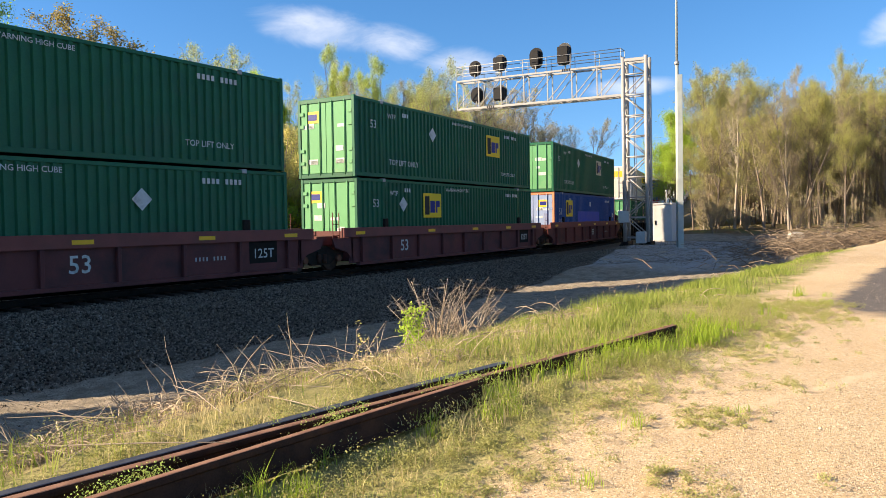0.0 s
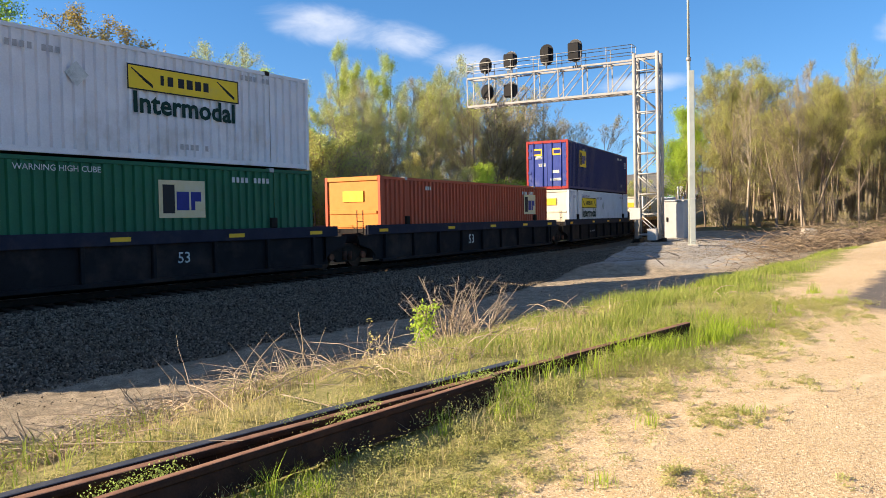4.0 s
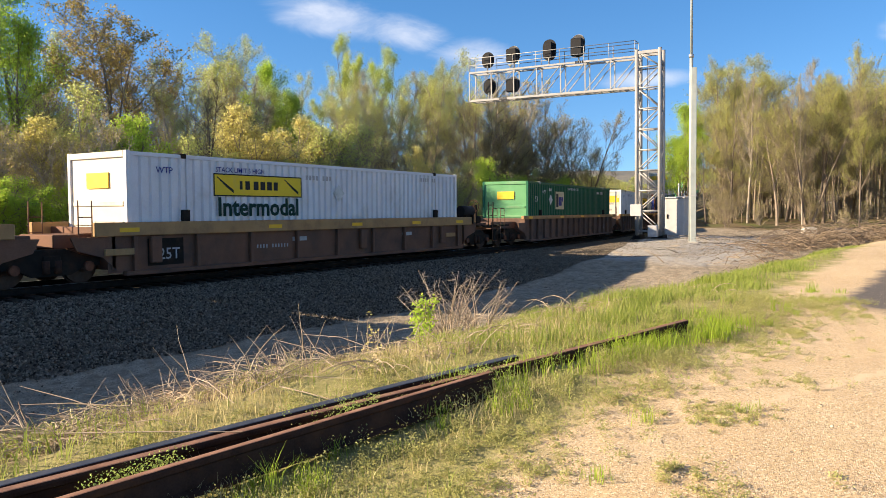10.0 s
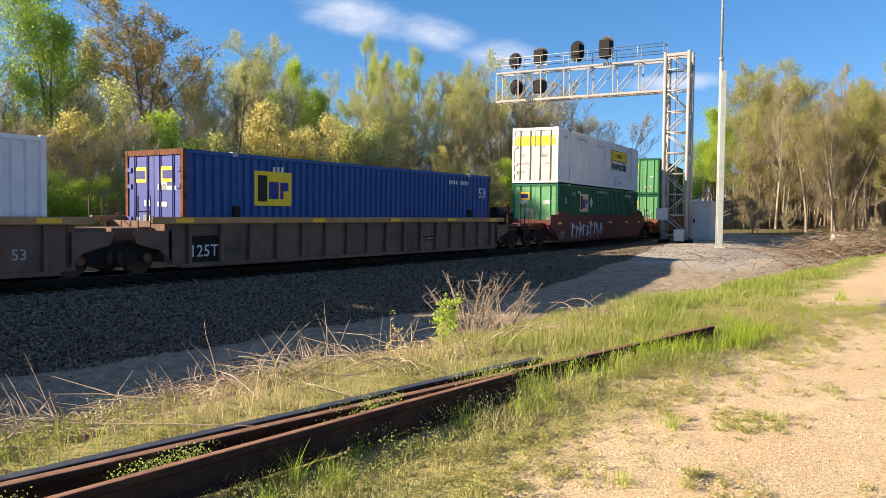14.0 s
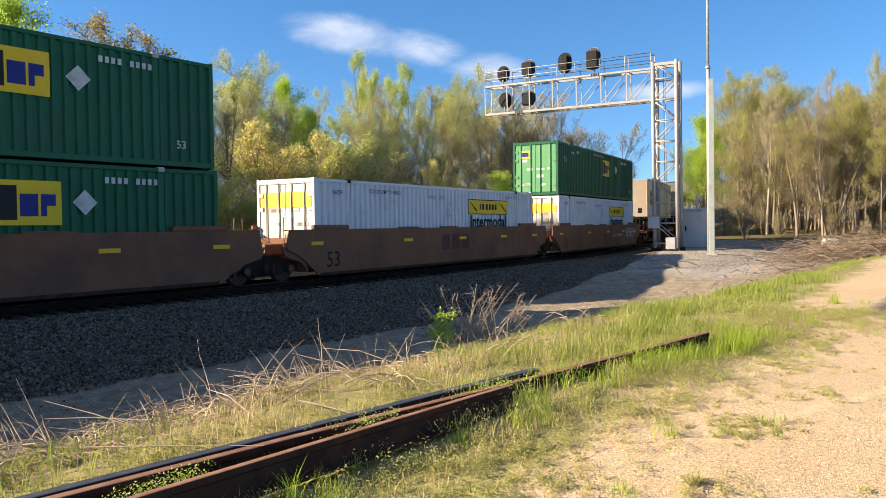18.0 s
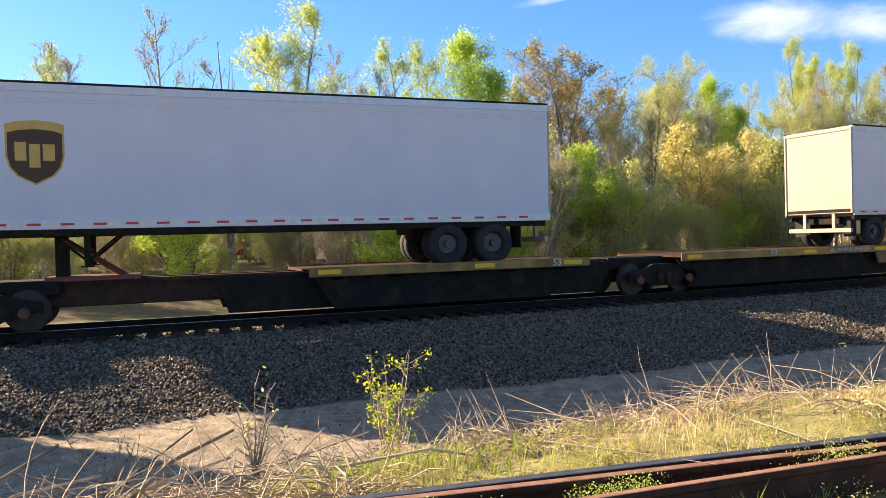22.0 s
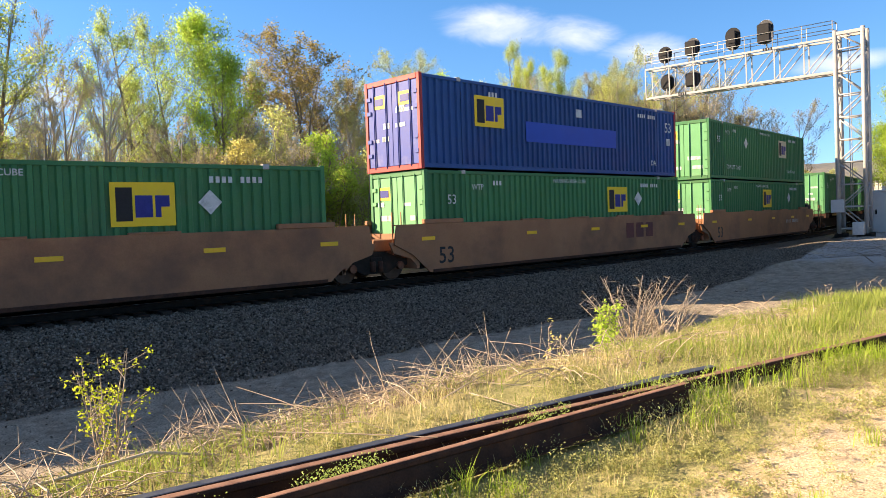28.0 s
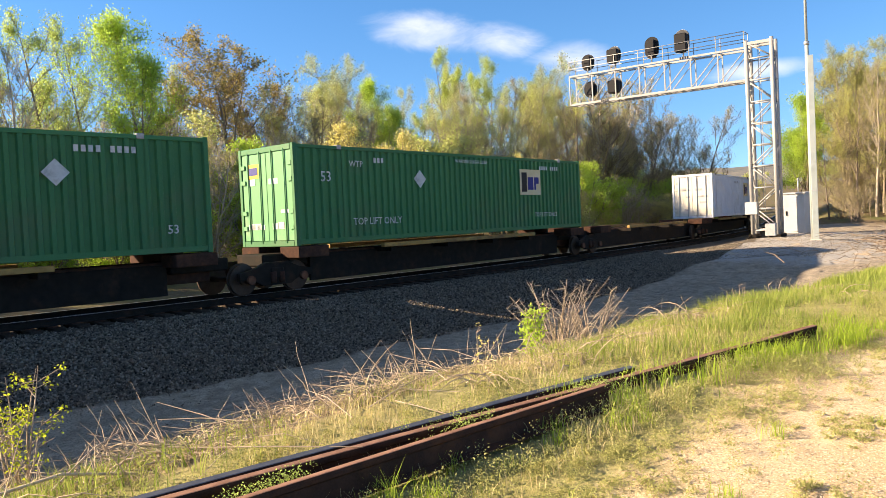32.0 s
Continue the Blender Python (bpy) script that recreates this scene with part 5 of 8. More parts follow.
def truck(parent, x):
    """A two-axle truck with side frames, springs and wheels."""
    t = part("truck_bolster", shared(("truck_bolster", 1), M["steel_dark"], lambda: Geo().box(-0.22, 0.22, -1.15, 1.15, 0.42, 0.72, 0.03)), M["steel_dark"], parent, at=(x, 0, 0))
    for sg in (-1, 1):
        def side():
            g = Geo()
            y0, y1 = sorted((sg * 0.98, sg * 1.12))
            prof = [(-1.2, 0.42), (-1.2, 0.62), (-0.75, 0.70), (-0.35, 0.86), (0.35, 0.86), (0.75, 0.70), (1.2, 0.62), (1.2, 0.42), (0.85, 0.45), (0.45, 0.24), (-0.45, 0.24), (-0.85, 0.45)]
            n = len(prof)
            g.v = [(a, y0, b) for a, b in prof] + [(a, y1, b) for a, b in prof]
            g.f = [(i, (i + 1) % n, n + (i + 1) % n, n + i) for i in range(n)] + [tuple(range(n)), tuple(range(2 * n - 1, n - 1, -1))]
            g.smooth = [False] * len(g.f)
            return g
        part("side_frame", shared(("side_frame", sg), M["steel_dark"], side), M["steel_dark"], t)
        part("spring_nest", shared(("spring_nest", sg), M["rust_dark"], lambda: Geo().tube((-0.14, sg * 1.13, 0.3), (-0.14, sg * 1.13, 0.6), 0.09, n=8).tube((0.14, sg * 1.13, 0.3), (0.14, sg * 1.13, 0.6), 0.09, n=8)), M["rust_dark"], t)
        for ax in (-0.88, 0.88):
            part("bearing_cap", shared(("bearing_cap", sg), M["rust"], lambda: Geo().tube((0, sg * 1.1, 0), (0, sg * 1.22, 0), 0.12, n=10)), M["rust"], t, at=(ax, 0, 0.43))
            part("wheel", shared(("wheel", sg), M["wheel"], wheel_geo), M["wheel"], t, at=pose(ax, sg * 0.75, 0.43, 0, 0, 0 if sg < 0 else 180))
    for ax in (-0.88, 0.88):
        part("axle", shared(("axle", 1), M["steel_dark"], lambda: Geo().tube((0, -0.75, 0), (0, 0.75, 0), 0.08, n=8)), M["steel_dark"], t, at=(ax, 0, 0.43))
    return t


def coupler(parent, x, sg, mat):
    part("draft_sill", shared(("draft_sill", sg), M["steel_dark"], lambda: Geo().box(*sorted((0, -sg * 1.6)), -0.2, 0.2, 0.62, 0.95, 0.02)), M["steel_dark"], parent, at=(x, 0, 0))
    c = part("coupler", shared(("coupler", sg), M["rust_dark"], lambda: Geo().box(*sorted((0, sg * 0.75)), -0.09, 0.09, 0.70, 0.88, 0.02).box(*sorted((sg * 0.55, sg * 0.85)), -0.18, 0.16, 0.62, 0.95, 0.05)), M["rust_dark"], parent, at=(x, 0, 0))
    part("air_hose", shared(("air_hose", sg), M["tyre"], lambda: Geo().path([(sg * 0.1, -0.35, 0.75), (sg * 0.3, -0.35, 0.45), (sg * 0.6, -0.3, 0.36), (sg * 0.85, -0.25, 0.5)], [0.03] * 4, 6)), M["tyre"], c)
    part("end_platform", shared(("end_platform", sg), M["steel_dark"], lambda: Geo().box(*sorted((-sg * 0.1, -sg * 1.3)), -1.25, 1.25, 1.0, 1.08, 0.01)), M["steel_dark"], parent, at=(x, 0, 0))
    for yy in (-1.28, 1.28):
        st = part("sill_step", shared(("sill_step", sg), mat, lambda: Geo().tube((-sg * 0.15, 0, 1.0), (-sg * 0.15, 0, 0.35), 0.016, n=5).tube((-sg * 0.6, 0, 1.0), (-sg * 0.6, 0, 0.35), 0.016, n=5).tube((-sg * 0.15, 0, 0.35), (-sg * 0.6, 0, 0.35), 0.02, n=5)), mat, parent, at=(x, yy, 0))
        part("grab_iron", shared(("grab_iron", sg), mat, lambda: Geo().tube((-sg * 0.15, 0, 1.0), (-sg * 0.15, 0, 1.85), 0.016, n=5).tube((-sg * 0.6, 0, 1.0), (-sg * 0.6, 0, 1.85), 0.016, n=5).tube((-sg * 0.15, 0, 1.84), (-sg * 0.6, 0, 1.84), 0.016, n=5).tube((-sg * 0.15, 0, 1.5), (-sg * 0.6, 0, 1.5), 0.016, n=5)), mat, parent, at=(x, yy, 0))


def brake_stand(parent, x):
    b = part("brake_stand", Geo().box(x - 0.06, x + 0.06, -0.75, -0.55, 1.05, 2.0, 0.01), M["steel_dark"], parent)
    g = Geo()
    for i in range(16):
        a, c = 2 * math.pi * i / 16, 2 * math.pi * (i + 1) / 16
        g.tube((x - 0.1, -0.65 + 0.28 * math.cos(a), 1.95 + 0.28 * math.sin(a)), (x - 0.1, -0.65 + 0.28 * math.cos(c), 1.95 + 0.28 * math.sin(c)), 0.018, n=5, caps=False)
    for i in range(3):
        a = 2 * math.pi * i / 3
        g.tube((x - 0.1, -0.65, 1.95), (x - 0.1, -0.65 + 0.28 * math.cos(a), 1.95 + 0.28 * math.sin(a)), 0.015, n=5)
    part("brake_wheel", g, M["rust_dark"], b, "rusty hand-brake wheel")
    for yy in (-1.2, -0.95, 0.95, 1.2):
        part("stanchion", Geo().tube((x + 0.75, yy, 1.05), (x + 0.75, yy, 2.15), 0.024, n=6), M["steel_dark"], parent)
    for yy in (-1.2, 0.95):
        part("hand_rail", Geo().tube((x + 0.75, yy, 2.0), (x + 0.75, yy + 0.25, 2.0), 0.02, n=6).tube((x + 0.75, yy, 1.5), (x + 0.75, yy + 0.25, 1.5), 0.02, n=6), M["steel_dark"], parent)
    tank = part("air_tank", Geo().tube((x - 1.75, -0.95, 1.72), (x - 0.85, -0.95, 1.72), 0.23, n=14), M["signal_black"], parent, "black air reservoir on the end platform")
    for dx in (-1.6, -1.0):
        part("tank_saddle", Geo().box(x + dx - 0.05, x + dx + 0.05, -1.18, -0.72, 1.16, 1.55, 0.01), M["steel_dark"], tank)
    part("valve_box", Geo().box(x - 0.6, x - 0.2, -1.1, -0.78, 1.18, 1.5, 0.03), M["steel_dark"], parent)


RIBS = {"wide": 9, "ochre": 9, "thin": 16}


def well_car(style, paint, chord, first, last, label, marks=(), bars=()):
    """One well unit; the container floor is at 0.38. first, last: whether a free end with a coupler is in front or behind."""
    root = thing("well_car", label, "rail car", group="rail cars of the train")
    pm, cm = M[paint], M[chord]
    h = 8.2
    F, B = (-11.55 if first else -9.68), (11.55 if last else 9.68)
    W = 1.42
    for sg in (-1, 1):
        y0, y1 = sorted((sg * (W - 0.10), sg * (W - 0.115)))
        if style == "smooth":
            def plate():
                prof = [(-h - 0.9, 1.62), (-h - 0.55, 1.62), (h + 0.55, 1.62), (h + 0.9, 1.62), (h + 1.0, 1.05), (h + 0.3, 0.72), (h - 0.4, 0.16), (-h + 0.4, 0.16), (-h - 0.3, 0.72), (-h - 1.0, 1.05)]
                g = Geo()
                a, b = sorted((sg * W, sg * (W - 0.05)))
                n = len(prof)
                g.v = [(p, a, q) for p, q in prof] + [(p, b, q) for p, q in prof]
                g.f = [(i, (i + 1) % n, n + (i + 1) % n, n + i) for i in range(n)] + [tuple(range(n)), tuple(range(2 * n - 1, n - 1, -1))]
                g.smooth = [False] * len(g.f)
                return g
            sp = part("side_plate", shared(("smooth_plate", sg), pm, plate), pm, root)
            part("bottom_chord", shared(("smooth_chord", sg), M["rust_dark"], lambda: Geo().box(-h + 0.5, h - 0.5, *sorted((sg * (W + 0.02), sg * (W - 0.12))), 0.14, 0.24, 0.01)), M["rust_dark"], root)
            for xx in (-h + 0.2, h - 1.9):
                part("guide_ledge", shared(("guide_ledge", sg), pm, lambda: Geo().box(0, 1.7, *sorted((sg * (W + 0.01), sg * (W - 0.14))), 1.62, 1.76, 0.02)), pm, root, at=(xx, 0, 0))
            for i, xx in enumerate((-3.4, -0.6, 2.6)):
                part("guide_lip", shared(("guide_lip", sg), pm, lambda: Geo().box(0, 1.2, *sorted((sg * (W + 0.005), sg * (W - 0.1))), 1.62, 1.67, 0.01)), pm, root, at=(xx, 0, 0))
        else:
            low = 1.29 if style == "thin" else 1.13
            part("top_chord", shared(("top_chord", sg, low), cm, lambda: Geo().box(-h - 0.6, h + 0.6, *sorted((sg * (W + 0.03), sg * (W - 0.12))), low, 1.47, 0.015)), cm, root)
            part("side_plate", shared(("rib_plate", sg, low), pm, lambda: Geo().box(-h - 0.2, h + 0.2, y0, y1, 0.22, low)), pm, root)
            part("bottom_chord", shared(("bottom_chord", sg), pm, lambda: Geo().box(-h + 0.2, h - 0.2, *sorted((sg * (W + 0.07), sg * (W - 0.12))), 0.14, 0.25, 0.012)), pm, root)
            n = RIBS[style]
            for i in range(n):
                xx = -h + 0.5 + (2 * h - 1.0) * i / (n - 1)
                wide = 0.05
                part("rib", shared(("rib", sg, low), pm, lambda: Geo().box(-wide, wide, *sorted((sg * (W - 0.10), sg * (W + 0.025))), 0.25, low, 0.01)), pm, root, at=(xx, 0, 0))
            for xx in (-h + 1.1, 1.35, h - 1.7) if style == "ochre" else ():
                part("stiffener_plate", shared(("stiffener_plate", sg), pm, lambda: Geo().box(-0.16, 0.16, *sorted((sg * (W - 0.09), sg * (W + 0.045))), 0.42, 1.10, 0.02)), pm, root, at=(xx, 0, 0))
            for xx, ww in ((-h + 0.1, 0.42), (h - 1.1, 0.36)) if style == "ochre" else ():
                part("placard_board", shared(("placard_board", sg, ww), M["brown_chord"], lambda: Geo().box(-ww, ww, *sorted((sg * (W - 0.09), sg * (W + 0.02))), 0.66, 0.82, 0.01)), M["brown_chord"], root, at=(xx, 0, 0))
            for xx in (-1.75, 4.1) if style == "ochre" else ():
                part("stencil_board", shared(("stencil_board", sg), M["mark_grey"], lambda: Geo().box(-0.32, 0.32, *sorted((sg * (W - 0.1), sg * (W - 0.094))), 0.80, 0.93)), M["mark_grey"], root, "pale stencil panel with unreadable marks", at=(xx, 0, 0))
            for xx in (-6.1, 6.1):
                part("guide_post", shared(("guide_post", sg), M["steel_dark"], lambda: Geo().box(-0.12, 0.12, *sorted((sg * (W - 0.04), sg * (W - 0.16))), 1.47, 1.78, 0.02)), M["steel_dark"], root, at=(xx, 0, 0))
        for xx in (-h + 0.05, -3.2, 0.7, 4.3, h - 0.7):
            part("reflector", shared(("car_reflector", sg, style == "smooth"), M["reflector"], lambda: Geo().box(0, 0.55, *sorted((sg * (W + (0.021 if style == "smooth" else 0.031)), sg * (W + (0.024 if style == "smooth" else 0.035)))), -0.055, 0.055)), M["reflector"], root, at=(xx, 0, 1.18 if style == "smooth" else 1.38 if style == "thin" else 1.28))
    for a, b in ((-h + 0.1, -h + 1.6), (-0.5, 0.5), (h - 1.6, h - 0.1)):
        part("well_floor", shared(("well_floor", a), M["steel_dark"], lambda: Geo().box(a, b, -1.3, 1.3, 0.28, 0.375)), M["steel_dark"], root)
    for sg, e in ((-1, F), (1, B)):
        free = first if sg < 0 else last
        part("bulkhead", shared(("bulkhead", sg), pm, lambda: Geo().box(*sorted((sg * h, sg * (h + 0.12))), -1.36, 1.36, 0.3, 1.35, 0.015)), pm, root)
        part("end_deck", shared(("end_deck", sg, free), pm, lambda: Geo().box(*sorted((sg * (h + 0.12), sg * (abs(e) - 0.25))), -0.75, 0.75, 0.85, 1.18, 0.02)), pm, root)
        for yy in (-1, 1):
            part("end_gusset", shared(("end_gusset", sg, yy), pm, lambda: gusset(sg, yy, h)), pm, root)
        if free:
            coupler(root, e, sg, pm)
            truck(root, sg * 9.75)
        elif sg < 0:
            truck(root, -9.68)
            for yy in (-1.1, 1.1):
                part("end_ladder", shared(("end_ladder", 1), pm, lambda: Geo().tube((0, 0, 0.5), (0, 0, 2.0), 0.018, n=5).tube((0.35, 0, 0.5), (0.35, 0, 2.0), 0.018, n=5).tube((0, 0, 0.8), (0.35, 0, 0.8), 0.015, n=5).tube((0, 0, 1.2), (0.35, 0, 1.2), 0.015, n=5).tube((0, 0, 1.6), (0.35, 0, 1.6), 0.015, n=5)), pm, root, at=(-9.0, yy, 0))
    if last:
        brake_stand(root, 10.4)
    y = -W - (0.003 if style == "smooth" else 0.06)
    def bay(x):
        """The middle of the bay between two ribs that lies nearest."""
        if style == "smooth":
            return x
        n = RIBS[style]
        st = (2 * h - 1.0) / (n - 1)
        return -h + 0.5 + st * (math.floor((x + h - 0.5) / st) + 0.5)

    for txt, x, z, size, mat in marks:
        x = bay(x)
        if txt == "125T":
            part("number_board", Geo().box(x - 0.55, x + 0.55, -W + 0.0965, -W + 0.099, z - 0.28, z + 0.42), M["steel_dark"], root, "dark stencilled board")
        part("lettering", words(txt, M[mat], size), M[mat], root, at=(x, y - 0.004 if style == "smooth" else -W + 0.092, z))
    for x, z, n, size, plate in bars:
        if style != "smooth":
            size = 0.155 if style != "thin" else 0.11
            x = bay(x + 1.0) - n * size * 0.4
        yy = y - 0.004 if style == "smooth" else -W + 0.096
        if plate:
            part("number_board", Geo().box(x - 0.12, x + n * size * 0.8 + 0.1, yy - 0.002, yy + 0.002, z - size * 0.25, z + size * 1.25), M["steel_dark"], root, "dark board behind the car's marks")
        for i in range(n):
            if i != 4:
                part("car_mark", Geo().box(x + i * size * 0.8, x + i * size * 0.8 + size * 0.34, yy - 0.006, yy - 0.0035, z + size * 0.1, z + size * 0.8), M["mark_grey"], root)
    return root


def gusset(sg, yy, h):
    g = Geo()
    prof = [(h, 1.12), (h + 1.15, 1.12), (h + 1.0, 0.80), (h + 0.35, 0.62), (h, 0.30)]
    a, b = sorted((yy * 1.36, yy * 1.30))
    n = len(prof)
    g.v = [(sg * p, a, q) for p, q in prof] + [(sg * p, b, q) for p, q in prof]
    g.f = [(i, (i + 1) % n, n + (i + 1) % n, n + i) for i in range(n)] + [tuple(range(n)), tuple(range(2 * n - 1, n - 1, -1))]
    g.smooth = [False] * len(g.f)
    return g


def spine_car(half, wide, hitch, first, last, label, boxed=False, marks=()):
    """One spine unit: a narrow beam with a wide deck from wide[0] to wide[1] and a trailer hitch. Local x runs to the rear."""
    root = thing("spine_car", label, "rail car", group="rail cars of the train")
    rd, oc = M["steel_dark"], M["ochre"]
    part("centre_beam", Geo().box(-half + 0.3, half - 0.3, -0.34, 0.34, 0.45, 1.02, 0.03), M["rust_dark"], root)
    for sg in (-1, 1):
        part("beam_flange", Geo().box(-half + 0.3, half - 0.3, *sorted((sg * 0.34, sg * 0.5)), 0.96, 1.04), M["rust_dark"], root)
    if wide:
        a, b = wide
        for sg in (-1, 1):
            def skirt(u, w, lo, hi, yy, slope):
                q = Geo()
                ya, yb = sorted((sg * yy, sg * (yy - 0.05)))
                prof = [(u, hi), (w, hi), (w - slope, lo), (u + slope * 0.5, lo)]
                q.v = [(p, ya, z) for p, z in prof] + [(p, yb, z) for p, z in prof]
                q.f = [(i, (i + 1) % 4, 4 + (i + 1) % 4, 4 + i) for i in range(4)] + [(0, 1, 2, 3), (7, 6, 5, 4)]
                q.smooth = [False] * 6
                return q
            # black sills reach almost to the rails, standing in for the shade below
            part("side_sill", skirt(a + 0.1, b, 0.14, 0.96, 1.12, 1.1), rd, root, "black side sill, drawn deep to fill the shade under the deck")
            part("inner_sill", skirt(max(-half + 1.4, a - 2), min(half - 1.5, b + 4.6), 0.16, 0.98, 0.86, 0.5), rd, root)
            if b < half - 3:
                part("end_sill", skirt(b - 0.7, b + 3.2, 0.55, 1.06, 1.36, 0.35), M["tan_car"], root, "rusty brown side plate")
                part("number_board", Geo().box(b + 0.3, b + 1.0, *sorted((sg * 1.362, sg * 1.366)), 0.74, 0.96), M["mark_grey"], root, "pale worn board with unreadable marks")
        part("wide_deck", Geo().box(a, b, -1.38, 1.38, 1.02, 1.09, 0.008), M["rust_dark"], root)
        for sg in (-1, 1):
            part("deck_edge", Geo().box(a, b, *sorted((sg * 1.38, sg * 1.42)), 0.92, 1.14, 0.008), oc, root, "worn ochre deck edge")
            for i in range(int((b - a) / 1.5)):
                x = a + 0.6 + 1.5 * i
                g = Geo()
                v = [(x, sg * 0.34, 0.5), (x + 0.25, sg * 0.34, 0.5), (x + 0.25, sg * 1.36, 0.92), (x, sg * 1.36, 0.92), (x, sg * 0.34, 1.02), (x + 0.25, sg * 0.34, 1.02), (x + 0.25, sg * 1.36, 1.02), (x, sg * 1.36, 1.02)]
                g.v = v
                g.f = [(0, 1, 2, 3), (4, 5, 6, 7), (0, 1, 5, 4), (3, 2, 6, 7), (0, 3, 7, 4), (1, 2, 6, 5)]
                g.smooth = [False] * 6
                part("bracket", g, rd, root)
            for x in (a + 0.2, (a + b) / 2 + 0.4, b - 0.8):
                part("reflector", shared(("car_reflector", sg), M["reflector"], lambda: Geo().box(0, 0.55, *sorted((sg * 1.441, sg * 1.444)), -0.055, 0.055)), M["reflector"], root, at=(x, -sg * 0.018, 1.03))
    if boxed:
        for sg in (-1, 1):
            # added black plate that closes the bright gap, in place of shade
            part("side_sill", Geo().box(-half + 1.6, half - 1.6, *sorted((sg * 0.5, sg * 0.58)), 0.2, 0.98, 0.01), rd, root, "black side sill added as shade under the load")
        for x in (-7.3, 7.3):
            for sg in (-1, 1):
                part("corner_pedestal", Geo().box(x - 0.55, x + 0.55, *sorted((sg * 0.5, sg * 1.36)), 0.92, 1.24, 0.02), M["rust_dark"], root)
        for sg in (-1, 1):
            part("side_strip", Geo().box(-4.5, 4.0, *sorted((sg * 1.2, sg * 1.36)), 1.05, 1.18, 0.01), oc, root)
            for x in (-4, -1.2, 1.4, 3.8):
                part("side_strut", Geo().box(x - 0.1, x + 0.1, *sorted((sg * 0.3, sg * 1.25)), 0.9, 1.05), rd, root)
    if hitch is not None:
        t = part("hitch_post", Geo().box(hitch - 0.12, hitch + 0.12, -0.3, 0.3, 1.02, 2.0, 0.02), rd, root)
        part("hitch_plate", Geo().box(hitch - 0.35, hitch + 0.35, -0.45, 0.45, 1.98, 2.06, 0.02), rd, t)
        s = 1 if hitch < 0 else -1
        for yy in (-0.25, 0.25):
            part("hitch_strut", Geo().tube((hitch, yy, 1.95), (hitch + s * 1.3, yy, 1.08), 0.06, n=6), M["rust"], t)
        part("hitch_foot", Geo().box(hitch - 0.3, hitch + 1.6 * s if s > 0 else hitch + 0.3, -0.6, 0.6, 1.02, 1.12, 0.01) if s > 0 else Geo().box(hitch - 1.6, hitch + 0.3, -0.6, 0.6, 1.02, 1.12, 0.01), M["maroon_light"], root)
    for sg, free in ((-1, first), (1, last)):
        part("end_block", Geo().box(*sorted((sg * (half - 1.5), sg * (half + 0.1))), -0.62, 0.62, 0.72, 1.06, 0.04), rd, root)
        if free:
            coupler(root, sg * (half + 1.4), sg, M["rust_dark"])
            part("end_beam", Geo().box(*sorted((sg * half, sg * (half + 1.4))), -1.3, 1.3, 0.92, 1.08, 0.02), M["rust_dark"], root)
            truck(root, sg * half)
        elif sg < 0:
            truck(root, -half)
    for txt, x, z, size, mat in marks:
        part("lettering", words(txt, M[mat], size), M[mat], root, at=(x, -1.426, z))
    return root

# ---------------------------------------------------------------- plants


def quads_mesh(name, C, A, B, mat):
    """Flat leaves: centres C, half axes A and B, all in one mesh."""
    n = len(C)
    V = np.stack([C - A, C + B * 0.9, C + A, C - B * 0.9], 1)
    me = bpy.data.meshes.new(name)
    me.vertices.add(n * 4)
    me.vertices.foreach_set("co", V.ravel())
    me.loops.add(n * 4)
    me.loops.foreach_set("vertex_index", np.arange(n * 4))
    me.polygons.add(n)
    me.polygons.foreach_set("loop_start", np.arange(0, n * 4, 4))
    me.materials.append(mat)
    me.update()
    return me


def leaf_cloud(name, pts, spread, per, size, mat, rng):
    """Leaves round each of the points."""
    n = len(pts) * per
    C = np.repeat(pts, per, axis=0) + rng.normal(0, spread, (n, 3))
    A = rng.normal(size=(n, 3))
    A /= np.linalg.norm(A, axis=1)[:, None]
    B = np.cross(A, rng.normal(size=(n, 3)))
    B /= np.linalg.norm(B, axis=1)[:, None] + 1e-6
    s = rng.uniform(0.6, 1.3, (n, 1)) * size
    return quads_mesh(name, C, A * s, B * s * 0.6, mat)


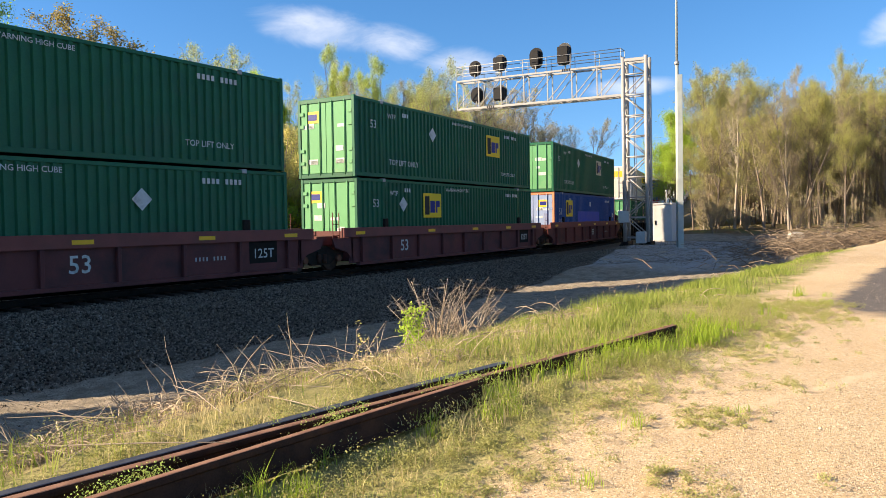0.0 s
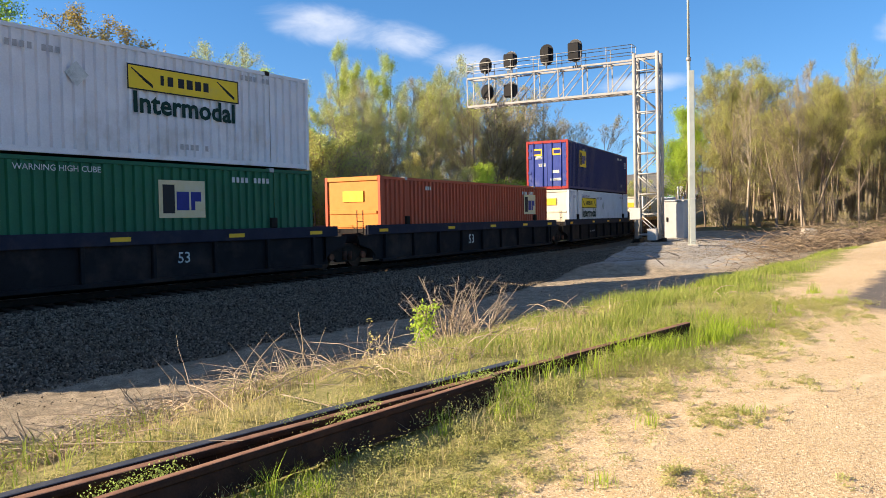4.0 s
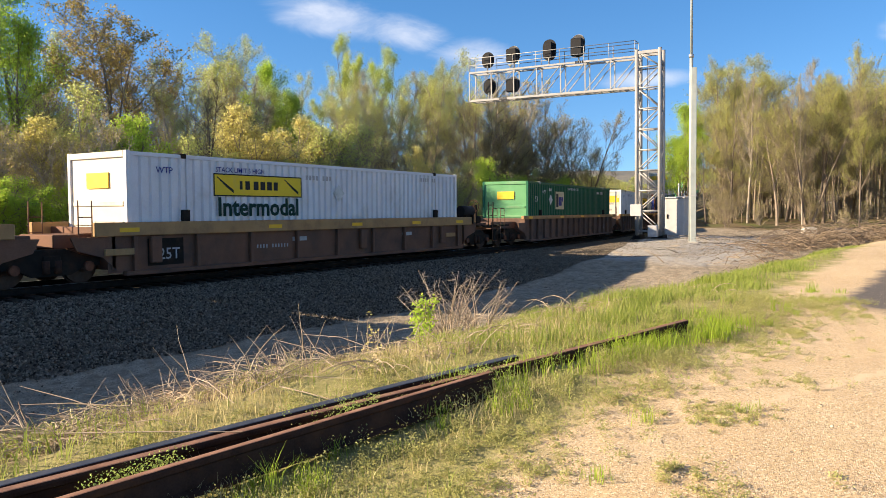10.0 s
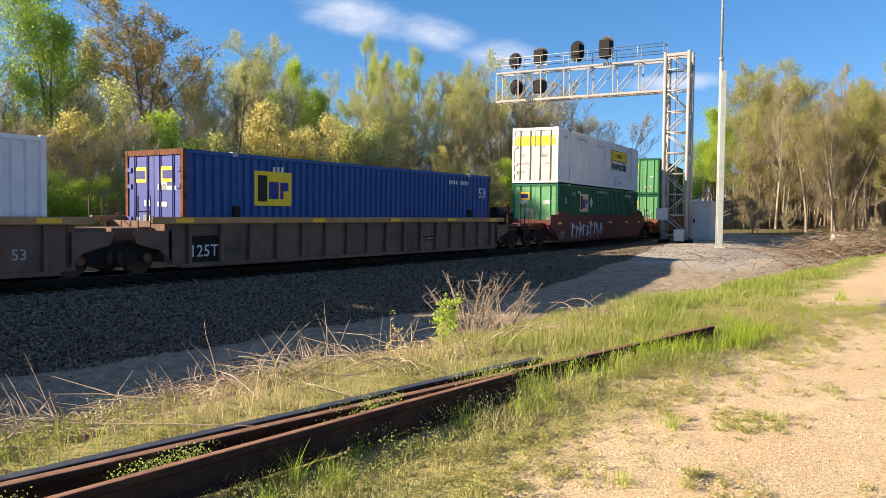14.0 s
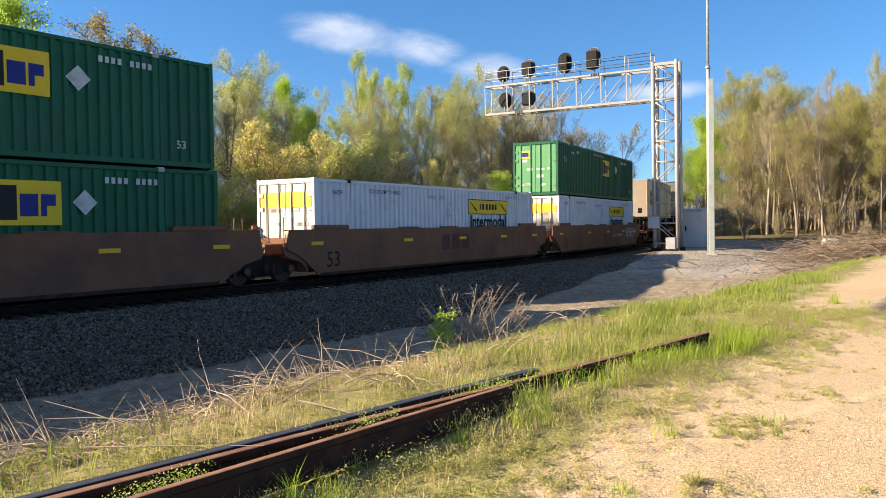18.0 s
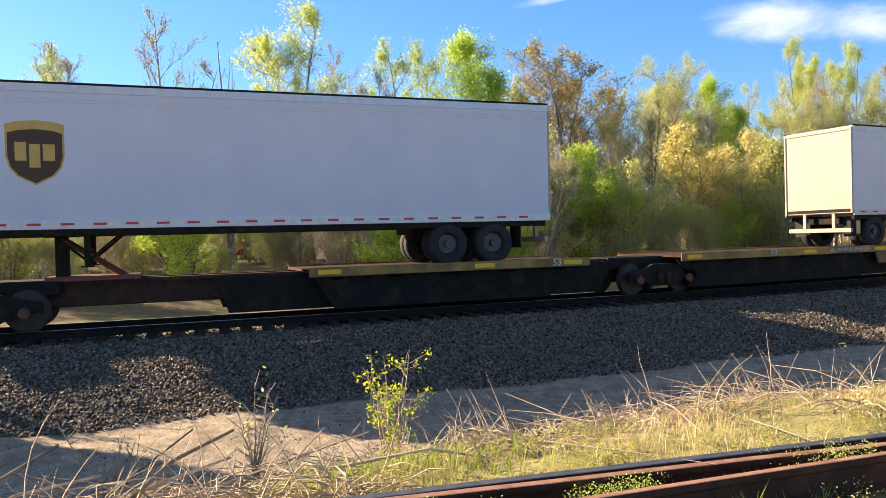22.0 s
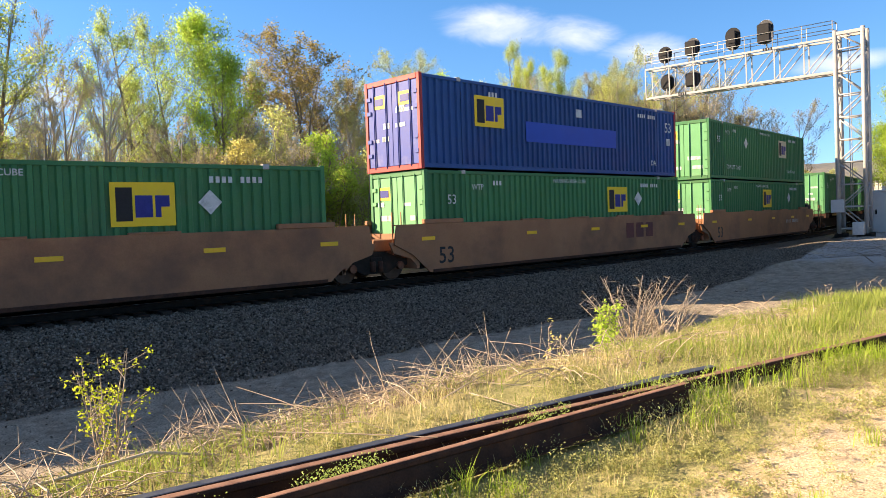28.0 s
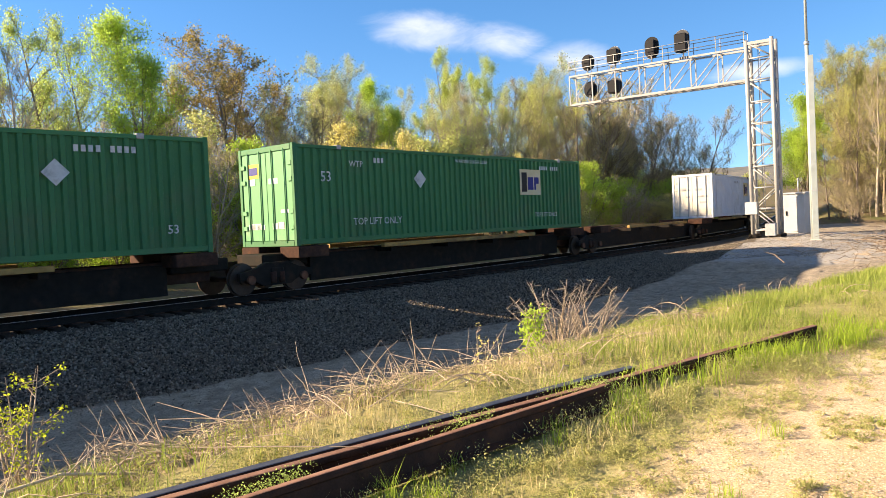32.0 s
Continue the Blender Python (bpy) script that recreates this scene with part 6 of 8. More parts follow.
def tree_proto(name, seed, height, spread, leaf, bark, clear=0.3, limbs=22, per=5, size=0.09, twigs=5, trunks=1, rise=0.7, cloud=0.35, label="", category="tree", keep=1.0, drop=0.0):
    """A tapered trunk that forks, with limbs that curve upwards, side branches and fine twigs, and small leaves strung along the twigs."""
    rnd = random.Random(seed)
    rng = np.random.default_rng(seed)
    g = Geo()
    buds = []

    def wild(a, lo=None, hi=None):
        return Vector((rnd.uniform(-a, a), rnd.uniform(-a, a), rnd.uniform(-a if lo is None else lo, a if hi is None else hi)))

    def bough(p, d, ln, r, n, lift, wander, sides=4):
        """A branch of n lengths from p that bends towards the light."""
        pts = [p]
        for k in range(n):
            d = (d + wild(wander) + Vector((0, 0, lift - drop))).normalized()
            pts.append(pts[-1] + d * (ln / n))
        g.path(pts, [max(0.006, r * (1 - 0.85 * k / n)) for k in range(n + 1)], sides)
        return pts

    def at(pts, f):
        k = min(len(pts) - 2, int(f * (len(pts) - 1)))
        return pts[k].lerp(pts[k + 1], f * (len(pts) - 1) - k), (pts[k + 1] - pts[k]).normalized()

    def clothe(limb, ln, r):
        """Side branches with twigs, from a third of the way out."""
        for b in range(twigs):
            f = 0.25 + 0.75 * (b + rnd.random()) / twigs
            p, d = at(limb, f)
            l2 = ln * rnd.uniform(0.22, 0.42) * (1.15 - 0.5 * f)
            sub = bough(p, (d + wild(0.95, -0.3, 0.6)).normalized(), l2, max(0.016, r * 0.4), 2, 0.16, 0.2, 3)
            for c in range(4):
                p3, d3 = at(sub, rnd.uniform(0.25, 1.0))
                q3 = p3 + (d3 + wild(0.9, -0.35, 0.75)).normalized() * l2 * rnd.uniform(0.35, 0.75)
                g.tube(p3, q3, 0.011, 0.005, 3, caps=False)
                buds.append(p3.lerp(q3, 0.55))
                buds.append(q3)
            buds.append(sub[-1])

    for k in range(trunks):
        many = trunks > 1
        base = Vector((rnd.uniform(-0.4, 0.4), rnd.uniform(-0.4, 0.4), -0.3)) if many else Vector((0, 0, -0.3))
        tilt = 0.35 if many else 0.07
        hh = height * (1 if k == 0 else rnd.uniform(0.65, 0.95))
        r0 = 0.008 * hh + 0.02 if many else 0.0095 * hh + 0.05
        n = 11
        pts = [base]
        d = Vector((rnd.uniform(-tilt, tilt), rnd.uniform(-tilt, tilt), 1)).normalized()
        for i in range(n):
            d = (d + wild(0.07, -0.02, 0.05)).normalized()
            pts.append(pts[-1] + d * (hh / n))
        radii = [r0 * (1 - 0.95 * (i / n) ** 0.85) + 0.008 for i in range(n + 1)]
        g.path(pts, radii, 7)
        axes = [(pts, radii, 1.0, clear)]
        if not many and rise > 0.2:
            # one or two leaders that part from the stem low down
            for q in range(rnd.choice((1, 1, 2))):
                j = max(2, int(n * rnd.uniform(clear * 0.8, clear + 0.22)))
                sp = bough(pts[j], Vector((rnd.uniform(-0.5, 0.5), rnd.uniform(-0.5, 0.5), 1)).normalized(), hh * (1 - j / n) * rnd.uniform(0.75, 0.95), radii[j] * 0.7, 7, 0.1, 0.1, 6)
                axes.append((sp, [radii[j] * 0.7 * (1 - 0.85 * i / 7) for i in range(8)], 0.7, 0.15))
        total = sum(w for _, _, w, _ in axes)
        for ax, rr, w, lo in axes:
            m = max(4, int(limbs * w / total / trunks))
            for i in range(m):
                f = lo + (0.99 - lo) * (i + rnd.random()) / m
                p, d = at(ax, f)
                u = (f - lo) / (1 - lo)
                az = rnd.uniform(0, 2 * math.pi)
                ln = spread * (0.35 + 0.75 * math.sin(math.pi * min(1, 0.25 + 0.75 * u))) * rnd.uniform(0.55, 1.2) * (1 - 0.4 * u) * (0.75 if w < 1 else 1)
                out = Vector((math.cos(az), math.sin(az), rise + 0.6 * u)).normalized()
                r = max(0.024, rr[min(len(rr) - 1, int(f * (len(rr) - 1)))] * 0.42)
                limb = bough(p, out, ln, r, 5, 0.07, 0.22)
                clothe(limb, ln, r)
    root = thing(name, label, category, group="trees along the line")
    part("trunk", g, M[bark], root)
    if leaf and per:
        T = np.array([tuple(t) for t in buds])
        if keep < 1:
            T = T[rng.uniform(size=len(T)) < keep]
        part("crown", leaf_cloud("crown", T, cloud * 0.33, max(1, round(per * 0.75)), size * 0.53, M[leaf], rng), M[leaf], root)
    return root


PROTO = {}


def protos():
    P = PROTO
    P["tall"] = [tree_proto("tall_tree", 21 + k, 15, 4.4, "leaf_spring", "bark", 0.34, 32, 8, 0.12, 8, rise=0.55, cloud=0.7, label="tall spring tree with fresh yellow-green leaves") for k in range(3)]
    P["pale"] = [tree_proto("pale_tree", 31 + k, 14, 5.0, "leaf_pale", "bark_pale", 0.24, 38, 6, 0.11, 8, rise=0.6, cloud=0.6, label="half-leafed tree with pale olive young leaves") for k in range(3)]
    P["bright"] = [tree_proto("bright_tree", 41, 13, 4.2, "leaf_bright", "bark", 0.26, 40, 13, 0.13, 8, rise=0.6, cloud=0.9, label="tree in dense bright green spring leaf")]
    P["rust"] = [tree_proto("rusty_tree", 51, 13, 5.4, "leaf_rust", "bark", 0.2, 46, 7, 0.12, 8, rise=0.5, cloud=0.5, label="broad tree with rust-brown buds and bare limbs")]
    P["bare"] = [tree_proto("bare_tree", 61 + k, 13, 3.8, "leaf_bud", "bark_pale", 0.26, 34, 3, 0.08, 8, rise=0.75, cloud=0.35, label="nearly bare grey tree with thin upright twigs") for k in range(3)]
    P["mid"] = [tree_proto("green_tree", 71 + k, 14, 4.3, "leaf_mid", "bark", 0.28, 34, 8, 0.12, 8, rise=0.55, cloud=0.7, label="tree with loose mid-green young leaves") for k in range(2)]
    P["dusk"] = [tree_proto("olive_tree", 151 + k, 13, 4.8, "leaf_olive", "bark", 0.34, 40, 6, 0.11, 8, rise=0.6, cloud=0.6, label="half-leafed brown-olive tree with a dark trunk") for k in range(3)]
    P["stems"] = [tree_proto("thin_dark_tree", 161 + k, 12, 3.2, "leaf_bud", "bark", 0.4, 28, 3, 0.08, 7, rise=0.7, cloud=0.35, label="thin dark-stemmed tree coming into bud") for k in range(2)]
    P["snag"] = [tree_proto("snag", 81, 13, 1.4, None, "bark_pale", 0.55, 9, 0, 0.1, 1, rise=0.6, label="dead bare trunk with a few broken limbs")]
    P["shrub"] = [tree_proto("twiggy_shrub", 91 + k, 5.5, 2.4, "leaf_bud", "bark_pale", 0.06, 64, 3, 0.07, 7, trunks=8, rise=0.8, cloud=0.3, label="tangled grey-brown leafless shrub by the line", category="shrub") for k in range(3)]
    P["yellow"] = [tree_proto("yellow_shrub", 101, 6, 2.5, "leaf_yellow", "bark_pale", 0.1, 44, 8, 0.10, 7, trunks=5, rise=0.8, cloud=0.4, label="tall shrub covered in pale yellow blossom", category="shrub")]
    P["lime"] = [tree_proto("lime_shrub", 111 + k, 5, 2.3, "leaf_bright", "bark", 0.08, 44, 9, 0.10, 7, trunks=5, rise=0.7, cloud=0.45, label="leafy lime-green shrub beyond the track", category="shrub") for k in range(2)]
    P["olive"] = [tree_proto("olive_shrub", 121 + k, 6, 2.5, "leaf_pale", "bark_pale", 0.06, 60, 6, 0.10, 7, trunks=7, rise=0.75, cloud=0.5, label="dense shrub with small olive leaves", category="shrub") for k in range(2)]
    P["pine"] = [tree_proto("pine_tree", 131, 13, 2.8, "leaf_dark", "bark", 0.2, 44, 18, 0.12, 7, rise=0.1, cloud=0.4, drop=0.15, label="dark green pine above the other trees")]
    P["willow"] = [tree_proto("dark_twiggy_tree", 141 + k, 10, 4.0, "leaf_bud", "bark", 0.1, 62, 3, 0.085, 9, rise=0.55, cloud=0.45, trunks=3, label="dark twiggy tree just coming into bud") for k in range(2)]


def plant(kind, x, y, height, rnd, base_h, wide=1.0):
    p = rnd.choice(PROTO[kind])
    s = height / base_h
    m = Matrix.Translation((x, y, gz(x, y) - 0.1)) @ Matrix.Rotation(rnd.uniform(0, 6.28), 4, "Z")
    ob = copy_thing(p, m)
    ob.scale = (s * wide, s * wide, s)
    return ob


BASE = dict(tall=15, pale=14, bright=13, rust=13, bare=13, mid=14, snag=13, shrub=5.5, yellow=6, lime=5, olive=6, pine=13, willow=10, dusk=13, stems=12)


def plant_trees():
    protos()
    rnd = random.Random(77)

    def put(kind, x, y, h, wide=1.0):
        plant(kind, x, y, h, rnd, BASE[kind], wide)

    # the skyline beyond the track, by name
    for kind, x, y, top, w in (
            ("mid", -5.0, 46, 12.3, 0.8), ("bare", 0.0, 46, 15.2, 1.0), ("snag", 3.4, 46, 13.7, 1.0), ("tall", 7.6, 48, 16.4, 1.0), ("bare", 11.6, 52, 15, 0.8),
            ("mid", 16.8, 52, 15.2, 0.9), ("mid", 19.6, 53, 15.4, 0.8), ("bright", 22.1, 50, 15.4, 0.85), ("rust", 27.8, 50, 13.8, 1.35), ("rust", 32.0, 52, 12.0, 1.2), ("pale", 24.5, 52, 12.5, 0.9),
            ("pale", 40.5, 56, 14.9, 1), ("pale", 44.9, 56, 15.5, 1), ("bright", 43.4, 50, 12.6, 0.7), ("pale", 49, 55, 14.2, 0.8), ("tall", 54.3, 52, 16.8, 0.6), ("pale", 58.5, 54, 15.5, 0.9), ("tall", 62.4, 54, 17.3, 0.7),
            ("pale", 66.8, 52, 16.6, 1.0), ("pale", 64.5, 46, 13.8, 0.9), ("willow", 62, 42, 11.0, 1.0), ("willow", 66.3, 42, 10.6, 1.1), ("willow", 71, 41, 10.4, 1.2), ("willow", 76, 42, 10.6, 1.2), ("willow", 84, 41, 11.0, 1.0), ("pale", 36, 52, 11.5, 1),
            ("lime", 21, 36, 6.6, 1.0), ("yellow", 28.3, 34, 6.9, 1.0), ("yellow", 30.5, 35, 6.0, 1.0), ("yellow", 41.4, 32.5, 5.2, 0.6), ("olive", 33.5, 35, 7.4, 1.1), ("lime", 34.5, 37, 6.8, 0.9),
            ("lime", 9.5, 31, 2.6, 1.2), ("lime", 12.5, 32, 2.8, 1.4), ("lime", 15, 31.5, 2.4, 1.1), ("lime", 52, 35, 5.0, 1.0)):
        put(kind, x, y, top - gz(x, y), w)
    # a second row under the skyline
    for i in range(26):
        x = 30 + i * 2.3 + rnd.uniform(-0.8, 0.8)
        y = max(42, near_y(x) + 15) + rnd.uniform(0, 10)
        top = 1.6 + math.hypot(x, y) * rnd.uniform(0.125, 0.172)
        put(rnd.choice(("pale", "bare", "stems", "willow", "bare", "pale")), x, y, top - gz(x, y), rnd.uniform(0.8, 1.1))
    for i in range(16):
        x = -8 + i * 2.6 + rnd.uniform(-0.8, 0.8)
        y = 44 + rnd.uniform(0, 10)
        put(rnd.choice(("bare", "pale", "mid", "bare")), x, y, rnd.uniform(7.5, 11.5), rnd.uniform(0.8, 1.0))
    # filling of the wood behind
    for i in range(18):
        x = -42 + i * 7.3 + rnd.uniform(-1, 1)
        y = 50 + rnd.uniform(3, 9)
        if y - near_y(x) < 14:
            continue
        put(rnd.choice(("bare", "pale", "mid", "bare", "pale", "tall")), x, y, rnd.uniform(9, 12.5))
    for i in range(28):
        x = -36 + i * 4.4 + rnd.uniform(-1.2, 1.2)
        y = max(39, near_y(x) + 14) + rnd.uniform(0, 7)
        left = x < 14
        put(rnd.choice(("bare", "bare", "mid", "tall") if left else ("bare", "pale", "shrub", "olive", "willow")), x, y, rnd.uniform(7, 12.5) if left else rnd.uniform(6.0, 9.0))
    for i in range(74):
        x = -34 + i * 1.75 + rnd.uniform(-0.7, 0.7)
        y = max(30.5, near_y(x) + 8.5) + rnd.uniform(1, 7)
        low = x < 14
        put(rnd.choice(("shrub", "shrub", "olive", "shrub", "lime") if low else ("shrub", "olive", "shrub", "lime", "olive", "yellow")), x, y, rnd.uniform(2.2, 4.2) if low else rnd.uniform(4.0, 7.0), rnd.uniform(1.0, 1.4))
    # the wood beyond the gantry and the lot
    for kind, x, y, top, w in (("bright", 75, 26.3, 9.6, 1.0), ("bright", 73, 24.6, 8.4, 0.9), ("dusk", 80, 23.5, 13.8, 1.0), ("dusk", 78, 21.2, 13.4, 1.1), ("dusk", 80, 19.0, 14.0, 1.0), ("bare", 70, 13.6, 12.2, 0.8), ("pine", 110, 17.2, 14.5, 0.8), ("dusk", 75, 10.4, 9.5, 1.1),
                               ("dusk", 110, 14.3, 15.5, 1.3), ("bare", 60, 11.6, 9.2, 0.6), ("bare", 62, 16.0, 10.5, 0.8)):
        put(kind, x, y, top - gz(x, y), w)
    for i in range(60):
        x = rnd.uniform(58, 92)
        y = rnd.uniform(-16, 25)
        if y > near_y(x) - 5 or (x < 70 and y < -4):
            continue
        put(rnd.choice(("stems", "dusk", "stems", "willow", "dusk")), x, y, rnd.uniform(6.5, 9.5), rnd.uniform(0.8, 1.2))
    for i in range(40):
        x, y = rnd.uniform(60, 84), rnd.uniform(-10, 24)
        if y > near_y(x) - 6:
            continue
        top = 1.6 + math.hypot(x, y) * rnd.uniform(0.10, 0.155)
        put(rnd.choice(("dusk", "stems", "willow", "dusk", "dusk")), x, y, top - gz(x, y), rnd.uniform(0.7, 1.0))
    for i in range(16):
        x = rnd.uniform(54, 66)
        y = rnd.uniform(-14, 17)
        put(rnd.choice(("shrub", "willow", "stems", "willow", "shrub")), x, y, rnd.uniform(1.2, 2.6), rnd.uniform(0.8, 1.2))
    for i in range(18):
        x, y = rnd.uniform(60, 74), rnd.uniform(-8, 20)
        if y > near_y(x) - 5:
            continue
        put(rnd.choice(("willow", "stems", "willow", "shrub")), x, y, rnd.uniform(2.0, 4.0), rnd.uniform(0.9, 1.2))
    for kind, x, y, h, w in (("dusk", 68, 19.4, 8.5, 0.9), ("stems", 72, 20.8, 9, 1.0), ("willow", 64, 18.2, 4.2, 1.3), ("dusk", 76, 22.0, 10, 1.0), ("stems", 66, 18.6, 8, 1.0), ("willow", 61, 17.4, 3.2, 1.4), ("willow", 70, 20.4, 5, 1.4)):
        put(kind, x, y, h, w)
    for i in range(24):
        put(rnd.choice(("olive", "pale", "shrub", "olive")), -42 + i * 2.3 + rnd.uniform(-0.8, 0.8), 46 + rnd.uniform(0, 8), rnd.uniform(3.2, 5.2), rnd.uniform(1.2, 1.6))
    # along the line beyond the gantry
    for i in range(26):
        x = rnd.uniform(88, 150)
        put(rnd.choice(("pale", "olive", "dusk", "lime", "pale")), x, near_y(x) + rnd.uniform(8, 19), rnd.uniform(4.5, 7.5), rnd.uniform(1.0, 1.4))
    for ks in PROTO.values():
        for p in ks:
            for o in (p, *p.children_recursive):
                bpy.data.objects.remove(o)


plant_trees()


def far_wood(seed, count, place, hmin, hmax, kinds, label, bark="bark_pale"):
    """The deep wood behind the first trees: bare stems and a haze of small leaves, too many to tell apart."""
    rnd = random.Random(seed)
    rng = np.random.default_rng(seed)
    g = Geo()
    pts = {k: [] for k in kinds}
    for i in range(count):
        x, y = place(rnd)
        h = rnd.uniform(hmin, hmax)
        z = gz(x, y) - 0.2
        lean = Vector((rnd.uniform(-0.08, 0.08), rnd.uniform(-0.08, 0.08), 1))
        p = Vector((x, y, z))
        r = 0.008 * h + 0.02
        q = p + lean * h
        g.tube(p, p.lerp(q, 0.5), r, r * 0.7, 5, caps=False)
        g.tube(p.lerp(q, 0.5), q, r * 0.7, 0.01, 5, caps=False)
        k = rnd.choice(kinds)
        for j in range(16):
            f = rnd.uniform(0.15, 0.98)
            a = p.lerp(q, f)
            az = rnd.uniform(0, 6.28)
            ln = (0.5 + 2.0 * math.sin(math.pi * min(1, 0.2 + f * 0.8))) * rnd.uniform(0.5, 1) * h / 12
            e = a + Vector((math.cos(az) * ln, math.sin(az) * ln, ln * rnd.uniform(0.5, 1.4)))
            g.tube(a, e, 0.02, 0.008, 3, caps=False)
            for m in range(3):
                e2 = a.lerp(e, rnd.uniform(0.4, 1)) + Vector((rnd.uniform(-0.5, 0.5), rnd.uniform(-0.5, 0.5), rnd.uniform(0.1, 0.8)))
                g.tube(a.lerp(e, 0.6), e2, 0.01, 0.006, 3, caps=False)
                pts[k].append(tuple(e2))
            pts[k].append(tuple(e))
    root = tagged(new("far_woods"), label, "woods", kind="stuff")
    part("stem_tangle", g, M[bark], root)
    for k in kinds:
        if pts[k]:
            part("foliage", leaf_cloud("foliage", np.array(pts[k]), 0.25, 4, 0.068, M[k], rng), M[k], root)


def woods_behind(r):
    x = r.uniform(-50, 105)
    return x, max(44, near_y(x) + 16) + r.uniform(0, 14)


def woods_right(r):
    while True:
        x, y = r.uniform(66, 125), r.uniform(-45, 30)
        if y < near_y(x) - 7:
            return x, y


far_wood(201, 420, woods_behind, 3.5, 7.5, ("leaf_pale", "leaf_bud", "leaf_spring"), "deep spring wood of thin stems and young leaves")
far_wood(202, 620, woods_right, 7.5, 12.0, ("leaf_olive", "leaf_bud", "leaf_olive"), "deep wood of thin dark stems behind the lot", "bark")


def woods_slope(r):
    return r.uniform(-75, 34), r.uniform(66, 100)


far_wood(203, 420, woods_slope, 8.0, 12.5, ("leaf_pale", "leaf_spring", "leaf_bud"), "hazy slope of young wood beyond the tall trees")


def build_hill():
    g = Geo()
    n = 60
    for i in range(n):
        a0, a1 = radians(-20 + 130 * i / n), radians(-20 + 130 * (i + 1) / n)
        def top(a):
            return 22 + 9 * math.sin(a * 5 + 0.6) + 4 * math.sin(a * 17) + 2 * math.sin(a * 43)
        p = [(1000 * math.cos(a), 1000 * math.sin(a)) for a in (a0, a1)]
        g.face([(p[0][0], p[0][1], -30), (p[1][0], p[1][1], -30), (p[1][0] * 1.2, p[1][1] * 1.2, top(a1)), (p[0][0] * 1.2, p[0][1] * 1.2, top(a0))], True)
    tagged(part("backdrop", g, M["hill"]), "hazy blue wooded ridge far behind the trees", "hill", kind="structure")


build_hill()


def blades(name, x, y, h, w, mat, rng, label, lean=0.35, category="grass"):
    """Bent blades of grass, three points high, in one mesh."""
    n = len(x)
    z = ground_z(x, y) - 0.01
    az = rng.uniform(0, 2 * math.pi, n)
    dx, dy = np.cos(az), np.sin(az)
    b = rng.uniform(0.1, lean, n) * h
    P0 = np.stack([x, y, z], -1)
    side = np.stack([-dy, dx, 0 * x], -1) * (w[:, None] / 2)
    fwd = np.stack([dx, dy, 0 * x], -1)
    up = np.array([0, 0, 1.0])
    P1 = P0 + fwd * (b * 0.35)[:, None] + up * (h * 0.6)[:, None]
    P2 = P0 + fwd * b[:, None] * 1.3 + up * h[:, None]
    V = np.stack([P0 - side, P0 + side, P1 + side * 0.7, P1 - side * 0.7, P2], 1)
    me = bpy.data.meshes.new(name)
    me.vertices.add(n * 5)
    me.vertices.foreach_set("co", V.ravel())
    k = 5 * np.arange(n)[:, None]
    L = np.concatenate([k + np.array([[0, 1, 2, 3]]), k + np.array([[3, 2, 4]])], 1)
    me.loops.add(n * 7)
    me.loops.foreach_set("vertex_index", L.ravel())
    me.polygons.add(n * 2)
    me.polygons.foreach_set("loop_start", (7 * np.arange(n)[:, None] + np.array([[0, 4]])).ravel())
    me.materials.append(mat)
    me.update()
    return tagged(new(name, me), label, category, kind="stuff")


def clumpy(rng, n, x0, x1, y0, y1, accept):
    """Random places in a box, thinned by a chance that accept gives."""
    x, y = rng.uniform(x0, x1, n), rng.uniform(y0, y1, n)
    k = rng.uniform(size=n) < np.clip(accept(x, y), 0, 1)
    return x[k], y[k]


def field(x, y, s, ph=0.0):
    """A cheap patchy field between 0 and 1."""
    return 0.5 + 0.25 * (np.sin(x * 1.9 * s + 1.3 * np.sin(y * 1.1 * s + ph)) + np.sin(y * 2.3 * s + 1.7 * np.sin(x * 0.9 * s + 2 + ph)))


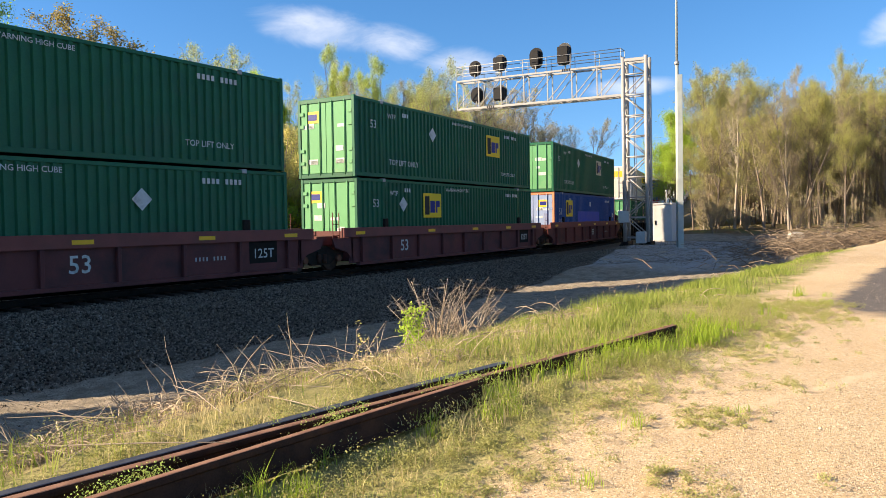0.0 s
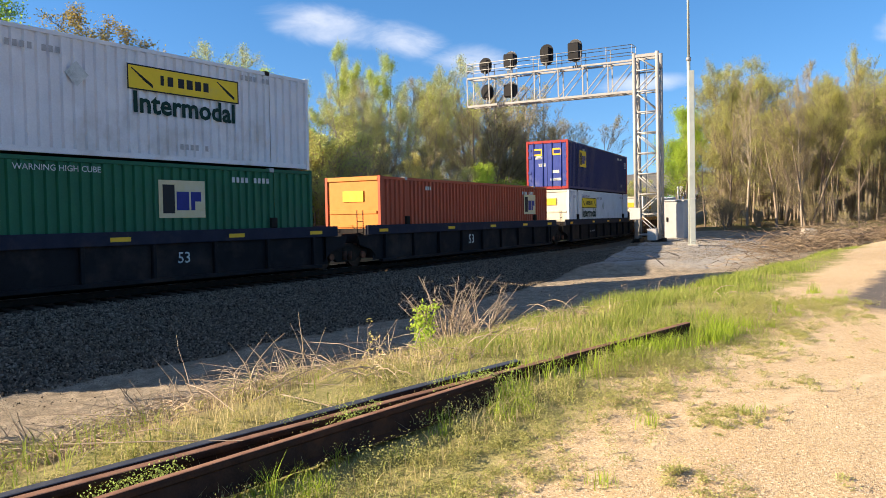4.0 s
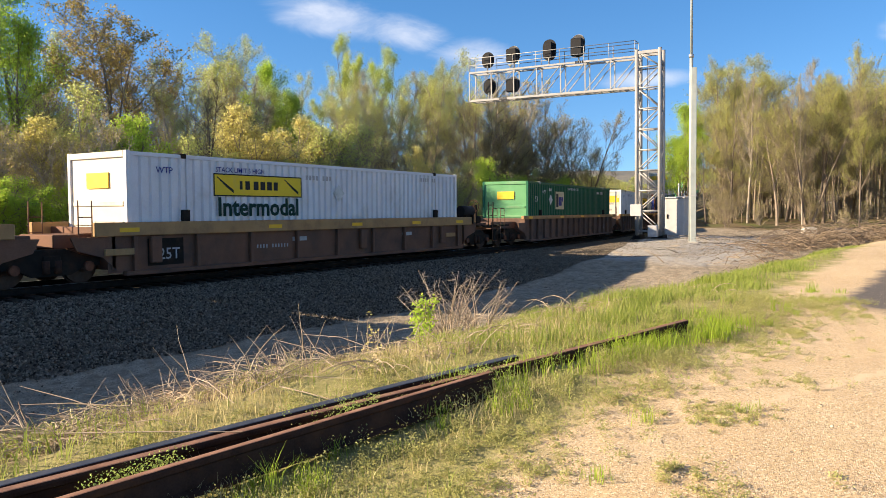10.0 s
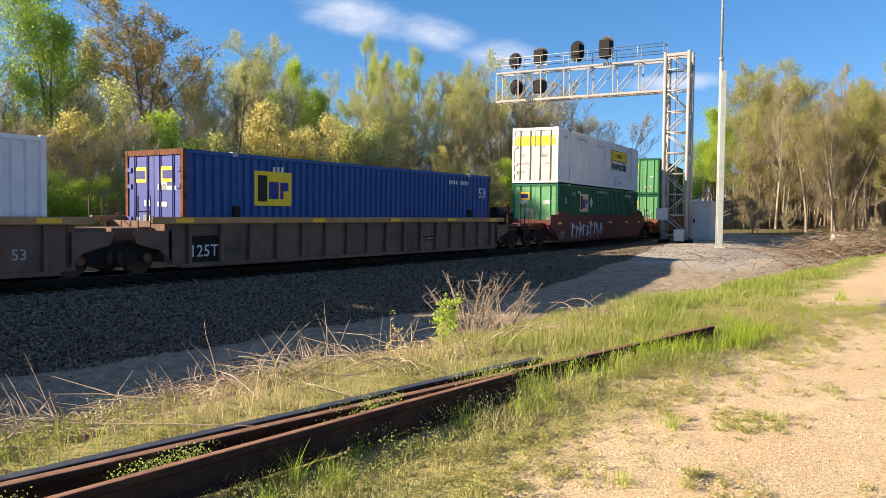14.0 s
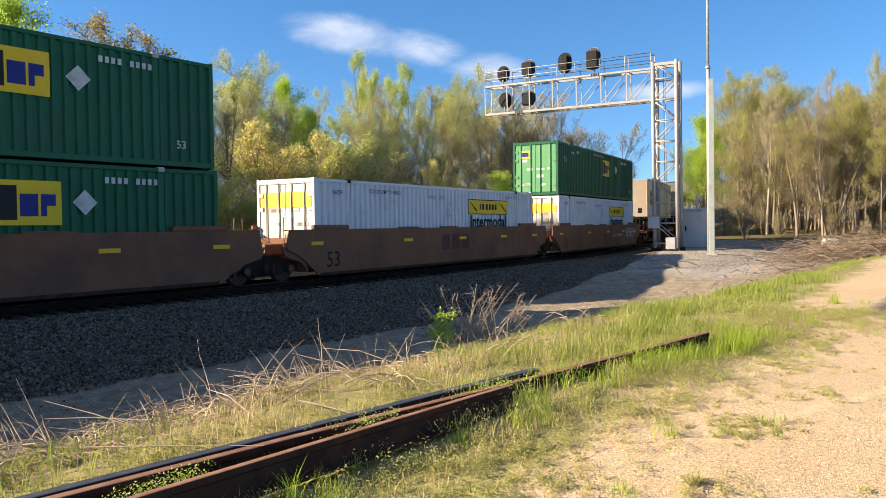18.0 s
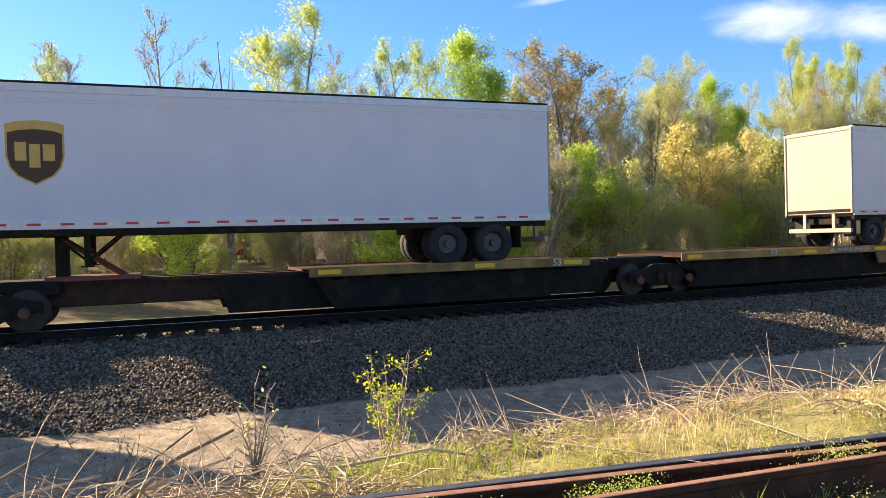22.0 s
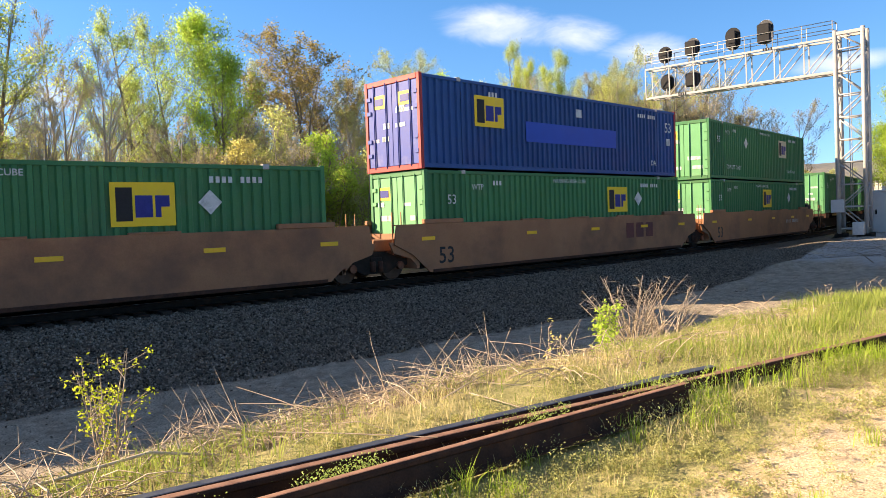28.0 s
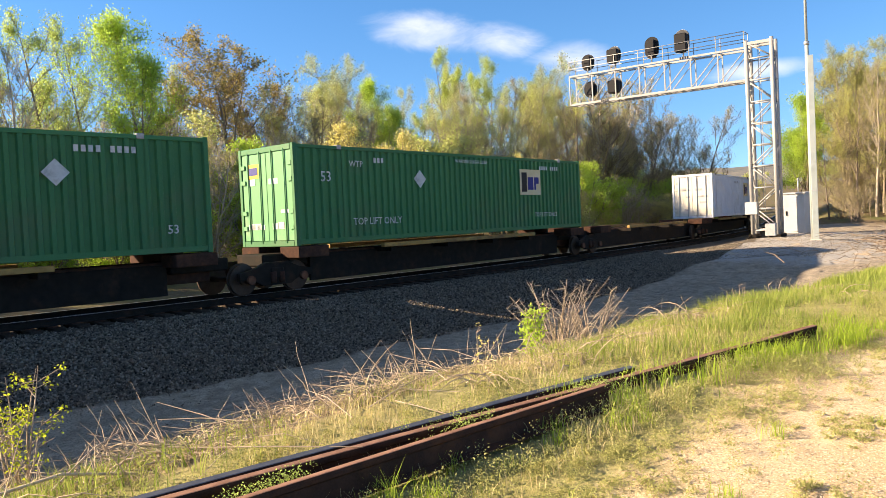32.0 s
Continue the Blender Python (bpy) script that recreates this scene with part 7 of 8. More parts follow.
def build_grass():
    rng = np.random.default_rng(31)

    def lush(x, y):
        e = y - lot_edge(x)
        band = smooth(-0.1, 0.7, e) * smooth(8.4, 6.6, y + 0.12 * np.clip(x - 9, 0, 20))
        return band * (0.10 + 0.90 * smooth(5.4, 8.0, x)) * smooth(0.25, 0.75, field(x, y, 1.6)) * (0.4 + 0.6 * field(x, y, 3.7, 2)) + 0.7 * np.exp(-((x - 1.2) / 1.3) ** 2 - ((y - 5.3) / 0.55) ** 2) * smooth(40, 16, x)

    x, y = clumpy(rng, 300000, 0.5, 34, 1.8, 8.5, lush)
    h = rng.uniform(0.06, 0.19, len(x)) * (0.6 + 0.8 * field(x, y, 0.8, 1)) * (0.9 + 0.25 * smooth(4.5, 7, x)) * (1 - 0.5 * smooth(11, 22, x))
    blades("grass", x, y, h, rng.uniform(0.005, 0.011, len(x)), M["blade"], rng, "fresh green grass along the bank", 0.7)
    x, y = clumpy(rng, 60000, -4, 9, 2.6, 7.6, lambda x, y: smooth(-0.2, 0.6, y - lot_edge(x)) * (0.1 + 0.9 * smooth(0.3, 0.7, field(x, y, 1.4, 3))) * (0.08 + 0.5 * smooth(5.4, 4.5, y)) * smooth(7.6, 6.4, y))
    blades("dry_grass", x, y, rng.uniform(0.04, 0.16, len(x)), rng.uniform(0.004, 0.008, len(x)), M["blade_dry"], rng, "short straw-coloured dry grass between the green", 0.7)
    x, y = clumpy(rng, 90000, -6.5, 13, 4.3, 9.0, lambda x, y: smooth(4.4, 5.6, y + 0.15 * np.clip(x - 6, 0, 9)) * smooth(9.0, 7.6, y) * smooth(13, 7, x) * (0.25 + 0.75 * field(x, y, 1.9, 8)))
    blades("matted_straw", x, y, rng.uniform(0.015, 0.06, len(x)), rng.uniform(0.004, 0.009, len(x)), M["straw"], rng, "matted brown dead straw along the ditch bank", 7.0, "straw")
    # low yellow-green weeds, thick round the old rails, thin on the lot
    def weeds(x, y):
        e = y - lot_edge(x)
        strip = np.exp(-((y - (3.1 - 0.10 * (x - 3))) / 0.75) ** 2)
        lot = smooth(0.58, 0.85, field(x, y, 2.6, 4)) * np.exp(-((y - 1.9) / 0.9) ** 2) * smooth(2.0, 3.2, x) * smooth(7.5, 5.0, x)
        return np.maximum(np.maximum(strip * (0.25 + 0.75 * smooth(0.25, 0.7, field(x, y, 2.2, 5))), 0.8 * lot), 0.5 * smooth(-1.0, 0.4, e) * smooth(6.5, 4.5, y) * field(x, y, 2.8, 2) ** 2)

    x, y = clumpy(rng, 24000, -3, 12, 0.6, 6.2, weeds)
    clear = (np.abs(y - (4.01 - 0.1135 * (x + 3.2))) > 0.13) & (np.abs(y - (4.76 - 0.173 * (x + 3.2))) > 0.12) & (np.abs(y - (4.91 - 0.172 * (x + 3.2))) > 0.10)
    x, y = x[clear | (x > 6.2)], y[clear | (x > 6.2)]
    n = len(x)
    z = ground_z(x, y)
    hgt = rng.uniform(0.03, 0.17, n) * (0.45 + 1.1 * field(x, y, 1.7)) * (0.45 + 0.55 * smooth(2.0, 2.8, y))
    per = 56
    C = np.repeat(np.stack([x, y, z], -1), per, 0)
    r = rng.normal(0, 0.034, (n * per, 3))
    up = rng.uniform(0, 1, n * per) * np.repeat(hgt, per)
    C = C + r * np.array([1, 1, 0]) * (0.6 + up[:, None] * 4)
    C[:, 2] += up + 0.005
    A = rng.normal(size=(n * per, 3))
    A /= np.linalg.norm(A, axis=1)[:, None]
    B = np.cross(A, rng.normal(size=(n * per, 3)))
    B /= np.linalg.norm(B, axis=1)[:, None] + 1e-6
    s = rng.uniform(0.0035, 0.009, (n * per, 1))
    me = quads_mesh("weeds", C, A * s, B * s * 0.7, M["blade_moss"])
    tagged(new("weeds", me), "low yellow-green weeds round the old rails", "weeds", kind="stuff")
    # tufts of longer green blades round the rails and on the lot
    tx, ty = clumpy(rng, 900, -1, 13, 1.2, 4.0, lambda x, y: np.maximum(np.exp(-((y - (3.0 - 0.09 * (x - 3))) / 0.35) ** 2), 0.35 * np.exp(-((y - 1.9) / 0.8) ** 2) * smooth(2.4, 3.6, x) * smooth(6.5, 4.8, x)) * smooth(0.35, 0.8, field(x, y, 2.9, 6)))
    k = 42
    th = np.repeat(rng.uniform(0.07, 0.26, len(tx)) * np.where(ty < 2.3, 0.5, 1), k)
    x, y = np.repeat(tx, k) + rng.normal(0, 0.045, len(tx) * k), np.repeat(ty, k) + rng.normal(0, 0.045, len(tx) * k)
    blades("grass_tufts", x, y, th * rng.uniform(0.5, 1.1, len(x)), rng.uniform(0.003, 0.007, len(x)), M["blade_tuft"], rng, "tufts of longer green grass by the old rails", 0.55)
    # rank grass that swallows the sunk end of the long rail
    x, y = clumpy(rng, 15000, 4.6, 9.2, 2.3, 4.2, lambda x, y: np.maximum(np.exp(-((y - (3.30 - 0.17 * (x - 5.2))) / 0.13) ** 2), np.exp(-((y - (3.02 - 0.17 * (x - 5.2))) / 0.16) ** 2)) * (0.15 + 0.85 * smooth(0.35, 0.7, field(x, y, 2.4, 7))) * (0.35 + 0.65 * smooth(5.0, 7.0, x)))
    blades("rank_grass", x, y, rng.uniform(0.10, 0.27, len(x)), rng.uniform(0.004, 0.009, len(x)), M["blade_tuft"], rng, "rank green grass grown over the sunk rail", 0.6)
    # dark leafy weeds between the rails
    x, y = clumpy(rng, 3600, -2, 7, 3.0, 4.6, lambda x, y: np.exp(-((y - (4.385 - 0.143 * (x + 3.2))) / 0.09) ** 2) * smooth(0.45, 0.8, field(x, y, 3.1, 1)))
    n, per = len(x), 90
    C = np.repeat(np.stack([x, y, ground_z(x, y)], -1), per, 0) + rng.normal(0, 0.04, (n * per, 3)) * np.array([1, 1, 0])
    C[:, 2] += 0.22 * rng.uniform(0, 1, n * per) ** 0.8
    A = rng.normal(size=(n * per, 3))
    A /= np.linalg.norm(A, axis=1)[:, None]
    B = np.cross(A, rng.normal(size=(n * per, 3)))
    B /= np.linalg.norm(B, axis=1)[:, None] + 1e-6
    s = rng.uniform(0.004, 0.009, (n * per, 1))
    tagged(new("rail_weeds", quads_mesh("rail_weeds", C, A * s, B * s * 0.7, M["leaf_mid"])), "small leafy weeds growing between the old rails", "weeds", kind="stuff")


build_grass()


def build_canes():
    """Dry bent canes and sticks on the bank of the ditch."""
    rnd = random.Random(9)
    g = Geo()
    clumps = [(rnd.uniform(-6.5, 6.5) if rnd.random() < 0.75 else rnd.uniform(6, 15), rnd.gauss(0, 1.0), rnd.uniform(0, 6.28), rnd.uniform(0.35, 0.95)) for i in range(520)]
    for i in range(17000):
        cx, cy, lean, tall = rnd.choice(clumps)
        x = cx + rnd.gauss(0, 0.11)
        y = 6.6 - 0.06 * max(0, x - 4) + cy + rnd.gauss(0, 0.11)
        if rnd.random() > (1.0 if x < 5 else 0.55 if x < 10 else 0.25):
            continue
        p = Vector((x, y, gz(x, y)))
        ln = tall * (1.0 if x < 9 else 0.6) * rnd.uniform(0.35, 1.0)
        az = lean + rnd.gauss(0, 1.0)
        d = Vector((math.cos(az) * 0.3, math.sin(az) * 0.3, 1)).normalized()
        pts = [p]
        bend = rnd.uniform(0.35, 1.1) if rnd.random() < 0.93 else 0.1
        for k in range(5):
            d = (d + Vector((math.cos(az) * bend + rnd.uniform(-0.2, 0.2), math.sin(az) * bend + rnd.uniform(-0.2, 0.2), -bend * 0.75 * (k > 0)))).normalized()
            pts.append(pts[-1] + d * ln / 5)
        r = rnd.uniform(0.003, 0.0075)
        g.path(pts, [r, r, r * 0.9, r * 0.7, r * 0.5, r * 0.3], 3)
    tagged(part("dry_canes", g, M["cane"]), "dry bent tan stalks along the ditch bank", "dry stalks", kind="stuff")
    g = Geo()
    for i in range(800):
        x = rnd.uniform(-6.5, 6)
        y = rnd.gauss(6.1, 0.8)
        ln = rnd.uniform(0.3, 1.3)
        az = rnd.uniform(0, 6.28)
        p = Vector((x, y, gz(x, y) + rnd.uniform(0.01, 0.12)))
        q = p + Vector((math.cos(az) * ln, math.sin(az) * ln, rnd.uniform(-0.05, 0.18)))
        m = p.lerp(q, 0.5) + Vector((0, 0, rnd.uniform(0, 0.06)))
        r = rnd.uniform(0.002, 0.007)
        g.path([p, m, q], [r, r * 0.8, r * 0.4], 4)
    tagged(part("fallen_twigs", g, M["twig"]), "tangle of fallen grey twigs on the bank", "twigs", kind="stuff")
    g = Geo()
    for i in range(2600):
        x = rnd.gauss(44, 6)
        y = rnd.gauss(7.4, 1.0) if x < 41 else rnd.gauss(6.2 - 0.25 * (x - 41), 1.9)
        ln = rnd.uniform(0.3, 1.5)
        az = rnd.uniform(0, 6.28)
        z = gz(x, y) + abs(rnd.gauss(0, 0.38))
        p = Vector((x, y, z))
        q = p + Vector((math.cos(az) * ln, math.sin(az) * ln, rnd.uniform(-0.25, 0.4)))
        r = rnd.uniform(0.006, 0.02)
        g.path([p, p.lerp(q, 0.5) + Vector((0, 0, 0.1)), q], [r, r * 0.8, r * 0.4], 4)
    tagged(part("brush_pile", g, M["brush"]), "long pile of cut brush and branches by the wood", "brush pile", kind="stuff")
    for k, (x, y, ln, az, r) in enumerate(((44, 6.2, 2.6, 0.3, 0.13), (46.5, 4.8, 3.0, 1.1, 0.16), (47.5, 3.4, 2.2, 0.2, 0.18), (43, 7.3, 1.8, 2.0, 0.1), (48.5, 2.2, 2.6, 0.7, 0.2), (39.5, 6.0, 2.4, 0.15, 0.07))):
        z = gz(x, y) + r + 0.02
        g = Geo()
        d = Vector((math.cos(az), math.sin(az), 0.06))
        p = Vector((x, y, z))
        g.path([p, p + d * ln * 0.5, p + d * ln], [r, r * 0.92, r * 0.8], 9)
        lg = thing("log", "short cut log lying on the brush pile", "log", group="cut logs")
        part("bark", g, M["bark_pale"], lg)
        part("cut_end", Geo().tube(p - d * 0.01, p, r * 0.98, n=9), M["cane"], lg, "pale sawn end")


build_canes()


def sapling(x, y, h, leaf, seed, label, per=7, size=0.03, stems=7, name="sapling", spread=0.35, cloud=0.04, keep=1.0, low=0.25):
    """A small bush of thin stems with leaves."""
    rnd = random.Random(seed)
    rng = np.random.default_rng(seed)
    root = thing(name, label, "bush")
    root.matrix_basis = pose(x, y, gz(x, y) - 0.02)
    g, tips = Geo(), []
    for i in range(stems):
        az = rnd.uniform(0, 6.28)
        sp = spread * rnd.uniform(0.2, 1)
        hh = h * rnd.uniform(0.55, 1)
        p = Vector((rnd.uniform(-0.06, 0.06), rnd.uniform(-0.06, 0.06), 0))
        pts = [p]
        for k in range(5):
            f = (k + 1) / 5
            pts.append(p + Vector((math.cos(az) * sp * f ** 1.3 + rnd.uniform(-0.02, 0.02), math.sin(az) * sp * f ** 1.3 + rnd.uniform(-0.02, 0.02), hh * f)))
        g.path(pts, [0.011, 0.010, 0.008, 0.007, 0.005, 0.003], 4)
        for k in range(9):
            f = rnd.uniform(low, 1.0) * 5
            a = min(4, int(f))
            q = pts[a].lerp(pts[a + 1], f - a)
            e = q + Vector((rnd.uniform(-0.14, 0.14), rnd.uniform(-0.14, 0.14), rnd.uniform(-0.02, 0.12)))
            g.tube(q, e, 0.005, 0.0025, 3, caps=False)
            tips.append(tuple(e))
    tagged(part("stem_tangle", g, M["twig"], root), kind="stuff")
    if leaf:
        T = np.array(tips)
        T = T[rng.uniform(size=len(T)) < keep]
        part("foliage", leaf_cloud("foliage", T, cloud, per, size, M[leaf], rng), M[leaf], root)
    return root


sapling(1.62, 6.3, 1.16, "leaf_lime", 3, "leafy sapling with bright yellow-green leaves on the bank", 13, 0.016, 9, spread=0.22, cloud=0.028, keep=0.75)
sapling(0.5, 6.3, 0.95, "leaf_pale", 4, "mostly bare sapling with a few small green leaves", 2, 0.022, 9, spread=0.3, keep=0.35)
sapling(-0.6, 6.6, 0.8, "leaf_pale", 14, "mostly bare sapling with a few small green leaves", 2, 0.02, 8, spread=0.3, keep=0.3)
sapling(8.45, 6.62, 0.92, "leaf_bright", 5, "small bush in dense lime-green leaf", 15, 0.032, 6, spread=0.10, cloud=0.045, low=0.1)
sapling(9.1, 6.7, 1.3, None, 6, "leafless bush of pale arching twigs", stems=34, spread=0.95, name="twig_bush")
sapling(9.75, 6.55, 1.1, None, 7, "leafless bush of pale arching twigs", stems=30, spread=0.95, name="twig_bush")
sapling(8.65, 7.8, 1.0, "leaf_yellow", 8, "thin upright weed with yellow leaf tips", 5, 0.03, 3, spread=0.1, keep=0.5)
for k, (x, y) in enumerate(((14.5, 6.2), (16.0, 6.1), (17.5, 6.0), (13.2, 6.8), (3.0, 7.3), (4.6, 7.4), (6.2, 7.3), (-2.2, 6.6), (-3.6, 6.8))):
    sapling(x, y, 0.75, None, 40 + k, "sparse dry weed stalks", stems=9, spread=0.4, name="dry_weed")


def build_sticks():
    """The larger fallen branches on the near bank."""
    for pts, r in ((((0.2, 5.4, 0.02), (0.9, 5.25, 0.12), (1.55, 5.0, 0.16), (1.95, 4.85, 0.04)), 0.016), (((-0.4, 5.9, 0.0), (0.5, 6.0, 0.22), (1.4, 6.1, 0.42)), 0.012), (((-2.6, 6.6, 0.0), (-1.7, 6.5, 0.12), (-0.9, 6.4, 0.30)), 0.02),
                   (((-2.4, 6.1, 0.02), (-1.6, 6.3, 0.1), (-0.6, 6.2, 0.16)), 0.015), (((0.0, 5.6, 0.02), (1.0, 5.7, 0.08), (2.3, 5.3, 0.10)), 0.013)):
        P = [Vector((x, y, gz(x, y) + z)) for x, y, z in pts]
        b = thing("branch", "fallen pale dry branch on the bank", "branch", group="fallen branches")
        part("limb", Geo().path(P, [r * (1 - 0.5 * i / (len(P) - 1)) for i in range(len(P))], 7), M["cane"], b)
        g = Geo()
        rnd = random.Random(len(pts) + int(r * 1000))
        for k in range(5):
            i = rnd.randrange(len(P) - 1)
            p = P[i].lerp(P[i + 1], rnd.random())
            g.tube(p, p + Vector((rnd.uniform(-0.2, 0.4), rnd.uniform(-0.25, 0.25), rnd.uniform(0.05, 0.25))), r * 0.4, r * 0.15, 4, caps=False)
        tagged(part("twig_tangle", g, M["twig"], b), kind="stuff")


build_sticks()


def build_stick_heap():
    """Cut sticks thrown together on the bank of the ditch."""
    rnd = random.Random(19)
    for k in range(16):
        x, y, az, ln = rnd.gauss(-0.7, 0.5), rnd.gauss(6.35, 0.35), rnd.gauss(0.35, 0.7), rnd.uniform(0.7, 1.7)
        r, rise = rnd.uniform(0.009, 0.02), rnd.uniform(0.0, 0.35)
        d = Vector((math.cos(az), math.sin(az), 0))
        p = Vector((x, y, 0)) - d * ln / 2
        q = p + d * ln
        m = p.lerp(q, 0.5) + Vector((rnd.uniform(-0.05, 0.05), rnd.uniform(-0.05, 0.05), 0))
        P = [Vector((c.x, c.y, max(gz(c.x, c.y) + r, gz(x, y) + 0.02 * k + h))) for c, h in ((p, 0.0), (m, rise * 0.5), (q, rise))]
        P[0].z = gz(p.x, p.y) + r * 0.5
        b = thing("stick", "cut grey-brown stick in a heap on the bank", "stick", group="heap of cut sticks")
        part("limb", Geo().path(P, [r, r * 0.9, r * 0.7], 6), M["brush" if k % 2 else "cane"], b)


build_stick_heap()


def parked_car(x, y, yaw, paint, label):
    c = thing("parked_car", label, "car", group="cars parked beyond the track")
    c.matrix_basis = pose(x, y, gz(x, y), 0, 0, yaw)
    g = Geo()
    prof = [(-2.2, 0.35), (-2.25, 0.75), (-1.9, 0.95), (-1.3, 1.0), (1.1, 1.0), (2.0, 0.85), (2.25, 0.6), (2.2, 0.35)]
    cab = [(-1.5, 1.0), (-0.95, 1.42), (0.35, 1.44), (1.15, 1.0)]
    for p, w in ((prof, 0.88),):
        n = len(p)
        g.v = [(a, -w, b) for a, b in p] + [(a, w, b) for a, b in p]
        g.f = [(i, (i + 1) % n, n + (i + 1) % n, n + i) for i in range(n)] + [tuple(range(n)), tuple(range(2 * n - 1, n - 1, -1))]
        g.smooth = [False] * len(g.f)
    part("body", g, M[paint], c)
    g = Geo()
    n = 4
    g.v = [(a, -0.8 + 0.12 * (b > 1.2), b) for a, b in cab] + [(a, 0.8 - 0.12 * (b > 1.2), b) for a, b in cab]
    g.f = [(i, (i + 1) % n, n + (i + 1) % n, n + i) for i in range(n)] + [tuple(range(n)), tuple(range(2 * n - 1, n - 1, -1))]
    g.smooth = [False] * len(g.f)
    part("cabin_glass", g, M["glass"], c)
    part("roof", Geo().box(-0.95, 0.35, -0.68, 0.68, 1.43, 1.47, 0.015), M[paint], c)
    for xx in (-1.35, 1.4):
        for yy in (-0.82, 0.82):
            w = part("wheel", Geo().tube((xx, yy - 0.1, 0.32), (xx, yy + 0.1, 0.32), 0.32, n=16), M["tyre"], c)
            part("hub", Geo().tube((xx, yy - 0.11, 0.32), (xx, yy + 0.11, 0.32), 0.18, n=12), M["rim"], w)


for x, y, a, p, l in ((-4.2, 57, 62, "car_white", "white car parked among the trees beyond the track"), (5.2, 57.5, 58, "car_red", "red saloon car parked among the trees beyond the track"), (-12, 57, 60, "car_red", "small red car parked among the trees beyond the track")):
    parked_car(x, y, a, p, l)

# ---------------------------------------------------------------- the train, front to rear
# how far the train has run at each whole second
RUN = [0.0, 15.34, 30.66, 45.98, 61.29, 76.61, 91.93, 107.24, 122.54, 137.83, 153.1, 168.35, 183.59, 198.79, 213.98, 229.14, 244.29, 259.44, 274.61, 289.79, 304.94, 320.04, 335.11, 350.17, 365.25, 380.34, 395.46, 410.59, 425.73, 440.9, 456.07, 471.24, 486.41]
MOVING = []
GREEN_TEXT = (("53", 1.15, 1.95, 0.42), ("WTP", 2.35, 2.35, 0.26))
TOP_TEXT = GREEN_TEXT + (("TOP LIFT ONLY", 3.2, 0.62, 0.30), ("WARNING HIGH CUBE", 8.0, 2.60, 0.18), ("TOP LIFT ONLY", 12.8, 0.62, 0.24))
BLUE_TEXT = (("53", 14.9, 2.1, 0.6), ("DA", 13.6, 0.55, 0.3))
STACK_TEXT = (("STACK LIMIT 5 HIGH", 3.7, 2.52, 0.20),)


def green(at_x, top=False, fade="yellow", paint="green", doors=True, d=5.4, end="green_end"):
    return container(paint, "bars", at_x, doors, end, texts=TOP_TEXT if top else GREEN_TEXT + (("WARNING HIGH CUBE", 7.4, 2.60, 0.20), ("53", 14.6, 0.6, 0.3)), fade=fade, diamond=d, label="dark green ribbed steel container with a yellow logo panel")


def white(at_x, doors=True):
    return container("white", "band", at_x, doors, "white_end", texts=STACK_TEXT + (("WTP", 1.1, 2.42, 0.24),), diamond=8.0, label="white ribbed container with a yellow logo band")


def blue(at_x, paint="blue", post="end_red", patch=True):
    return container(paint, "bars", at_x, True, "blue_end", post, texts=BLUE_TEXT, patch=patch and paint == "blue", label="blue ribbed steel container with red end posts", diamond=None)


def carry(ob, s, z, half=8.07):
    MOVING.append((ob, s, z, half))


def unit(car, centre, half, *loads):
    """Put a car on the track at its place in the train, and its loads upon it."""
    carry(car, centre, 0, half)
    for ob, z, ds in loads:
        carry(ob, centre, z, half) if abs(ds) < 1e-6 else MOVING.append((ob, centre + ds, z, half))


LOW, UP = 0.385, 3.285
UMB = ("smooth", "umber_car", "umber_car")
MAR, BLK, OCH, GRY, TAN = (("wide", "maroon", "maroon_light"), ("wide", "black_car", "black_chord"), ("ochre", "brown_car", "brown_chord"), ("thin", "grey_car", "brown_chord"), ("smooth", "tan_car", "tan_car"))
LAB = {"maroon": "weathered maroon articulated well car with a faded red top chord", "black_car": "sooty black articulated well car with white marks", "brown_car": "dirty brown articulated well car with ochre chords", "grey_car": "grey-brown articulated well car with many side ribs", "tan_car": "smooth tan-brown articulated well car", "umber_car": "smooth umber-brown articulated well car"}


def wells(sty, first, last, marks=(), bars=()):
    return well_car(*sty, first, last, LAB[sty[1]], marks, bars)


BIG53 = (("53", -4.6, 0.72, 0.62, "mark"),)
TANBIG = (("53", -7.1, 0.62, 0.72, "ink"),)
MID = ((-3.9, 0.62, 11, 0.30, False),)
BOARD = ((-3.2, 0.82, 11, 0.28, False),)


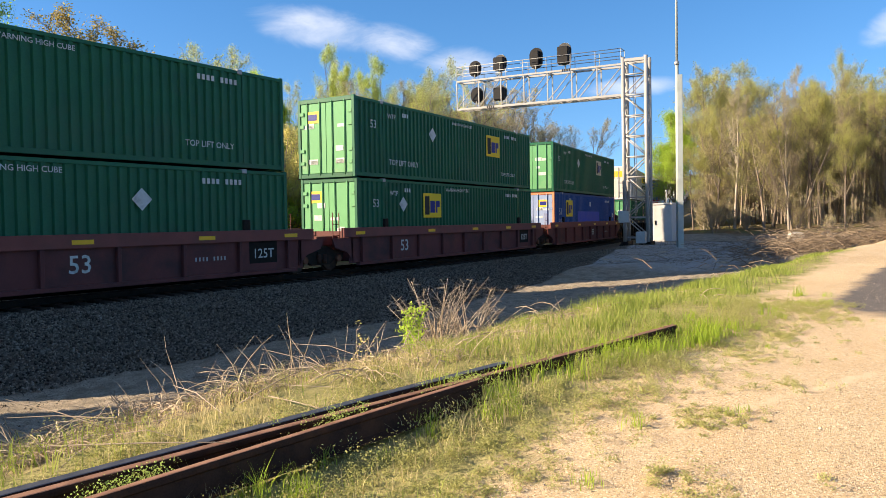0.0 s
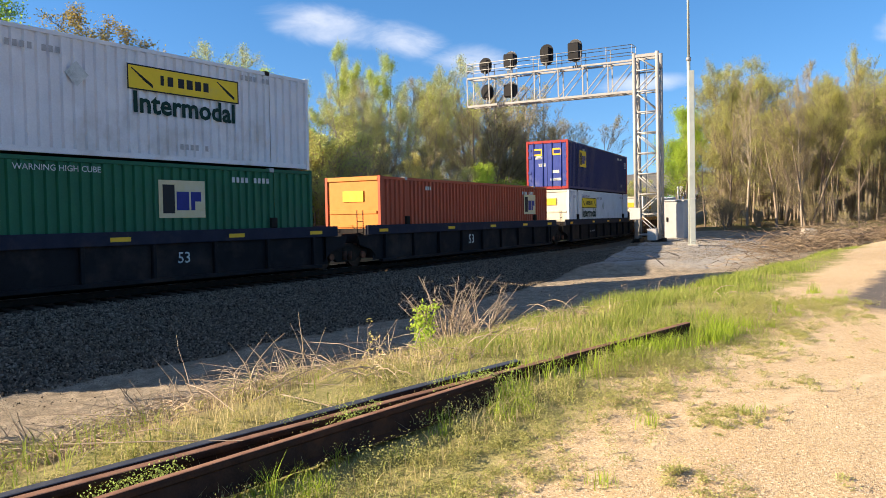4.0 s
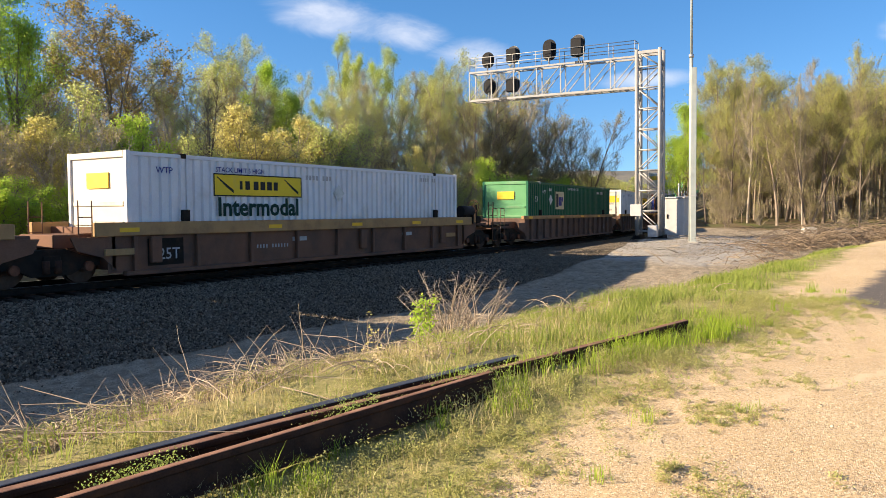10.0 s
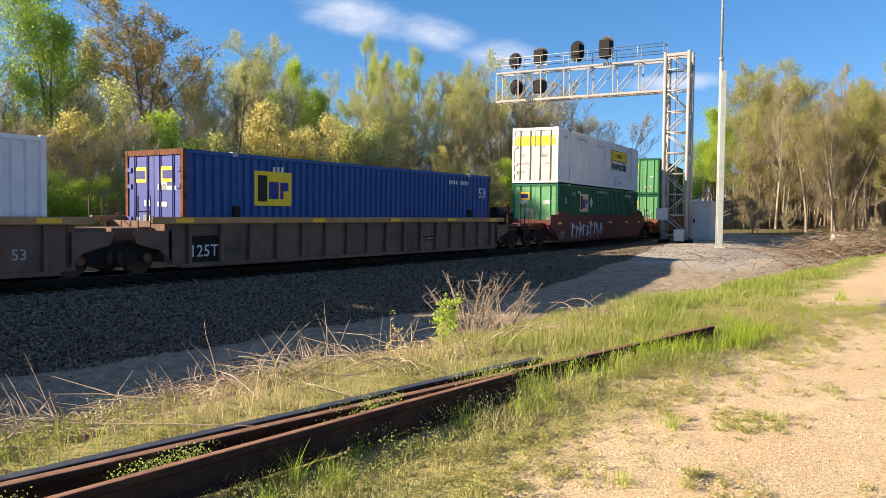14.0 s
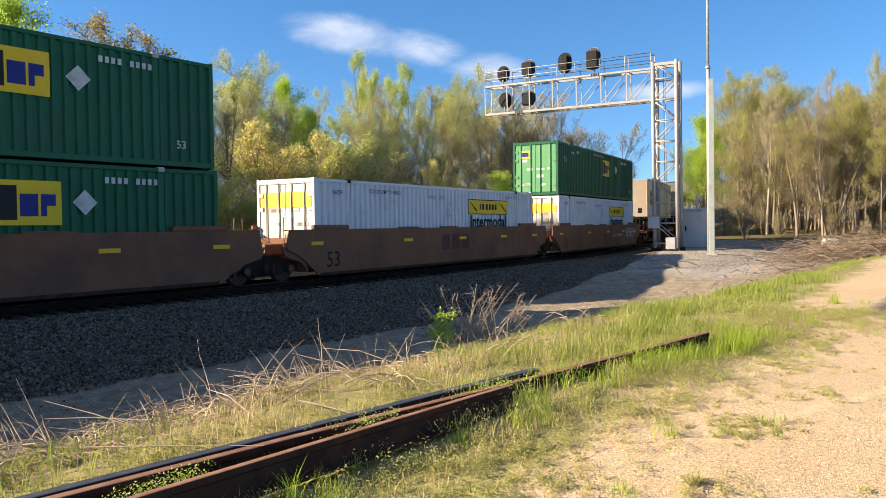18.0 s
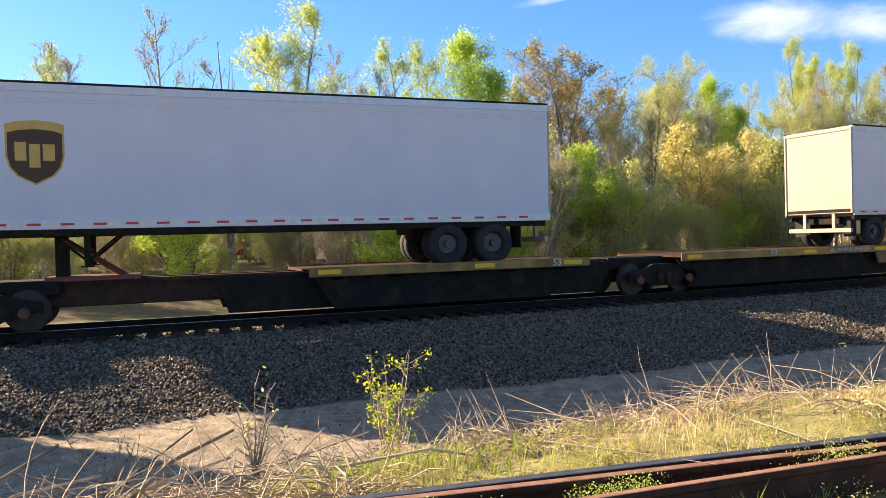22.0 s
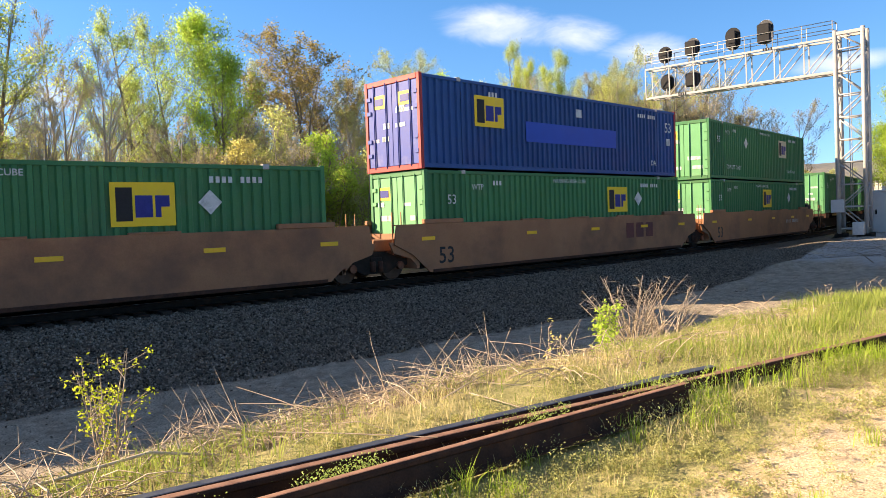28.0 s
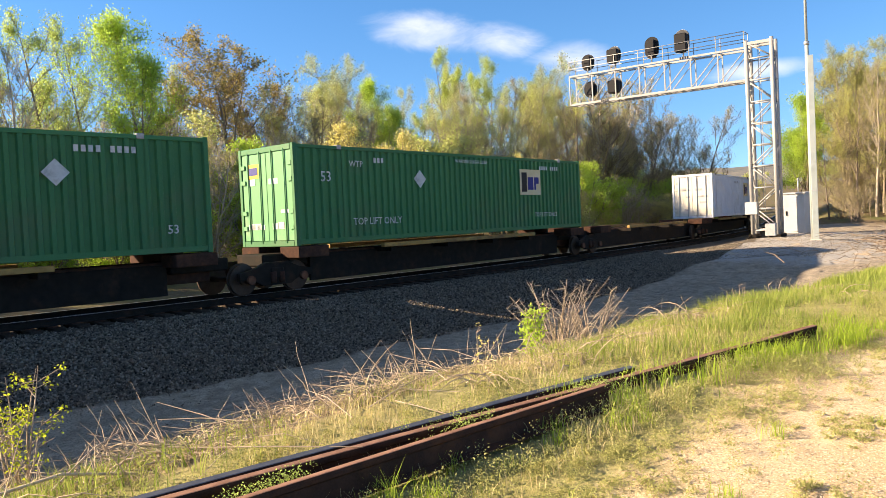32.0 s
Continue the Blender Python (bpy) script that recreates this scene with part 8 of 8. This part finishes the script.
def build_train():
    # maroon three-unit car
    # extra leading unit, never in view, added to cast shade from the left
    unit(wells(MAR, True, False, BIG53), -11.0, 9.7, (green(10.4, True), UP, 0), (green(5), LOW, 0))
    unit(wells(MAR, False, False, (("53", 1.3, 0.72, 0.62, "mark"), ("125T", 6.9, 0.75, 0.4, "mark")), ((3.4, 0.62, 9, 0.26, False),)), 8.36, 9.7, (green(1.5, True, d=None), UP, 0), (green(2, d=10.5), LOW, 0))
    unit(wells(MAR, False, False, (("53", -4.6, 0.72, 0.6, "mark"), ("125T", 6.9, 0.75, 0.4, "mark"))), 27.5, 9.7, (green(10.4, True), UP, 0), (green(4.5, d=3.0), LOW, 0))
    c2 = container("blue", "bars", 2.4, True, "blue_pale_end", "end_orange", texts=(("53", 1.2, 1.7, 0.55), ("110", 1.2, 1.15, 0.36)), patch=True, label="blue ribbed container with salmon end posts")
    unit(wells(MAR, False, True, (("53", 0.8, 0.72, 0.55, "mark"),), ((3.0, 0.62, 6, 0.26, False),)), 46.9, 9.7, (green(10.0, True, "pale_yellow"), UP, 0), (c2, LOW, 0))
    # black three-unit car
    unit(wells(BLK, True, False, (("53", 3.0, 0.72, 0.42, "mark"),), MID), 70.3, 9.7, (white(9.3), UP, 0), (green(10.0, fade="pale_yellow", end="green_end"), LOW, 0))
    c4 = container("orange", "bars", 12.6, False, "orange_end", texts=(), label="rust-orange ribbed container with a yellow end panel", fade="pale_yellow")
    unit(wells(BLK, False, False, (("53", -1.0, 0.72, 0.55, "mark"),)), 89.53, 9.7, (c4, LOW, 0))
    unit(wells(BLK, False, True, (), MID), 108.9, 9.7, (blue(2.4, "navy"), UP, 0), (white(2.7, False), LOW, 0))
    # ochre three-unit car
    unit(wells(OCH, True, False, (), ((-4.5, 0.62, 11, 0.28, False),)), 132.33, 9.7, (white(2.7, False), LOW, 0))
    unit(wells(OCH, False, False, (("53", -5.8, 0.55, 0.50, "mark_grey"),)), 151.7, 9.7, (white(9.4), LOW, 0))
    unit(wells(OCH, False, True, (("125T", -7.2, 0.62, 0.42, "mark_grey"),), ((-4.5, 0.62, 11, 0.30, False),)), 171.1, 9.7, (white(2.7, False), LOW, 0))
    # grey ribbed three-unit car
    unit(wells(GRY, True, False, (("53", 6.6, 0.62, 0.34, "mark_grey"),)), 194.26, 9.7, (green(4.2, fade="pale_yellow", doors=False, d=3.4), LOW, 0))
    unit(wells(GRY, False, False, (("125T", -7.3, 0.55, 0.45, "mark"), ("53", 6.8, 0.62, 0.34, "mark_grey"))), 213.67, 9.7, (white(9.4), LOW, 0))
    unit(wells(GRY, False, True, (("125T", -7.3, 0.55, 0.45, "mark"),), ((2.2, 0.62, 11, 0.26, True),)), 232.76, 9.7, (blue(2.4, "blue", "rust", False), LOW, 0))
    # single maroon well car with pale spray paint
    w12 = wells(("smooth", "maroon", "maroon"), True, True, (("53", -7.4, 0.55, 0.5, "mark_grey"),))
    g = Geo()
    r = random.Random(3)
    for i in range(9):
        x = -6.0 + i * 0.62
        z0, z1 = r.uniform(0.35, 0.5), r.uniform(1.0, 1.3)
        g.tube((x, -1.428, z0), (x + r.uniform(-0.1, 0.3), -1.428, z1), 0.055, n=4)
        g.tube((x, -1.428, r.choice((z0, z1))), (x + 0.42, -1.428, r.uniform(0.4, 1.2)), 0.05, n=4)
    part("spray_marks", g, M["graffiti"], w12, "pale unreadable spray-painted shapes")
    unit(w12, 255.77, 9.7, (white(9.2), UP, 0), (green(3.4, fade="pale_yellow"), LOW, 0))
    # umber three-unit car
    unit(wells(UMB, True, False, TANBIG, BOARD), 279.16, 9.7, (green(9.8, d=11.9), UP, 0), (green(9.9, d=11.9), LOW, 0))
    w14 = wells(UMB, False, False, TANBIG)
    tx_logo(w14, -0.6)
    unit(w14, 298.5, 9.7, (white(9.5), LOW, 0))
    w15 = wells(UMB, False, True, TANBIG, ((2.0, 0.82, 11, 0.28, False),))
    g = Geo()
    for i in range(6):
        x, w, h = 5.6 + i * 0.36, 0.2 + 0.03 * (i % 2), 0.24 + 0.04 * ((i + 1) % 3)
        ring = [(x + w * math.cos(a), -1.424, 1.08 + h * math.sin(a)) for a in [2 * math.pi * k / 14 for k in range(15)]]
        g.path(ring, [0.018] * 15, 4)
        g.tube((x - 0.06, -1.424, 1.02 + 0.05 * (i % 3)), (x + 0.07, -1.424, 1.16), 0.018, n=4)
    part("spray_marks", g, M["graffiti"], w15, "pale unreadable spray-painted shapes")
    unit(w15, 317.69, 9.7, (green(8.2, d=11.2), UP, 0), (white(9.5), LOW, 0))
    # five-unit spine car with road trailers
    half = 8.4
    lab = "rusty spine car with a narrow beam and worn ochre deck"
    S0 = 331.3
    s16 = spine_car(half, (-1.7, 5.8), -6.9, True, False, lab, marks=(("53", 4.8, 1.03, 0.27, "mark"),))
    unit(s16, S0 + half, half, (trailer(13.6, 2.2, 5.15, True, 1.2, "long white road trailer with a brown shield logo", 2), 0, 337.55 - S0 - half))
    for k, (tc, ln, ax, lg) in enumerate(((359.95, 8.2, 1, 6.3), (376.85, 8.2, 1, 6.3), (391.5, 13.4, 2, 11.8), (407.1, 15.6, 2, None))):
        c = S0 + half * (3 + 2 * k)
        h = tc + ln / 2 - 1.2 - c
        s = spine_car(half, (-8.0, 1.0), min(h, 6.9), False, k == 3, lab, marks=(("53", -4.4, 1.03, 0.27, "mark"), ("ALL PURPOSE SPINE CAR", -0.95, 1.03, 0.17, "mark")))
        lb = "short white single-axle road trailer with a shield logo" if ln < 9 else ("white two-axle road trailer with a shield logo" if lg else "long plain white road trailer")
        unit(s, c, half, (trailer(ln, 2.2, 5.05 if lg else 5.08, False, lg, lb, ax, white_rim=lg is None), 0, tc - c))
    # second tan three-unit car
    unit(wells(TAN, True, False, TANBIG, BOARD), 428.35, 9.7, (green(10.1, d=12.4, paint="green_faded"), LOW, 0))
    w22 = wells(TAN, False, False, TANBIG)
    tx_logo(w22, 3.2)
    unit(w22, 447.53, 9.7, (blue(2.4, "blue", "end_red"), UP, 0), (green(9.9, d=12.2, paint="green_faded"), LOW, 0))
    unit(wells(TAN, False, True, TANBIG, ((3.4, 0.82, 11, 0.28, False),)), 466.72, 9.7, (green(10.5, True, "pale_yellow", d=5.0, paint="green_faded"), UP, 0), (green(7.5, d=12.2, paint="green_faded"), LOW, 0))
    # spine car with containers
    for k, (c, load) in enumerate(((487.87, green(7.0, fade="pale_yellow", d=12.0, paint="green_faded")), (506.07, green(11.0, True, "pale_yellow", d=5.2, paint="green_faded")), (523.4, None), (539.2, container("white", "bars", 9.5, True, "white_end", length=12.2, label="grimy white forty-foot container", fade="pale_yellow")))):
        s = spine_car(8.45, None, None, k == 0, k == 3, "rusty spine car carrying containers on corner pedestals", boxed=True)
        unit(s, c, 8.45, *([(load, 1.25, 0)] if load else []))


def tx_logo(car, x):
    """Three bold worn dark shapes on the side of a car."""
    g = Geo()
    y0, y1 = -1.432, -1.428
    for k in range(3):
        a = x + 0.76 * k
        g.box(a, a + 0.56, y0, y1, 0.74, 1.34)
    part("worn_logo", g, M["maroon"], car, "three faded dark logo shapes")


build_train()


def train_pose(s, z, half):
    p, q = along(s - half), along(s + half)
    d = q - p
    return pose(*((p + q) / 2 + Vector((0, 0, z))), 0, -math.degrees(math.atan2(d.z, math.hypot(d.x, d.y))), math.degrees(math.atan2(d.y, d.x)))


def motions():
    """The train runs past at an almost steady fifteen metres a second."""
    for ob, s, z, half in MOVING:
        walk(ob, [(t, train_pose(s - run, z, half)) for t, run in enumerate(RUN)])


motions()
